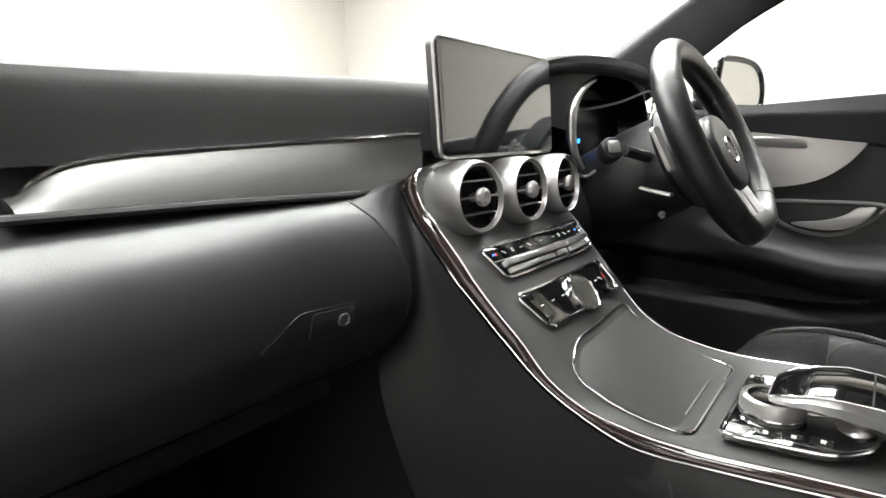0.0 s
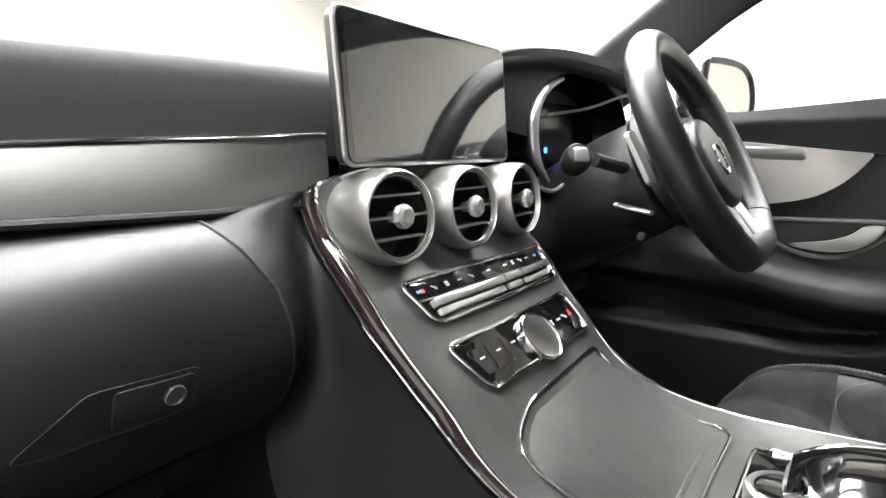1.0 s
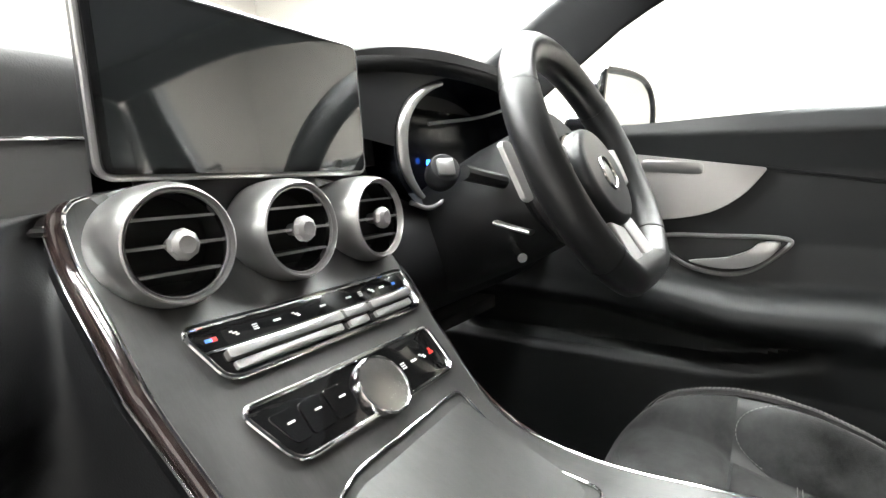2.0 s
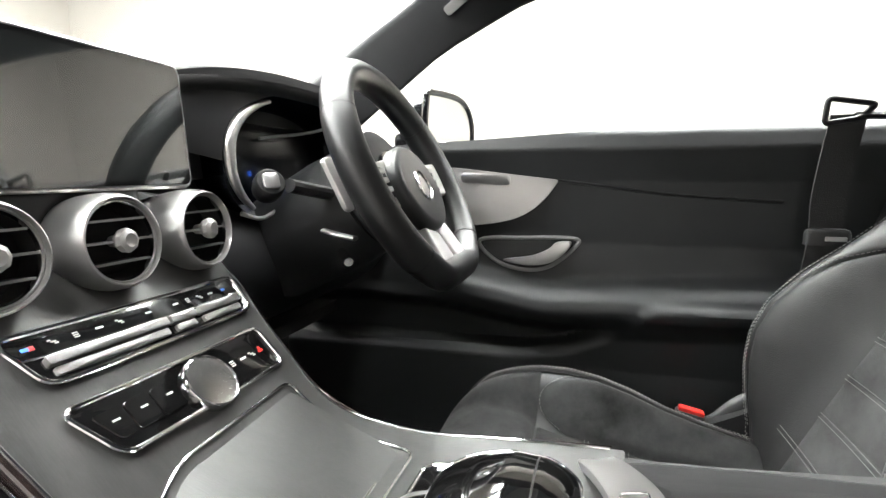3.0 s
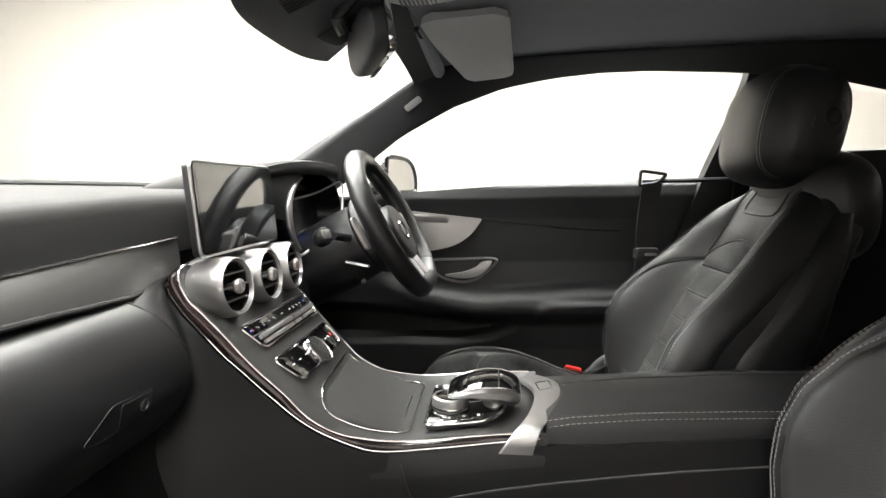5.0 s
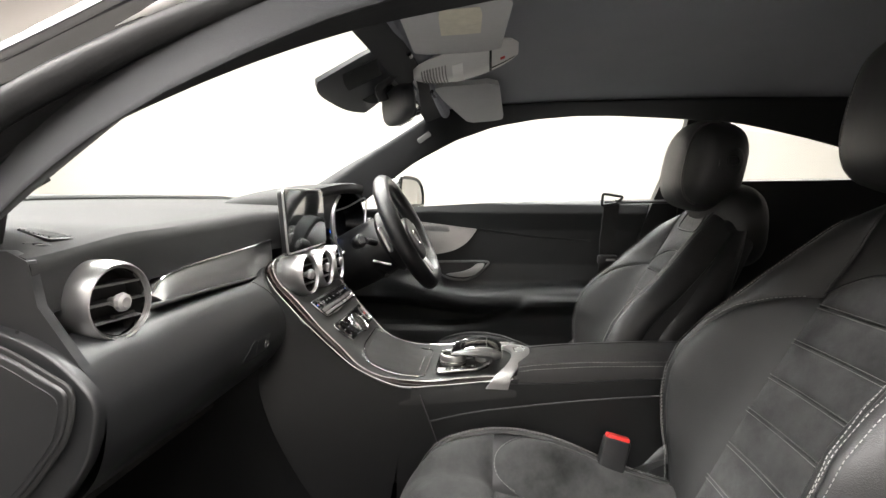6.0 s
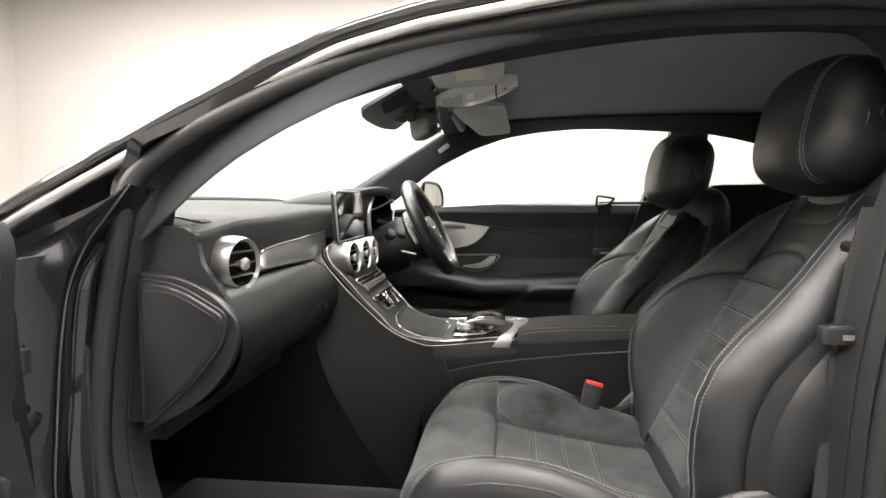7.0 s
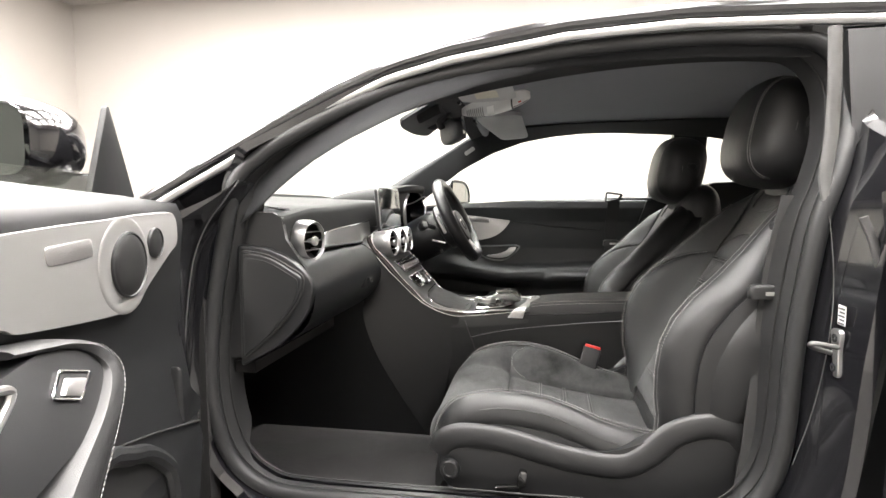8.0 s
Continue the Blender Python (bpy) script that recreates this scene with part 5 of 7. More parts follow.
RIM = [rim_at(2 * math.pi * k / 90) for k in range(90)]
rim_sec = [(0.0195 * math.cos(t) * (1 + 0.12 * math.cos(2 * t)), 0.0225 * math.sin(t)) for t in [2 * math.pi * k / 16 for k in range(16)]]
part("rim", moved(tube(RIM, 0, closed=True, up=(0, 0, 1), section=rim_sec), WM), M_RIMHIDE, wheel, "thick black leather rim")
for a0, a1 in ((1.02, 2.35), (-2.35, -1.02)):
    arc = [rim_at(lerp(a0, a1, k / 24)) for k in range(25)]
    part("grip", moved(tube(arc, 0, up=(0, 0, 1), section=[(x * 1.03, y * 1.03) for x, y in rim_sec]), WM), M_PERF, wheel, "perforated leather grip")
    for a in (a0, a1):
        d = 0.008 if a > 0 else -0.008
        part("rim_seam", moved(tube([rim_at(a - d), rim_at(a + d)], 0, up=(0, 0, 1), section=[(x * 1.04, y * 1.04) for x, y in rim_sec]), WM), M_VOID, wheel, "dark seam in the rim")
shield = [v(0.074 * math.cos(a), -0.022 + 0.066 * math.sin(a), -0.022) for a in [2 * math.pi * k / 48 for k in range(48)]]
part("hub", moved(prism(shield, (0, 0, 0.036), 0.012, 5), WM), M_PAD, wheel, "black airbag cover")
part("hub_edge", moved(tube([p + v(0, 0, 0.010) for p in shield], 0.0040, 8, closed=True), WM), M_CHROME, wheel, "chrome edge round the airbag cover")
part("emblem", moved(tube([(0.022 * math.cos(2 * math.pi * k / 40), -0.022 + 0.022 * math.sin(2 * math.pi * k / 40), 0.0145) for k in range(40)], 0.0022, 8, closed=True), WM), M_CHROME, wheel, "round chrome emblem")
part("emblem_disc", moved(lathe([(0.021, 0.0135), (0.012, 0.0145), (0.0, 0.0150)], Matrix.Translation((0, -0.022, 0)), 36, False), WM), M_SILVER, wheel, "plain silver emblem disc")
for s in (-1, 1):
    sp = rounded([(s * 0.045, 0.030, -0.024), (s * 0.100, 0.022, -0.022), (s * 0.152, 0.022, -0.014), (s * 0.152, -0.035, -0.014), (s * 0.100, -0.035, -0.022), (s * 0.045, -0.050, -0.024)], 0.008, 4)
    part("spoke", moved(prism(sp, (0, 0, 0.018), 0.006, 3), WM), M_SPOKE, wheel, "satin silver spoke")
    sw = rounded([(s * 0.082, 0.014, -0.006), (s * 0.122, 0.014, -0.006), (s * 0.122, -0.028, -0.006), (s * 0.082, -0.032, -0.006)], 0.010, 4)
    blk = part("switch_block", moved(prism(sw, (0, 0, 0.006), 0.002), WM), M_GLOSS, wheel, "gloss black switch block")
    for k in range(3):
        under(mesh_object("switch", *moved(box(s * 0.102 - 0.015, s * 0.102 + 0.015, 0.004 - 0.013 * k, 0.011 - 0.013 * k, 0.000, 0.0025, 0.002), WM), M_SILVER), blk, "silver switch")
    pd = rounded([(s * 0.133, 0.046, -0.040), (s * 0.150, 0.046, -0.044), (s * 0.152, -0.024, -0.044), (s * 0.140, -0.028, -0.040)], 0.006, 4)
    part("paddle", moved(prism(pd, (0, 0, 0.006), 0.002), WM), M_SILVER, wheel, "silver shift paddle")
    low = rounded([(s * 0.003, -0.090, -0.012), (s * 0.046, -0.078, -0.012), (s * 0.056, -0.134, -0.005), (s * 0.046, -0.152, -0.002), (s * 0.010, -0.152, -0.002)], 0.007, 4)
    part("lower_spoke", moved(prism(low, (0, 0, 0.016), 0.005, 3), WM), M_SPOKE, wheel, "satin silver lower spoke")
part("spoke_web", moved(prism(rounded([(-0.03, -0.07, -0.014), (0.03, -0.07, -0.014), (0.024, -0.135, -0.010), (-0.024, -0.135, -0.010)], 0.006, 3), (0, 0, 0.008), 0.002), WM), M_GLOSS, wheel, "gloss black web between the lower spokes")
col = thing("steering_column", (0.372, 0.52, 0.9), "black steering column with a silver-tipped lever", "steering column")
part("collar", lathe([(0.070, -0.016), (0.084, -0.022), (0.090, -0.036), (0.092, -0.058), (0.088, -0.064)], WM, 40, True), M_PLASTIC, col, "black column collar")
part("shroud", lathe([(0.070, -0.060), (0.096, -0.066), (0.100, -0.12), (0.098, -0.17), (0.095, -0.25)], WM @ Matrix.Diagonal((1.0, 0.85, 1.0, 1.0)), 40, True), M_PLASTIC, col, "black column shroud")
lev = curve_through([(0.31, 0.50, 0.905), (0.24, 0.507, 0.915), (0.195, 0.511, 0.922)], 5)
part("lever", tube(lev, 0.0085, 10), M_PLASTIC, col, "black lever")
KM = Matrix.Translation((0.163, 0.515, 0.926)) @ pose(0, 0, 0, 62, 0, -38)
part("lever_knob", lathe([(0.010, -0.03), (0.0155, -0.022), (0.0175, -0.010), (0.0172, 0.0), (0.015, 0.003), (0.012, 0.003)], KM, 32), M_PLASTIC, col, "black lever knob")
part("lever_button", moved(prism(rounded([(-0.0095, -0.0095, 0), (0.0095, -0.0095, 0), (0.0095, 0.0095, 0), (-0.0095, 0.0095, 0)], 0.004, 4), (0, 0, 0.006), 0.002), KM), M_SILVER, col, "silver lever button")
part("lower_lever", tube(curve_through([(0.262, 0.505, 0.862), (0.256, 0.482, 0.858), (0.252, 0.455, 0.854)], 5), 0.0065, 10, flat=0.5), M_SILVER, col, "flat silver lower lever")
part("adjust_lever", tube([v(0.30, 0.50, 0.83), v(0.262, 0.47, 0.822)], 0.006, 10), M_CHROME, col, "small chrome-tipped adjuster")

# ---- seats ----
def back_y(z):
    """Middle line of the backrest face, leaning back."""
    return -0.239 - 0.555 * (z - 0.688) + 0.014 * math.sin((z - 0.58) * 6.0)


def across(a, inner, outer, edge, rise, roll):
    """Half a seat section: a from 0 to 1 gives (across, forward): flat middle, rising bolster, rolled edge."""
    if a < 0.45:
        return a / 0.45 * inner, -0.006 * (1 - (a / 0.45) ** 2)
    if a < 0.80:
        t = (a - 0.45) / 0.35
        return lerp(inner, outer, t), rise * smoothstep(0.0, 1.0, t) ** 0.9
    t = (a - 0.80) / 0.20 * math.pi / 2
    return outer + (edge - outer) * math.sin(t), rise - roll * (1 - math.cos(t))


def seat_half(z):
    return along([(0.46, 0.215), (0.55, 0.238), (0.66, 0.255), (0.74, 0.255), (0.82, 0.243), (0.90, 0.218), (0.96, 0.192), (1.02, 0.166), (1.06, 0.145), (1.085, 0.115)], z)


def bolster(z):
    return along([(0.46, 0.0), (0.52, 0.012), (0.56, 0.032), (0.60, 0.060), (0.65, 0.088), (0.70, 0.108), (0.75, 0.112), (0.80, 0.098), (0.85, 0.074), (0.90, 0.056), (0.97, 0.034), (1.03, 0.012), (1.06, 0.0)], z)


def back_pt(u, z):
    """Backrest face at u (-1 to 1 across) and height z."""
    w, b, a = seat_half(z), bolster(z), abs(u)
    inner = along([(0.46, 0.125), (0.70, 0.120), (0.90, 0.110), (1.0, 0.085), (1.08, 0.06)], z)
    x, f = across(min(a, 1.0), inner, w - 0.038, w, b, 0.075)
    return Vector((math.copysign(x, u), back_y(z) + f * 0.90, z + f * 0.22 - 0.02 * smoothstep(0.5, 1.0, a) * smoothstep(0.98, 1.06, z)))


def cush_pt(u, w):
    """Cushion top at u across and w along it: the run back to front, then round the nose."""
    a = abs(u)
    turn = max(0.0, min(1.0, (w - 0.27) / 0.10)) * math.pi / 2
    y = min(w, 0.27) + 0.080 * math.sin(turn)
    z = along([(-0.20, 0.478), (-0.08, 0.484), (0.04, 0.500), (0.12, 0.514), (0.18, 0.528), (0.23, 0.536), (0.27, 0.538)], w) - 0.11 * (1 - math.cos(turn))
    half = along([(-0.20, 0.215), (-0.05, 0.238), (0.15, 0.243), (0.27, 0.237), (0.32, 0.226), (0.37, 0.205)], w)
    rise = along([(-0.2, 0.03), (-0.12, 0.042), (-0.03, 0.056), (0.03, 0.074), (0.08, 0.082), (0.13, 0.081), (0.19, 0.068), (0.26, 0.046), (0.31, 0.028), (0.37, 0.008)], w)
    x, f = across(min(a, 1.0), 0.128, half - 0.038, half, rise, 0.06)
    return Vector((math.copysign(x, u), y - 0.022 * smoothstep(0.5, 1.0, a) * smoothstep(0.15, 0.37, w), z + f))


def skin_normal(fn, u, w):
    e = 0.003
    n = (fn(u + e, w) - fn(u - e, w)).cross(fn(u, w + e) - fn(u, w - e))
    n = n.normalized() if n.length else Vector((0, 0, 1))
    return n


def pillow(fn, u0, u1, w0, w1, puff, nu=14, nw=14, thick=0.03, top=None):
    """A padded panel over fn(u, w): it swells between its seams and dips at them. top: bows the upper seam by u."""
    flip = 1 if skin_normal(fn, 0.1, 0.3 if w1 < 0.45 else 0.7).dot(Vector((0, 0.6, 0.8))) > 0 else -1
    def f(a, b):
        u = lerp(u0, u1, a)
        w = lerp(w0, top(u) if top else w1, b)
        n = skin_normal(fn, min(max(u, -0.985), 0.985), w) * flip
        s = (1 - abs(2 * a - 1) ** 6) * (1 - abs(2 * b - 1) ** 6)
        return fn(u, w) + n * (puff * s - 0.0035)
    return sheet(f, nu, nw, thick, (0, 0.6, 0.8))


def seam_line(fn, pts, lift=0.002):
    flip = 1 if skin_normal(fn, 0.1, 0.3 if pts[0][1] < 0.45 else 0.7).dot(Vector((0, 0.6, 0.8))) > 0 else -1
    return [fn(u, w) + skin_normal(fn, min(max(u, -0.985), 0.985), w) * flip * lift for u, w in pts]


def bucket_seat(label):
    s = thing("bucket_seat", (0, 0, 0), label, "seat", "front seats")
    IN = 0.44
    # cushion
    part("thigh_pad", pillow(cush_pt, -0.775, 0.775, 0.180, 0.368, 0.017, 40, 26), M_SUEDE, s, "grey suede thigh pad")
    cuts = [0.176, 0.097, 0.034, -0.03, -0.19]
    for a, b in zip(cuts, cuts[1:]):
        part("cushion_panel", pillow(cush_pt, -IN, IN, b, a, 0.009, 16, 12), M_SUEDE, s, "grey suede cushion panel")
        if b > -0.1:
            for d in (0.003, -0.003):
                part("stitching", stitches(seam_line(cush_pt, [(lerp(-IN, IN, k / 16), b + d) for k in range(17)], 0.0012), 0.0045, 0.0012, 0.0006), M_DARKSTITCH, s, "grey stitching", 0)
    for side in (-1, 1):
        ear = lambda u: 0.176 - 0.075 * (abs(abs(u) - 0.60) / 0.18) ** 2.2
        part("cushion_bolster", pillow(cush_pt, side * 0.455, side * 0.775, -0.19, 0.178, 0.013, 18, 34, 0.05, top=ear), M_SUEDE, s, "grey suede inner cushion bolster")
        part("stitching", stitches(seam_line(cush_pt, [(side * lerp(0.47, 0.765, k / 20), ear(lerp(0.47, 0.765, k / 20)) + 0.002) for k in range(21)], 0.001), 0.0042, 0.0024, 0.0004), M_STITCH, s, "pale stitching", 0)
        part("cushion_side", pillow(cush_pt, side * 0.785, side * 1.0, -0.19, 0.355, 0.008, 14, 38, 0.045), M_LEATHER, s, "black leather cushion side")
        for d in (0.0, 0.03):
            part("stitching", stitches(seam_line(cush_pt, [(side * (0.80 + d), lerp(-0.17, 0.345, k / 40)) for k in range(41)], 0.0045), 0.0042, 0.0024, 0.00055), M_STITCH, s, "pale double stitching", 0)
        wall = sheet(lambda a, b: cush_pt(side * 0.999, lerp(-0.19, 0.355, b)) + Vector((side * 0.002, 0, -0.075 * a)), 3, 20, 0.03, (side, 0, 0))
        part("cushion_flank", wall, M_LEATHER, s, "black leather cushion flank")
    part("cushion_core", pillow(lambda u, w: cush_pt(u, w) - Vector((0, 0.002, 0.003)), -0.97, 0.97, -0.17, 0.36, 0.0, 36, 40, 0.05), M_LEATHER, s, "black seat base")
    # backrest
    arch = lambda u: 0.934 - 0.045 * (abs(u) / IN) ** 2.4
    zc = [0.52, 0.575, 0.635, 0.694, 0.752, 0.811, 0.869]
    for a, b in zip(zc, zc[1:]):
        part("backrest_panel", pillow(back_pt, -IN, IN, a, b, 0.009, 16, 12), M_SUEDE, s, "grey suede backrest panel")
        for d in (0.003, -0.003):
            part("stitching", stitches(seam_line(back_pt, [(lerp(-IN, IN, k / 14), b + d) for k in range(15)], 0.0012), 0.0045, 0.0012, 0.0006), M_DARKSTITCH, s, "grey stitching", 0)
    part("backrest_panel", pillow(back_pt, -IN, IN, 0.871, 0.92, 0.010, 22, 14, top=arch), M_SUEDE, s, "arched grey suede top panel")
    part("arch_seam", tube(seam_line(back_pt, [(lerp(-IN, IN, k / 24), arch(lerp(-IN, IN, k / 24)) + 0.001) for k in range(25)], 0.001), 0.0022, 6), M_PLASTIC, s, "dark arched seam")
    line = lambda z: along([(0.50, 0.80), (0.72, 0.80), (0.79, 0.78), (0.835, 0.73), (0.86, 0.64), (0.876, 0.53), (0.884, IN), (0.92, IN * 1.04), (0.96, IN * 1.12), (1.0, IN * 1.28), (1.04, IN * 1.5), (1.07, IN * 1.62)], z)
    for side in (-1, 1):
        def inner_fn(t, z):
            return back_pt(side * lerp(IN, line(z), t), z)
        def outer_fn(t, z):
            return back_pt(side * lerp(line(z), 1.0, t), z)
        part("backrest_bolster", pillow(lambda t, z: inner_fn(t, z), 0.0, 1.0, 0.50, 0.878, 0.007, 16, 30, 0.05), M_INSERT, s, "dark grey inner backrest bolster")
        part("backrest_edge", pillow(lambda t, z: outer_fn(t, z), 0.0, 1.0, 0.50, 1.07, 0.006, 20, 46, 0.045), M_LEATHER, s, "black leather backrest edge")
        part("stitching", stitches([outer_fn(0.03, lerp(0.56, 0.878, k / 60)) + Vector((0, 0.0035, 0.001)) for k in range(61)], 0.0042, 0.0024, 0.00055, up=(0, 1, 0)), M_STITCH, s, "pale stitching", 0)
        for d in (0.815, 0.850):
            part("stitching", stitches([back_pt(side * d, lerp(0.51, 1.0, k / 40)) + Vector((side * 0.0020, 0.0056, 0.002)) for k in range(41)], 0.0042, 0.0026, 0.00055, up=(0, 1, 0)), M_STITCH, s, "pale double stitching", 0)
        flank = sheet(lambda a, b: back_pt(side * 0.999, lerp(0.50, 0.97, b)) + Vector((side * 0.001, -0.035 * a, 0)), 3, 20, 0.03, (side, 0, 0))
        part("backrest_flank", flank, M_LEATHER, s, "black leather backrest flank")
    def shoulder(t, q):
        z = lerp(arch(t * IN), 1.08, q)
        return back_pt(t * line(z), z)
    part("shoulder_panel", pillow(shoulder, -1.0, 1.0, 0.0, 1.0, 0.006, 30, 22, 0.05), M_LEATHER, s, "black leather shoulder panel")
    for side in (-1, 1):
        part("shoulder_seam", tube(seam_line(back_pt, [(side * line(z), z) for z in [lerp(0.885, 1.06, k / 24) for k in range(25)]], 0.0012), 0.0016, 6), M_PLASTIC, s, "dark seam over the shoulder")
    part("backrest_core", pillow(lambda u, z: back_pt(u, z) - Vector((0, 0.007, 0.002)), -0.96, 0.96, 0.50, 1.06, 0.0, 34, 30, 0.03), M_LEATHER, s, "black leather under the seams")
    tab = [(-0.40, 1.06), (-0.385, 1.01), (-0.33, 0.992), (-0.2, 0.988), (0.0, 0.987), (0.2, 0.988), (0.33, 0.992), (0.385, 1.01), (0.40, 1.06)]
    part("tab_seam", tube(curve_through(seam_line(back_pt, tab, 0.0030), 5), 0.0024, 8), M_PLASTIC, s, "dark seam below the head rest")
    part("tab", pillow(back_pt, -0.36, 0.36, 0.995, 1.06, 0.0065, 14, 10, 0.02), M_LEATHER, s, "small leather tab below the head rest")
    part("shell_top", blob((0, -0.492, 1.005), (0.172, 0.072, 0.112), 2.8, None, 36, 24), M_LEATHER, s, "rounded top of the backrest behind the head rest")
    # shell behind, side shields
    rows = []
    for k in range(18):
        z = lerp(0.44, 1.075, k / 17)
        w = seat_half(z) * 0.97
        y = back_y(z)
        d = along([(0.44, 0.12), (0.7, 0.125), (1.0, 0.125), (1.075, 0.10)], z)
        rows.append(rounded([(-w, y - 0.018, z), (w, y - 0.018, z), (w * 0.94, y - d, z), (-w * 0.94, y - d, z)], 0.03, 5))
    part("backrest_shell", grid(rows, wrap=True, caps=True), M_PLASTIC, s, "black backrest shell")
    for side in (-1, 1):
        def shield(a, b):
            z = lerp(0.555, 1.0, b)
            w = seat_half(z)
            y0 = back_y(z) + bolster(z) * 0.9 - along([(0.55, 0.085), (0.62, 0.082), (0.80, 0.082), (0.95, 0.07), (1.0, 0.06)], z)
            y1 = back_y(z) - along([(0.55, 0.125), (0.8, 0.12), (1.0, 0.085)], z)
            roll = 0.022 * max(0.0, (2 * abs(a - 0.5)) ** 3.5)
            return Vector((side * (w + 0.010 - roll - 0.01 * smoothstep(0.9, 1.0, b)), lerp(y0, y1, a), z))
        part("side_shield", sheet(shield, 14, 24, 0.03, (side, 0, 0)), M_SHIELD, s, "smooth black side shield")
    # head rest
    HT = Matrix.Translation((0, -0.410, 1.158)) @ pose(0, 0, 0, 11, 0, 0)
    hr = part("head_rest", moved(blob((0, 0, 0), (0.140, 0.084, 0.120), 2.9, None, 48, 32), HT), M_LEATHER, s, "rounded black leather head rest")

    def on_head(px, a, lift=1.006):
        """A point of the head rest's skin at px of its half width, at the angle a from its front over its top."""
        e = lambda c: math.copysign(abs(c) ** (2 / 2.9), c)
        k = (1 - abs(px) ** 2.9) ** (1 / 2.9)
        return HT @ Vector((px * 0.140, 0.084 * k * e(math.cos(a)) * lift, 0.120 * k * e(math.sin(a)) * lift))
    for side in (-1, 1):
        for px in (0.62, 0.67):
            under(mesh_object("stitching", *stitches([on_head(side * px, lerp(-1.35, 1.5, k / 40), 1.01) for k in range(41)], 0.004, 0.0022, 0.0006, up=(1, 0, 0)), M_STITCH, 0), hr, "pale stitching")
        under(mesh_object("seam", *tube([on_head(side * 0.645, lerp(-1.45, 1.55, k / 40), 1.002) for k in range(41)], 0.0016, 6), M_PLASTIC), hr, "dark seam round the head rest")
    under(mesh_object("button_pad", *moved(blob((-0.128, -0.018, 0.008), (0.013, 0.032, 0.042), 2.4), HT), M_LEATHER), hr, "raised leather pad round the button")
    under(mesh_object("button", *lathe([(0.017, -0.01), (0.017, 0.001), (0.014, 0.003), (0.012, 0.0015), (0.011, 0.004), (0, 0.005)], HT @ Matrix.Translation((-0.141, -0.020, 0.012)) @ pose(0, 0, 0, 0, -90, 0), 28), M_PLASTIC), hr, "round black button")
    loop = [HT @ Vector((-0.1395 + 0.010 * math.sin(a) ** 2, 0.022 - 0.012 * math.cos(2 * a), 0.045 * math.sin(a))) for a in [lerp(-1.4, 1.5, k / 20) for k in range(21)]]
    under(mesh_object("stitching", *stitches(loop, 0.004, 0.0022, 0.0006, up=(1, 0, 0)), M_STITCH, 0), hr, "pale stitching")
    for x in (-0.06, 0.06):
        part("head_rest_post", tube([v(x, -0.44, 0.99), v(x, -0.430, 1.08)], 0.007, 10), M_PLASTIC, s)
    # side covers
    for side in (-1, 1):
        line2 = [(0.318, 0.47), (0.296, 0.521), (0.21, 0.519), (0.05, 0.496), (-0.05, 0.498), (-0.155, 0.548), (-0.255, 0.608), (-0.305, 0.604), (-0.325, 0.54), (-0.32, 0.39), (0.30, 0.39)]
        pts = rounded([(side * 0.215, y, z) for y, z in line2], [0.03, 0.03, 0.1, 0.1, 0.10, 0.08, 0.04, 0.03, 0.04, 0.03, 0.03], 5)
        part("side_cover", prism(pts, (side * 0.034, 0, 0), 0.010, 4), M_SHIELD, s, "black plastic side cover")
        roll = curve_through([(side * 0.238, 0.312, 0.470), (side * 0.244, 0.292, 0.500), (side * 0.245, 0.245, 0.512), (side * 0.245, 0.16, 0.506), (side * 0.245, 0.05, 0.480), (side * 0.245, -0.06, 0.472), (side * 0.245, -0.115, 0.498), (side * 0.245, -0.165, 0.546), (side * 0.244, -0.225, 0.568), (side * 0.242, -0.275, 0.560), (side * 0.236, -0.297, 0.52)], 6)
        part("cover_roll", tube(roll, 0.027, 16, up=(1, 0, 0), flat=0.52), M_SHIELD, s, "rounded upper edge of the side cover")
    part("base_rail", box(-0.20, 0.20, -0.28, 0.28, 0.29, 0.43, 0.01), M_CARPET, s, "black seat frame")
    part("adjust_knob", lathe([(0.021, 0), (0.021, 0.010), (0.018, 0.015), (0.013, 0.0155), (0.012, 0.012), (0.006, 0.012), (0, 0.014)], pose(-0.257, 0.285, 0.443, 0, -90, 0), 28), M_PLASTIC, s, "round black knob")
    sw = rounded([(-0.257, 0.190, 0.402), (-0.257, 0.135, 0.407), (-0.257, 0.135, 0.421), (-0.257, 0.19, 0.415)], 0.005, 3)
    part("adjust_switch", prism(sw, (-0.012, 0, 0), 0.004), M_GLOSS, s, "gloss black seat switch")
    sw = rounded([(-0.257, 0.145, 0.415), (-0.257, 0.125, 0.418), (-0.257, 0.122, 0.452), (-0.257, 0.138, 0.455)], 0.006, 3)
    part("adjust_switch", prism(sw, (-0.012, 0, 0), 0.004), M_GLOSS, s, "gloss black seat switch")
    return s


pas = bucket_seat("black leather seat with grey suede centre and pale stitching")
pas.location = (-0.385, 0, 0)
drv = bucket_seat("black leather seat with grey suede centre behind the steering wheel")
drv.location = (0.375, 0, 0)

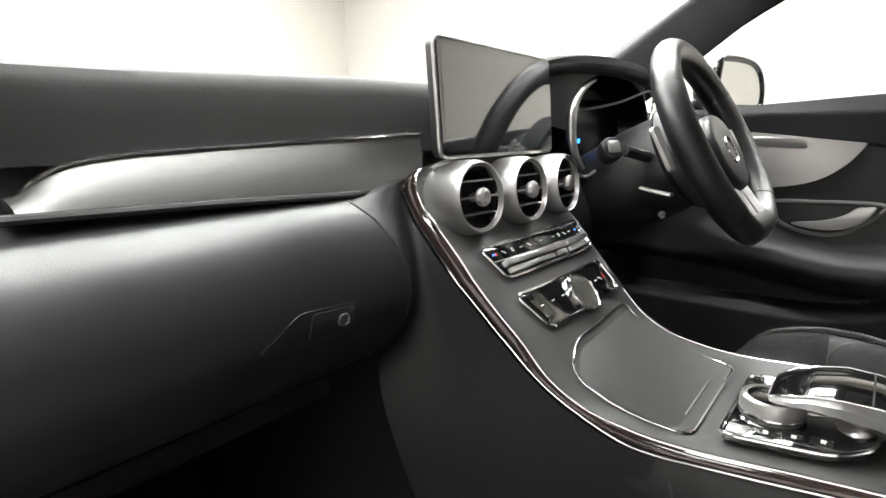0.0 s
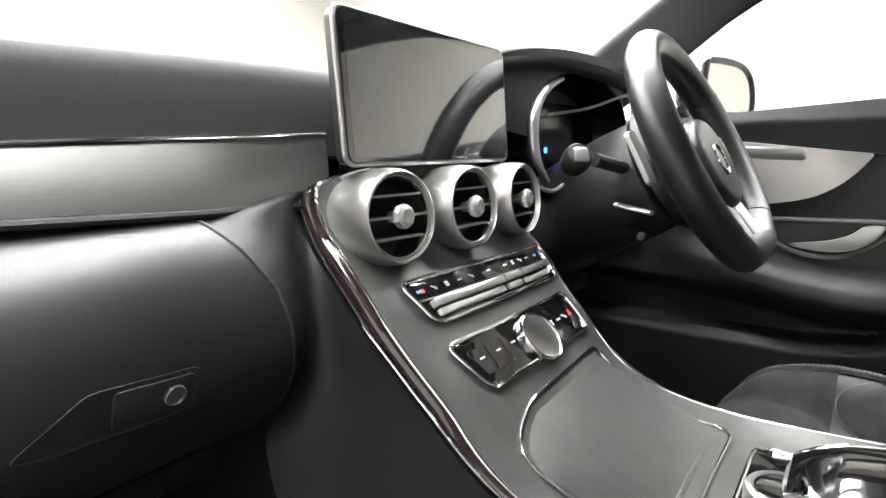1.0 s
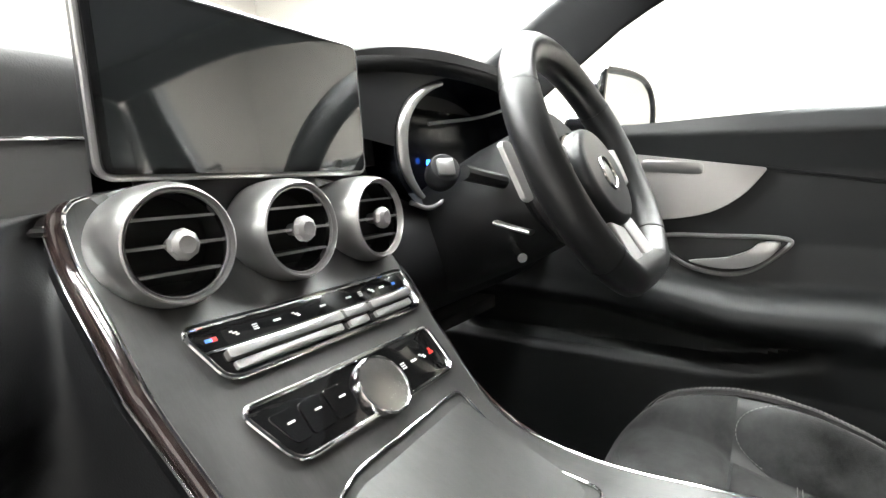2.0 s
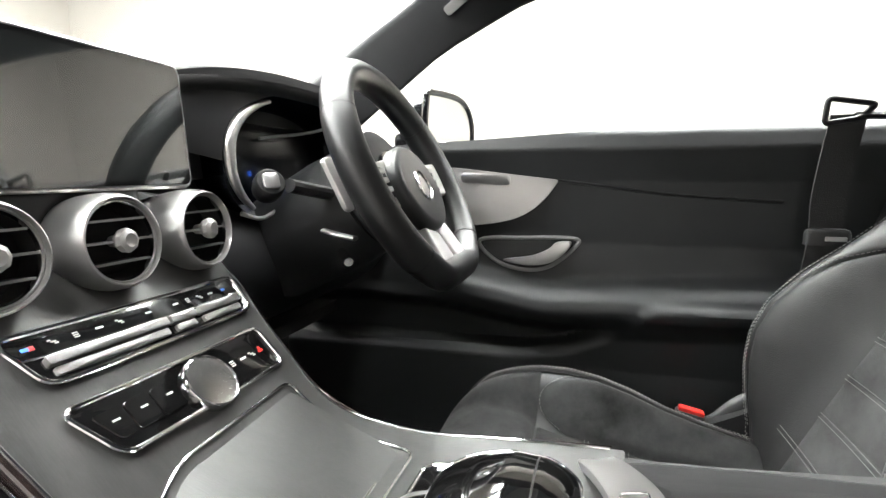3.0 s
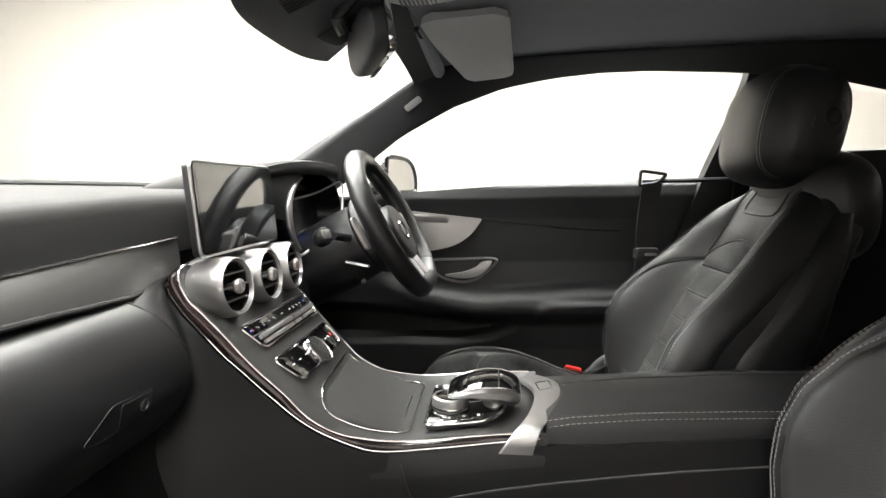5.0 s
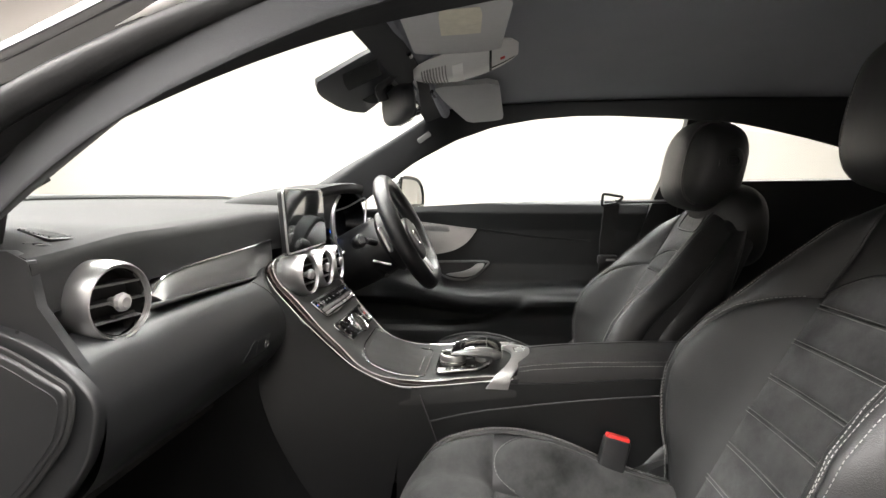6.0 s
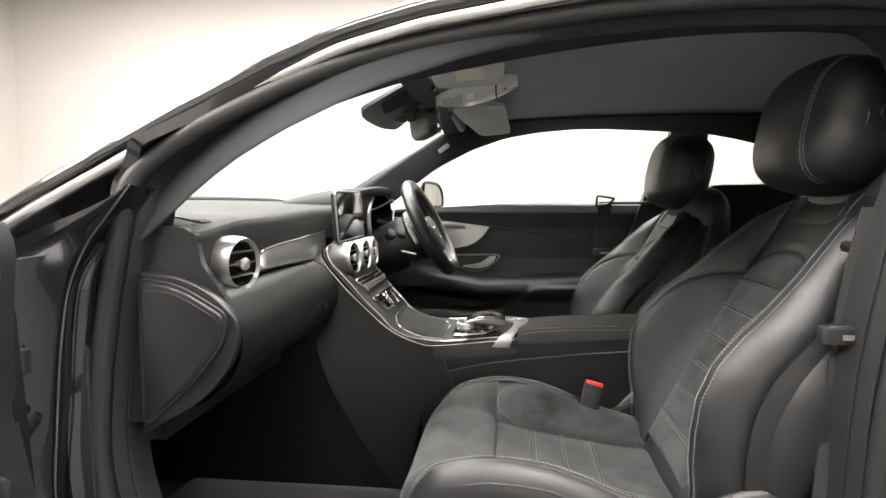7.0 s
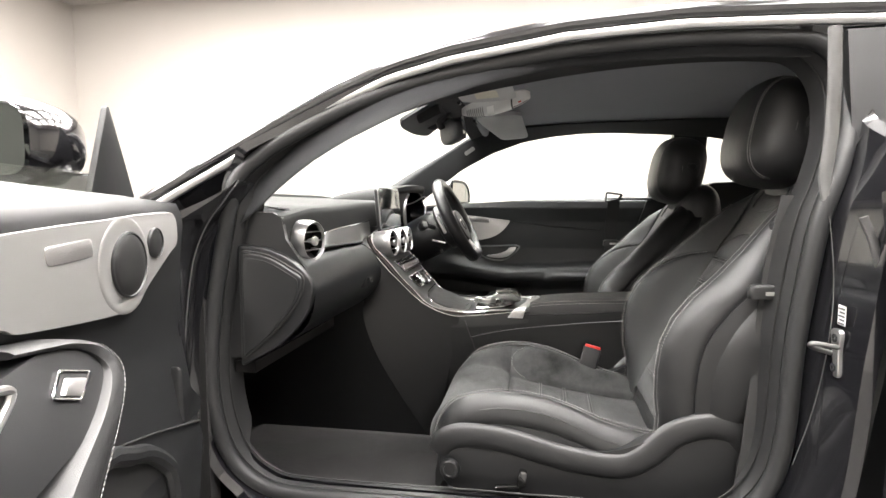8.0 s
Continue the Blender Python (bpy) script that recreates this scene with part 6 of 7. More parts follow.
# the driver's seat stands further forward, its backrest lower
for child in drv.children:
    high = sum(w.co.z for w in child.data.vertices) / len(child.data.vertices)
    if child.name.startswith("head_rest"):
        child.location += Vector((0, 0.030, -0.040))
    elif child.name.startswith("backrest") or high > 0.62:
        child.location += Vector((0, 0.050, -0.044))
    else:
        child.location += Vector((0, 0.070, -0.012))
hook = tube(curve_through([(-0.212, -0.338, 0.962), (-0.238, -0.346, 0.958), (-0.246, -0.354, 0.942), (-0.236, -0.360, 0.926), (-0.212, -0.362, 0.922)], 5), 0.009, 12)
part("belt_hook", moved(hook, pose(-0.385, 0, 0)), M_PLASTIC, pas, "black belt hook on the shoulder")

# belts and buckles
def buckle(at, lean):
    b = thing("belt_buckle", at, "black belt buckle with a red release button", "buckle", "belt buckles")
    T = Matrix.Translation(at) @ lean @ Matrix.Scale(0.8, 4)
    part("body", moved(prism(rounded([(-0.014, -0.03, -0.11), (0.014, -0.03, -0.11), (0.014, 0.03, -0.11), (-0.014, 0.03, -0.11)], 0.006, 3), (0, 0, 0.105), 0.004), T), M_PLASTIC, b, "black buckle body")
    part("release_button", moved(box(-0.011, 0.011, -0.026, 0.026, -0.006, 0.003, 0.003), T), M_RED, b, "red release button")
    return b


buckle((-0.188, -0.048, 0.600), pose(0, 0, 0, 0, 8, 0) @ pose(0, 0, 0, 14, 0, 0))
buckle((0.60, -0.005, 0.53), pose(0, 0, 0, 12, 0, 0))


def belt(pts, side):
    b = thing("seat_belt", (side * 0.655, -0.33, 0.5), "black woven seat belt beside the door pillar", "seat belt", "seat belts")
    line = curve_through(pts, 8)
    rows = [[p + v(0.003 * side, 0.024, 0), p + v(0.003 * side, -0.024, 0), p + v(-0.001 * side, -0.024, 0), p + v(-0.001 * side, 0.024, 0)] for p in line]
    part("webbing", grid(rows, wrap=True, caps=True), M_BELT, b, "black woven webbing")
    return b


belt([v(-0.640, -0.355, 1.02), v(-0.640, -0.33, 0.86), v(-0.650, -0.31, 0.60), v(-0.655, -0.29, 0.40)], -1)
belt([v(0.600, -0.195, 1.022), v(0.632, -0.19, 0.90), v(0.640, -0.19, 0.80), v(0.655, -0.16, 0.55), v(0.66, -0.15, 0.40)], 1)


def belt_tongue(at, side):
    b = thing("belt_tongue", at, "black belt tongue with a chrome plate on the webbing", "belt tongue", "belt tongues")
    x, y, z = at
    part("head", box(x - 0.010, x + 0.010, y - 0.034, y + 0.030, z - 0.013, z + 0.013, 0.008), M_PLASTIC, b, "black plastic head")
    part("plate", box(x + side * 0.010 - 0.002, x + side * 0.010 + 0.002, y - 0.026, y + 0.004, z - 0.006, z + 0.001, 0.001), M_SILVER, b, "chrome plate")
    return b


belt_tongue((-0.652, -0.31, 0.842), -1)
belt_tongue((0.624, -0.188, 0.834), -1)
feeder = thing("belt_feeder", (0.62, -0.28, 1.03), "black belt feeder arm with an open loop", "belt feeder")
part("arm", tube([v(0.598, -0.205, 1.020), v(0.615, -0.30, 1.020), v(0.63, -0.42, 1.022)], 0.012, 8, flat=0.5), M_PLASTIC, feeder, "black arm")
part("loop", tube(rounded([(0.592, -0.205, 1.015), (0.590, -0.160, 1.008), (0.590, -0.163, 1.046), (0.596, -0.228, 1.036)], 0.008, 4), 0.0045, 8, closed=True, up=(1, 0, 0)), M_PLASTIC, feeder, "open black loop")

# ---- far door ----
fd = thing("driver_door", (0.72, 0.2, 0.4), "closed black door with a silver trim plate", "car door", "car doors")


def door_x(z):
    return along([(0.35, 0.70), (0.55, 0.715), (0.66, 0.705), (0.70, 0.715), (0.80, 0.722), (0.92, 0.708), (0.98, 0.69), (1.01, 0.70), (1.03, 0.725)], z)


def belt_z(y):
    return along([(-0.5, 1.030), (-0.1, 1.023), (0.17, 1.015), (0.43, 1.0), (0.9, 0.975)], y)


def far_panel(a, b):
    y = lerp(-0.42, 0.85, b)
    z = lerp(0.33, belt_z(y), a)
    zc = along([(-0.42, 0.712), (-0.12, 0.706), (0.10, 0.694), (0.26, 0.688), (0.38, 0.706), (0.50, 0.722), (0.85, 0.73)], y)
    ledge = 0.040 * smoothstep(0.62, 0.35, y) * (smoothstep(zc - 0.085, zc - 0.012, z) - smoothstep(zc - 0.004, zc + 0.045, z))
    ze = along([(0.06, 0.70), (0.10, 0.655), (0.15, 0.622), (0.22, 0.590), (0.32, 0.575), (0.85, 0.572)], y)
    pocket = 0.034 * smoothstep(ze, ze + 0.014, z) * smoothstep(zc - 0.045, zc - 0.08, z) * smoothstep(0.07, 0.12, y)
    return (door_x(z) - ledge + pocket - 0.012 * smoothstep(ze, ze - 0.02, z), y, z)


part("panel", sheet(far_panel, 130, 90, 0.05, (-1, 0, 0)), M_DOOR, fd, "black padded door panel")
tp = rounded([(0.700, 0.60, 0.955), (0.700, 0.44, 0.947), (0.700, 0.236, 0.923), (0.700, 0.265, 0.880), (0.700, 0.31, 0.848), (0.700, 0.38, 0.832), (0.700, 0.60, 0.828)], [0.01, 0.02, 0.008, 0.04, 0.05, 0.05, 0.01], 5)
plate = part("trim_plate", prism(tp, (-0.006, 0, 0), 0.002), M_BRUSHED, fd, "pointed brushed silver trim plate")
under(mesh_object("badge", *prism(rounded([(0.694, 0.43, 0.938), (0.694, 0.33, 0.932), (0.694, 0.33, 0.912), (0.694, 0.43, 0.917)], 0.009, 4), (-0.0025, 0, 0), 0.001), M_SILVER), plate, "rounded silver badge")
hl = curve_through([(0.714, 0.395, 0.800), (0.716, 0.30, 0.807), (0.714, 0.205, 0.808), (0.712, 0.205, 0.790), (0.712, 0.25, 0.752), (0.712, 0.30, 0.742), (0.712, 0.36, 0.758)], 6, closed=True)
part("handle_frame", tube(hl, 0.004, 8, closed=True, up=(1, 0, 0)), M_GREYTRIM, fd, "dark satin frame of the door pull recess")
# Near-black plate on the panel, its colour standing for the shade of a hollow.
part("recess_shade", prism([p + v(0.002, 0, 0) for p in hl], (0.004, 0, 0)), M_VOID, fd, "flat dark plate for the shade in the handle recess")
blade = curve_through([(0.709, 0.211, 0.802), (0.709, 0.238, 0.801), (0.709, 0.256, 0.786), (0.709, 0.29, 0.772), (0.709, 0.345, 0.762), (0.709, 0.30, 0.753), (0.709, 0.255, 0.758), (0.709, 0.224, 0.778)], 5, closed=True)
part("handle", prism(blade, (-0.010, 0, 0), 0.005, 4), M_SPOKE, fd, "satin silver door handle blade")
part("crease", tube(curve_through([(0.706, 0.24, 0.922), (0.712, 0.02, 0.895), (0.712, -0.15, 0.885)], 6), 0.003, 8), M_PAD, fd)
dw = part("window", sheet(lambda a, b: (lerp(0.705, 0.615, a), lerp(0.66 - 0.25 * a, -0.43, b), lerp(1.0, 1.29, a)), 6, 10, 0.004), M_GLASS, fd, "clear side window")
dw.visible_shadow = False
fm = thing("door_mirror", (0.75, 0.53, 0.985), "gloss black door mirror", "mirror", "door mirrors")
part("housing", moved(blob((0, 0, 0), (0.092, 0.036, 0.057), 2.9), pose(0.790, 0.512, 1.047, 0, 0, -21)), M_PAINT, fm, "gloss black mirror housing")
MIR = [(-0.080, -0.046), (0.0, -0.048), (0.066, -0.047), (0.080, -0.036), (0.079, -0.004), (0.066, 0.026), (0.040, 0.045), (0.0, 0.052), (-0.060, 0.053), (-0.080, 0.044)]
PM = pose(0.776, 0.478, 1.047, 0, 0, -21)
part("glass", moved(prism(curve_through([(x * 0.94, 0, z * 0.92) for x, z in MIR], 5, closed=True), (0, -0.004, 0)), PM), M_MIRROR, fm, "mirror glass")
part("glass_rim", moved(tube(curve_through([(x, -0.002, z) for x, z in MIR], 5, closed=True), 0.0075, 10, closed=True, up=(0, 1, 0)), PM), M_PAINT, fm, "black rim round the mirror glass")
part("foot", box(0.70, 0.76, 0.50, 0.58, 0.98, 1.02, 0.012), M_PAINT, fm, "gloss black mirror foot")


# ---- open door ----
DD, DN, D0 = Vector((-0.9707, -0.2402, 0)), Vector((0.2402, -0.9707, 0)), Vector((-0.96, 0.672, 0))
od = thing("passenger_door", (-1.2, 0.62, 0.4), "open black door with a silver speaker plate", "car door", "car doors")


def dp(a, z, h=0.0):
    """A point of the open door: a along it from its hinge end, z up, h out of its inner face."""
    return D0 + DD * a + DN * h + Vector((0, 0, z))


def door_h(z):
    return along([(0.33, 0.0), (0.50, 0.012), (0.62, 0.022), (0.68, 0.010), (0.80, -0.008), (0.92, -0.002), (0.975, 0.004), (1.0, 0.0), (1.03, -0.03)], z)


def open_belt(a):
    return along([(-0.02, 1.004), (0.13, 1.016), (0.28, 1.025), (0.40, 1.033), (1.1, 1.05)], a)


part("panel", sheet(lambda s, t: dp(lerp(-0.005, 1.10, s), lerp(0.33, open_belt(lerp(-0.005, 1.1, s)), t), door_h(lerp(0.33, open_belt(lerp(-0.005, 1.1, s)), t))), 40, 40, 0.02, DN), M_PAD, od, "black padded door panel")
part("shell", join(*[sheet(lambda s, t: dp(lerp(-0.03, 1.12, s), lerp(0.32, 0.99, t), -0.03 - 0.10 * math.sin(t * 2.6)), 16, 14, 0.006, -DN)]), M_PAINT, od, "gloss black outer door skin")
part("edge", prism([dp(-0.02, z, h) for z, h in ((0.33, -0.01), (0.45, 0.0), (0.60, 0.0), (0.9, -0.01), (0.98, -0.02), (0.98, -0.10), (0.6, -0.13), (0.33, -0.06))], DD * 0.02), M_PAINT, od, "gloss black door edge")
bulge = rounded([dp(0.05, 0.76, 0.0), dp(0.012, 0.71, 0.0), dp(-0.033, 0.674, 0.0), dp(-0.018, 0.652, 0.0), dp(0.05, 0.655, 0.0)], 0.012, 4)
part("hinge_cover", prism(bulge, DN * 0.014, 0.010, 4), M_PAD, od, "black rounded cover at the hinge end")
TP = [(0.030, 0.965), (0.036, 0.985), (0.06, 0.993), (0.15, 0.991), (0.226, 0.987), (0.345, 0.982), (0.60, 0.965), (0.66, 0.95), (0.60, 0.91), (0.45, 0.902), (0.398, 0.896), (0.380, 0.888), (0.329, 0.881), (0.237, 0.872), (0.185, 0.870), (0.155, 0.877), (0.124, 0.896), (0.066, 0.928), (0.034, 0.944)]
tpl = [dp(p.x, p.y, 0.004) for p in curve_through([(a, z, 0) for a, z in TP], 4, closed=True)]
pl = part("trim_plate", prism(tpl, DN * 0.006, 0.0025), M_BRUSHED_DIM, od, "satin silver speaker plate")
to_face = DN.to_track_quat("Z", "Y").to_matrix().to_4x4()


def speaker(a, z, r):
    T = Matrix.Translation(dp(a, z, 0.010)) @ to_face
    sp = part("speaker", lathe([(r * 1.06, -0.004), (r * 1.05, 0.003), (r, 0.004), (r * 0.97, 0.002)], T, 48, False), M_PLASTIC, od, "thin black speaker ring")
    rows = [(r * 0.985 * math.sin(t), 0.001 + 0.006 * math.cos(t) * (r / 0.04)) for t in [math.pi / 2 * (1 - k / 8) for k in range(9)]]
    under(mesh_object("grille", *lathe(rows, T, 40, False), M_GRILLE), sp, "domed black speaker grille")


part("speaker_dish", lathe([(0.062, -0.0004), (0.060, 0.0006), (0.056, 0.0010), (0.050, 0.0004), (0.042, 0.0003)], Matrix.Translation(dp(0.185, 0.9285, 0.0102)) @ to_face, 56, False), M_BRUSHED_DIM, od, "shallow dished ring round the speaker")
speaker(0.1775, 0.9285, 0.0400)
speaker(0.1065, 0.951, 0.0205)
bdg = rounded([dp(0.336, 0.9635, 0.0101), dp(0.257, 0.9675, 0.0101), dp(0.254, 0.947, 0.0101), dp(0.333, 0.9445, 0.0101)], 0.006, 4)
under(mesh_object("badge", *prism(bdg, DN * 0.0012, 0.0005), M_BRUSHED), pl, "plain rounded silver badge")
for z in (0.50, 0.72):
    part("hinge", tube([dp(0.0, z, -0.05), v(-0.87, 0.775, z), v(-0.80, 0.82, z)], 0.011, 10), M_PAINT, od, "black door hinge")
# pull handle with stitched rim, switch
BAND_O = curve_through([(0.42, 0.884, 0), (0.368, 0.878, 0), (0.341, 0.874, 0), (0.302, 0.860, 0), (0.283, 0.835, 0), (0.296, 0.808, 0), (0.335, 0.779, 0), (0.388, 0.745, 0), (0.46, 0.700, 0), (0.52, 0.665, 0)], 6)
BAND_I = curve_through([(0.42, 0.876, 0), (0.372, 0.870, 0), (0.350, 0.866, 0), (0.328, 0.857, 0), (0.315, 0.841, 0), (0.323, 0.826, 0), (0.361, 0.802, 0), (0.432, 0.772, 0), (0.51, 0.735, 0), (0.57, 0.705, 0)], 6)
rows = []
for o, i in zip(BAND_O, BAND_I):
    w = i - o
    up = (0.84 - (o.y + i.y) / 2) * 0.45
    rows.append([dp(*(o + w * f).xy, h + up * (h > 0)) for f, h in ((0.02, 0.0), (0.0, 0.030), (0.05, 0.042), (0.18, 0.050), (0.45, 0.0545), (0.75, 0.053), (0.95, 0.050), (1.0, 0.046), (1.0, 0.0))])
part("pull_handle", grid(rows, caps=True), M_LEATHER, od, "black leather door pull with stitching")
part("stitching", stitches([dp(*o.lerp(i, 0.17).xy, 0.0515 + (0.84 - (o.y + i.y) / 2) * 0.45) for o, i in list(zip(BAND_O, BAND_I))[18:]], 0.0042, 0.0022, up=DN), M_STITCH, od, "pale stitching", 0)
tilt = lambda a, z, h: dp(a, z, h + (0.84 - z) * 0.45)
pad_o = [tilt(p.x, p.y, 0.012) for p in BAND_I[4:40]] + [tilt(0.47, 0.775, 0.012), tilt(0.50, 0.800, 0.012), tilt(0.50, 0.855, 0.012)]
part("pull_pad", prism(pad_o, DN * 0.034, 0.002), M_PAD, od, "black switch pad beside the door pull")
sq = [tilt(0.399, 0.834, 0.0465), tilt(0.375, 0.852, 0.0465), tilt(0.338, 0.840, 0.0465), tilt(0.368, 0.822, 0.0465)]
swt = part("window_switch", prism(rounded(sq, 0.003, 3), DN * 0.001), M_VOID, od, "window switch in a chrome frame")
under(mesh_object("frame", *tube(rounded([p + DN * 0.0015 for p in sq], 0.003, 3), 0.0016, 8, closed=True, up=DN), M_CHROME), swt, "chrome frame")
mid = sum(sq, Vector()) / 4
under(mesh_object("rocker", *prism(rounded([mid.lerp(p, 0.66) + DN * 0.001 + v(0, 0, -0.002) for p in sq], 0.003, 3), DN * 0.005, 0.002), M_SILVER), swt, "silver rocker")
ringo = curve_through([dp(0.60, 0.885, 0.055), dp(0.50, 0.866, 0.052), dp(0.455, 0.862, 0.050), dp(0.447, 0.852, 0.050), dp(0.475, 0.825, 0.050), dp(0.52, 0.79, 0.050), dp(0.60, 0.76, 0.050)], 5, closed=True)
part("handle_frame", tube(ringo, 0.004, 8, closed=True, up=DN), M_SILVER, od, "satin frame of the handle recess")
# No hollow here: the dark plate paints the shade inside the frame.
part("recess_shade", prism([p - DN * 0.002 for p in ringo], DN * -0.003), M_VOID, od, "flat dark plate for the shade in the handle recess")
pk = curve_through([dp(0.42, 0.45, 0.024), dp(0.32, 0.70, 0.024), dp(0.22, 0.695, 0.024), dp(0.15, 0.655, 0.024), dp(0.115, 0.60, 0.024), dp(0.11, 0.45, 0.024)], 6)
part("pocket_edge", tube(pk, 0.012, 10, up=DN), M_PLASTIC, od, "black pocket edge")
# Flat sheet coloured near-black for the shade inside the pocket.
part("pocket", prism([p - DN * 0.004 for p in pk], DN * -0.004), M_VOID, od, "flat dark plate for the shade in the door pocket")
part("panel_seam", tube([dp(0.0, 0.648, 0.020), dp(0.13, 0.685, 0.012), dp(0.265, 0.716, 0.004)], 0.002, 8, up=DN), M_VOID, od, "dark seam across the panel")
# mirror triangle and mirror
tri = rounded([dp(0.086, 1.012, -0.03), dp(0.194, 1.018, -0.03), dp(0.148, 1.130, -0.03), dp(0.142, 1.134, -0.03)], [0.004, 0.004, 0.012, 0.006], 3)
part("mirror_triangle", prism(tri, DN * 0.007, 0.003), M_PLASTIC, od, "black triangular mirror cover")
om = thing("door_mirror", dp(0.2, 1.0, -0.12), "gloss black door mirror on the open door", "mirror", "door mirrors")
MQ = Matrix(((DD.x, -DN.x, 0, 0), (DD.y, -DN.y, 0, 0), (0, 0, 1, 0), (0, 0, 0, 1)))
part("housing", moved(blob((0.135, 0.178, 1.083), (0.066, 0.110, 0.062), 2.6), Matrix.Translation(D0) @ MQ), M_PAINT, om, "gloss black mirror housing")
part("mirror_arm", moved(box(0.09, 0.16, 0.03, 0.13, 0.985, 1.045, 0.012), Matrix.Translation(D0) @ MQ), M_PAINT, om, "gloss black mirror arm")
# The dark reflection is in the glass colour.
part("glass", moved(prism(rounded([(0.196, 0.090, 1.040), (0.188, 0.268, 1.044), (0.188, 0.268, 1.122), (0.196, 0.090, 1.126)], 0.025, 4), (0.008, 0, 0)), Matrix.Translation(D0) @ MQ), M_DARKREFLECTION, om, "mirror glass with its dark reflection put into the colour")
ow = part("window", sheet(lambda s, t: dp(lerp(0.2, 1.05, s), lerp(1.0, 1.045, t), -0.02), 6, 4, 0.004), M_GLASS, od, "lowered window edge")
ow.visible_shadow = False

# door latch loop and sticker on the jamb
st = thing("door_striker", (-0.76, -0.395, 0.75), "steel door latch loop on the jamb", "door striker")
T = pose(-0.771, -0.378, 0.763, -90, 0, 0) @ Matrix.Scale(0.88, 4)
part("plate", moved(prism(rounded([(-0.018, -0.045, 0), (0.018, -0.045, 0), (0.022, 0.0, 0), (0.018, 0.045, 0), (-0.018, 0.045, 0), (-0.012, 0, 0)], 0.012, 4), (0, 0, 0.008), 0.003), T), M_SILVER, st, "steel plate")
part("loop", tube(curve_through([(-0.780, -0.374, 0.774), (-0.774, -0.346, 0.777), (-0.768, -0.337, 0.775), (-0.762, -0.344, 0.768), (-0.764, -0.374, 0.760)], 5), 0.0042, 10), M_DARKTRIM, st, "steel loop")
for z in (-0.028, 0.028):
    part("bolt", lathe([(0.008, 0.006), (0.008, 0.010), (0.004, 0.010), (0.003, 0.007), (0, 0.007)], T @ Matrix.Translation((0.0, z, 0)), 16, False), M_PLASTIC, st)
tag = thing("sticker", (-0.77, -0.39, 0.83), "small white printed sticker on the jamb", "sticker")
part("paper", moved(box(-0.011, 0.011, -0.016, 0.016, 0, 0.001), pose(-0.776, -0.377, 0.826, -90, 0, 0)), M_WHITE, tag, "white paper", 0)
for k in range(5):
    part("print_bar", moved(box(-0.009, 0.009 - 0.003 * (k % 2), -0.012 + k * 0.006, -0.009 + k * 0.006, 0.001, 0.0014), pose(-0.776, -0.377, 0.826, -90, 0, 0)), M_PLASTIC, tag, "", 0)

# ---- overhead ----
oc = thing("overhead_console", (-0.03, 0.25, 1.30), "grey overhead lamp and switch console", "overhead console")


def oc_pt(u, w):
    y = lerp(0.355, 0.140, w)
    half = along([(0, 0.018), (0.06, 0.042), (0.16, 0.062), (0.4, 0.079), (0.65, 0.084), (0.85, 0.074), (0.95, 0.054), (1, 0.022)], w)
    z = lerp(1.300, 1.334, w)
    bulge = 0.036 * (1 - abs(u) ** 3) * math.sin(math.pi * lerp(0.10, 0.92, w)) ** 0.6
    return (lerp(0.0, -0.06, w) + u * half, y, z - bulge)


part("shell", sheet(lambda a, b: oc_pt(lerp(-1, 1, a), b), 24, 36, 0.02, (0, 0, -1)), M_OVER, oc, "grey lamp console shell")
part("lamp_lens", sheet(lambda a, b: Vector(oc_pt(lerp(-0.75, 0.75, a), lerp(0.40, 0.50, b))) + v(0, 0, -0.0015), 10, 3, 0.003, (0, 0, -1)), M_LENS, oc, "clear lamp lens")
part("switch_gap", sheet(lambda a, b: Vector(oc_pt(lerp(-0.9, 0.9, a), lerp(0.74, 0.76, b))) + v(0, 0, -0.001), 10, 2, 0.003, (0, 0, -1)), M_VOID, oc, "dark gap between switches")
part("switch_gap", sheet(lambda a, b: Vector(oc_pt(lerp(-0.06, 0.02, a), lerp(0.76, 0.97, b))) + v(0, 0, -0.001), 3, 6, 0.003, (0, 0, -1)), M_VOID, oc, "dark gap between switches")
part("red_button", sheet(lambda a, b: Vector(oc_pt(lerp(-0.50, -0.40, a), lerp(0.84, 0.88, b))) + v(0, 0, -0.002), 3, 3, 0.003, (0, 0, -1)), M_RED, oc, "small red button")
for k in range(9):
    part("rib", sheet(lambda a, b: Vector(oc_pt(lerp(-0.8, 0.8, a), 0.09 + 0.03 * k + 0.010 * b)) + v(0, 0, -0.002), 8, 2, 0.003, (0, 0, -1)), M_GREYTRIM, oc)


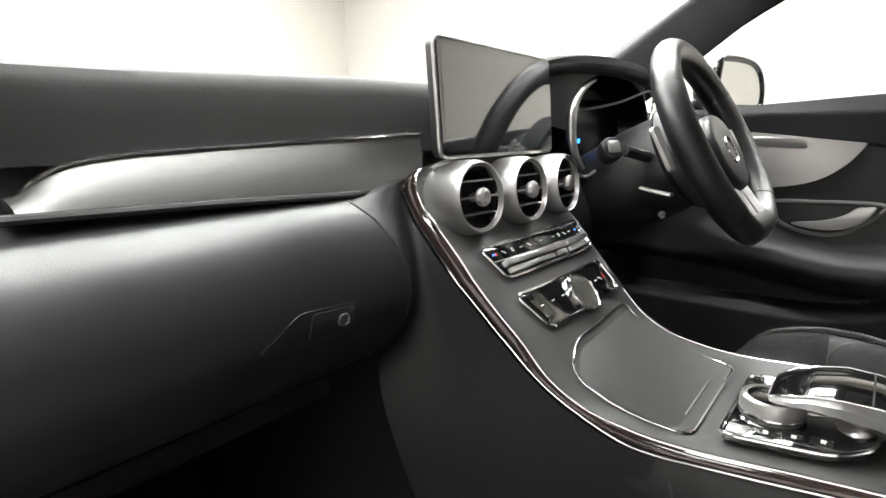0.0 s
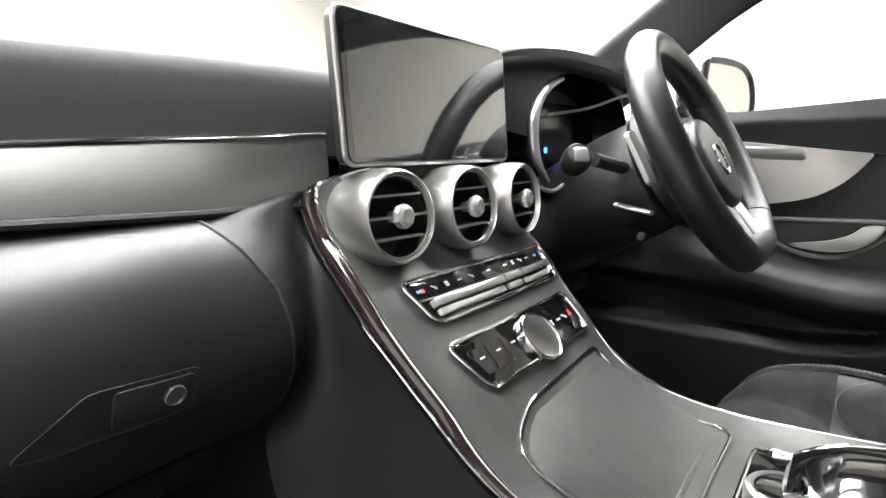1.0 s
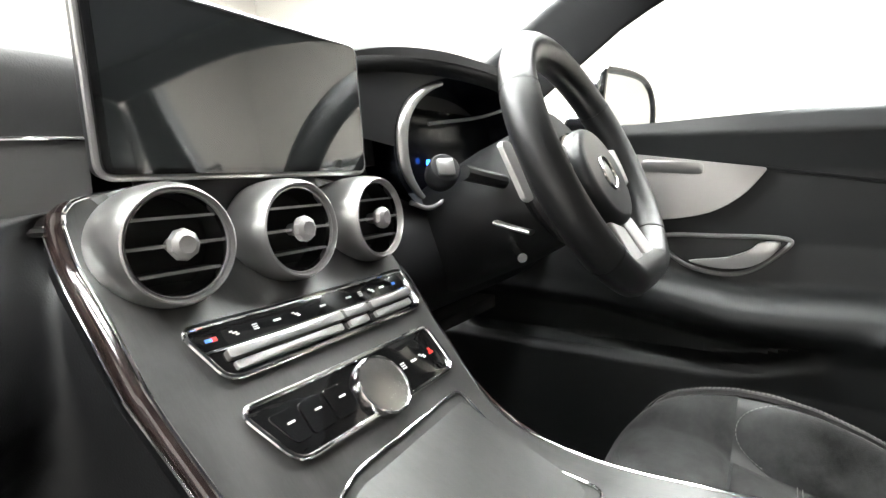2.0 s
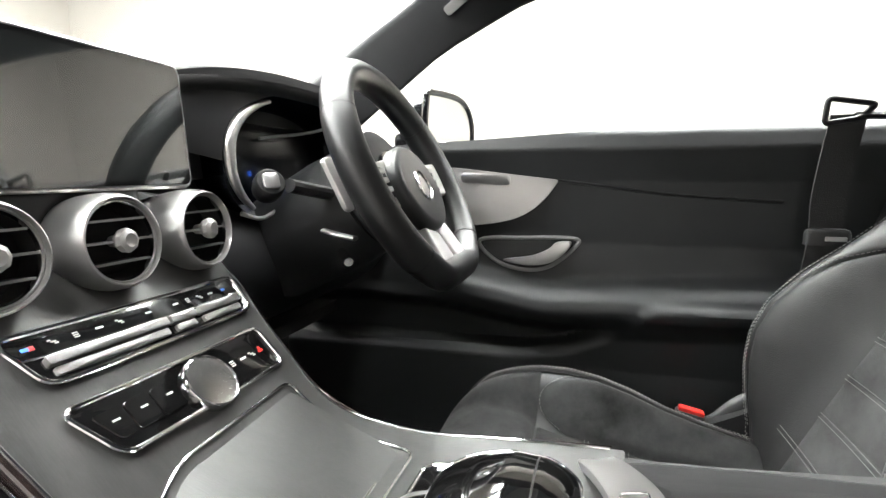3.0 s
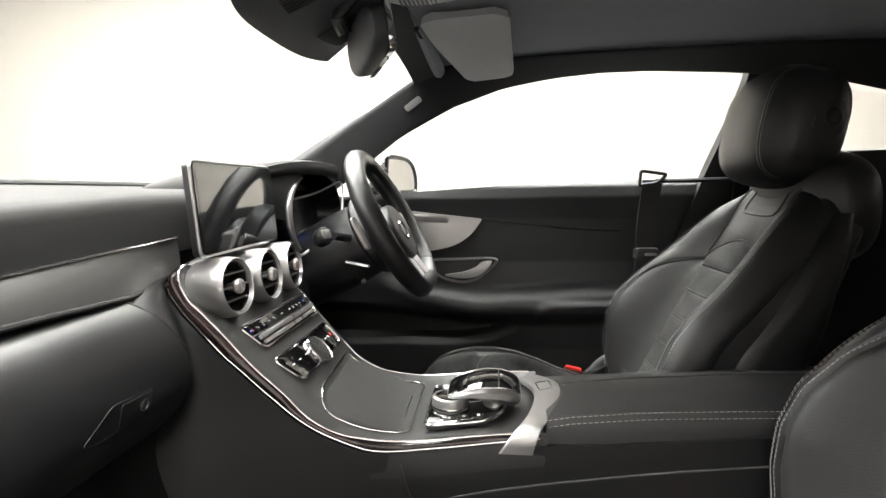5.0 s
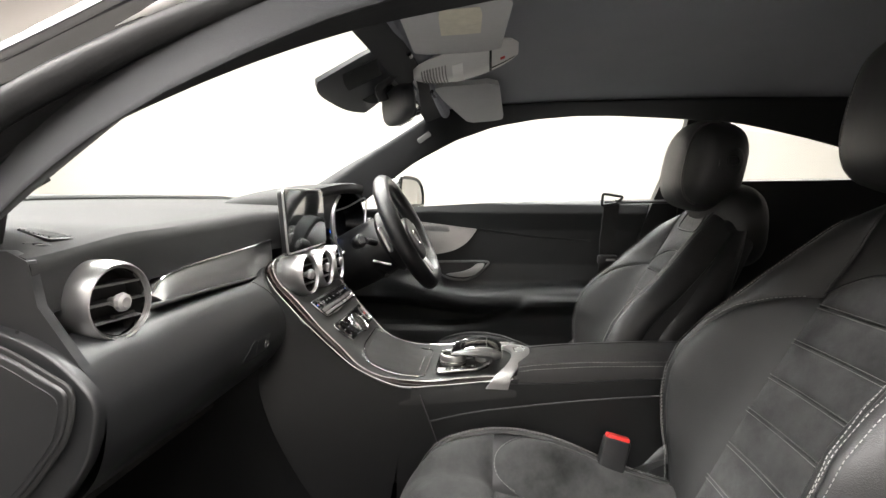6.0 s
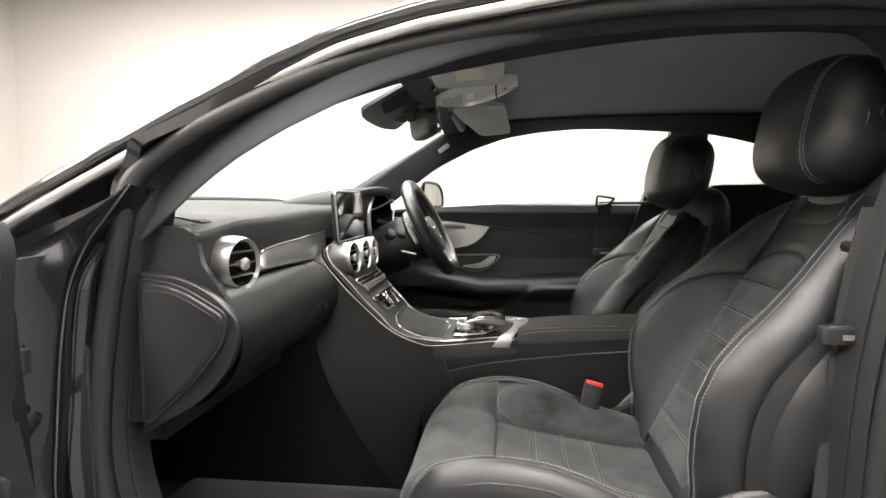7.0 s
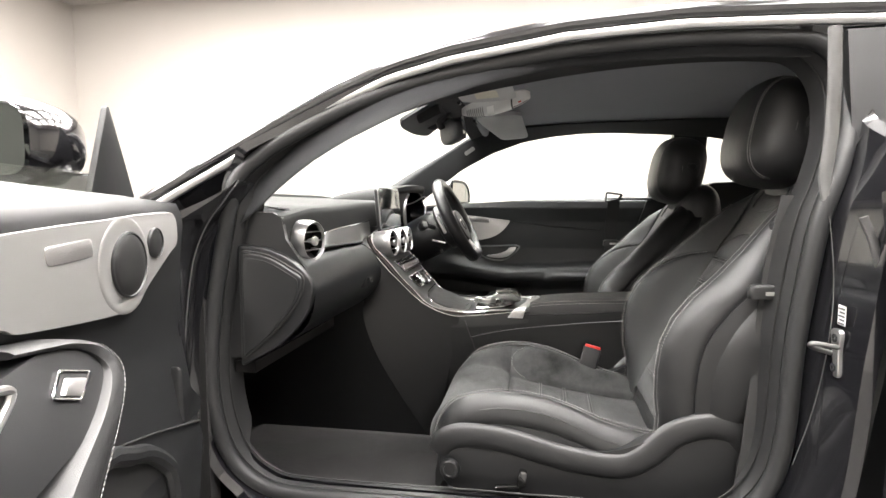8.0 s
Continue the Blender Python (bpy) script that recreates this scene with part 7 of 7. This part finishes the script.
def visor(side):
    s = thing("sun_visor", (side * 0.38, 0.25, 1.30), "grey folded sun visor under the headliner", "sun visor", "sun visors")
    def f(a, b):
        x = lerp(0.148, 0.555 if side < 0 else 0.48, a)
        front = along([(0.148, 0.333), (0.56, 0.296)] if side < 0 else [(0.148, 0.333), (0.25, 0.318), (0.48, 0.262)], x)
        back = along([(0.148, 0.176), (0.56, 0.166)] if side < 0 else [(0.148, 0.174), (0.42, 0.158), (0.48, 0.160)], x)
        e = max(0.0, (abs(2 * a - 1) - 0.86) / 0.14)
        y = lerp(front, back, 0.5 + (b - 0.5) * (1 - 0.34 * e * e))
        return Vector((side * x, y, 1.297 - 0.125 * (x - 0.148) + 0.006 * b - 0.009 * (1 - abs(2 * b - 1) ** 4) * (1 - abs(2 * a - 1) ** 6)))
    part("flap", sheet(f, 40, 14, 0.014, (0, 0, -1)), M_VISOR, s, "grey vinyl flap")
    part("hinge_clip", tube([f(0.06, 0.02) + v(0, 0.01, -0.004), f(0.16, 0.02) + v(0, 0.01, -0.004)], 0.005, 8), M_CHROME, s, "small chrome clip")
    if side < 0:
        part("label", sheet(lambda a, b: f(lerp(0.65, 0.97, a), lerp(0.36, 0.74, b)) + v(0, 0, -0.0025), 6, 6, 0.0008, (0, 0, -1)), M_PAPER, s, "pale paper label")
    return s


visor(-1)
visor(1)
cb = thing("sensor_housing", (0, 0.45, 1.27), "black slotted sensor housing behind the windscreen", "sensor housing")


def cb_pt(u, w):
    y = lerp(0.535, 0.345, w)
    half = along([(0, 0.185), (0.5, 0.165), (1.0, 0.13)], w)
    z = along(EDGE_W, y) + 0.052 - 0.020 * w
    return Vector((u * half, y - 0.03 * abs(u) ** 3 * (1 - w), z - 0.022 * (1 - abs(u) ** 4) * math.sin(math.pi * lerp(0.05, 0.8, w)) ** 0.6))


part("cover", sheet(lambda a, b: cb_pt(lerp(-1, 1, a), b), 26, 16, 0.008, (0, 0, -1)), M_COVER, cb, "black plastic cover")
for side in (-1, 1):
    for k in range(12):
        u = side * lerp(0.35, 0.85, k / 11)
        part("slot", sheet(lambda a, b: cb_pt(u + lerp(-0.012, 0.012, a), lerp(0.28, 0.64, b)) + v(0, 0, -0.0026), 2, 5, 0.003, (0, 0, -1)), M_VOID, cb)
rv = thing("rear_view_mirror", (0.02, 0.41, 1.25), "black rear-view mirror on a short stem", "mirror")
RT = pose(0.062, 0.390, 1.240, -8, 0, 22)
part("housing", moved(blob((0, 0.012, 0), (0.122, 0.022, 0.039), 3.0), RT), M_COVER, rv, "black mirror housing")
part("glass", moved(prism(rounded([(-0.112, 0, -0.036), (0.112, 0, -0.036), (0.112, 0, 0.036), (-0.112, 0, 0.036)], 0.02, 5), (0, -0.010, 0), 0.002), RT), M_MIRROR, rv, "mirror glass")
part("stem", tube(curve_through([(0.02, 0.425, 1.245), (0.01, 0.43, 1.27), (0, 0.40, 1.30)], 5), 0.012, 10), M_PLASTIC, rv, "black stem")

# ---- floor mats ----
def mat_(x0, x1):
    m = thing("floor_mat", ((x0 + x1) / 2, 0.6, 0.29), "black velour floor mat", "floor mat", "floor mats")
    o = rounded([(x0, 0.30, 0.287), (x1, 0.30, 0.287), (x1, 0.98, 0.287), (x0, 0.98, 0.287)], 0.06, 5)
    part("velour", prism(o, (0, 0, 0.010), 0.004), M_MAT, m, "black velour")
    part("binding", tube([p + v(0, 0, 0.007) for p in o], 0.004, 8, closed=True), M_PLASTIC, m, "stitched binding")
    part("tag", box(x0 + 0.03, x0 + 0.045, 0.49, 0.505, 0.297, 0.2985), M_WHITE, m, "small pale woven tag", 0)
    return m


mat_(-0.58, -0.17)
mat_(0.18, 0.60)
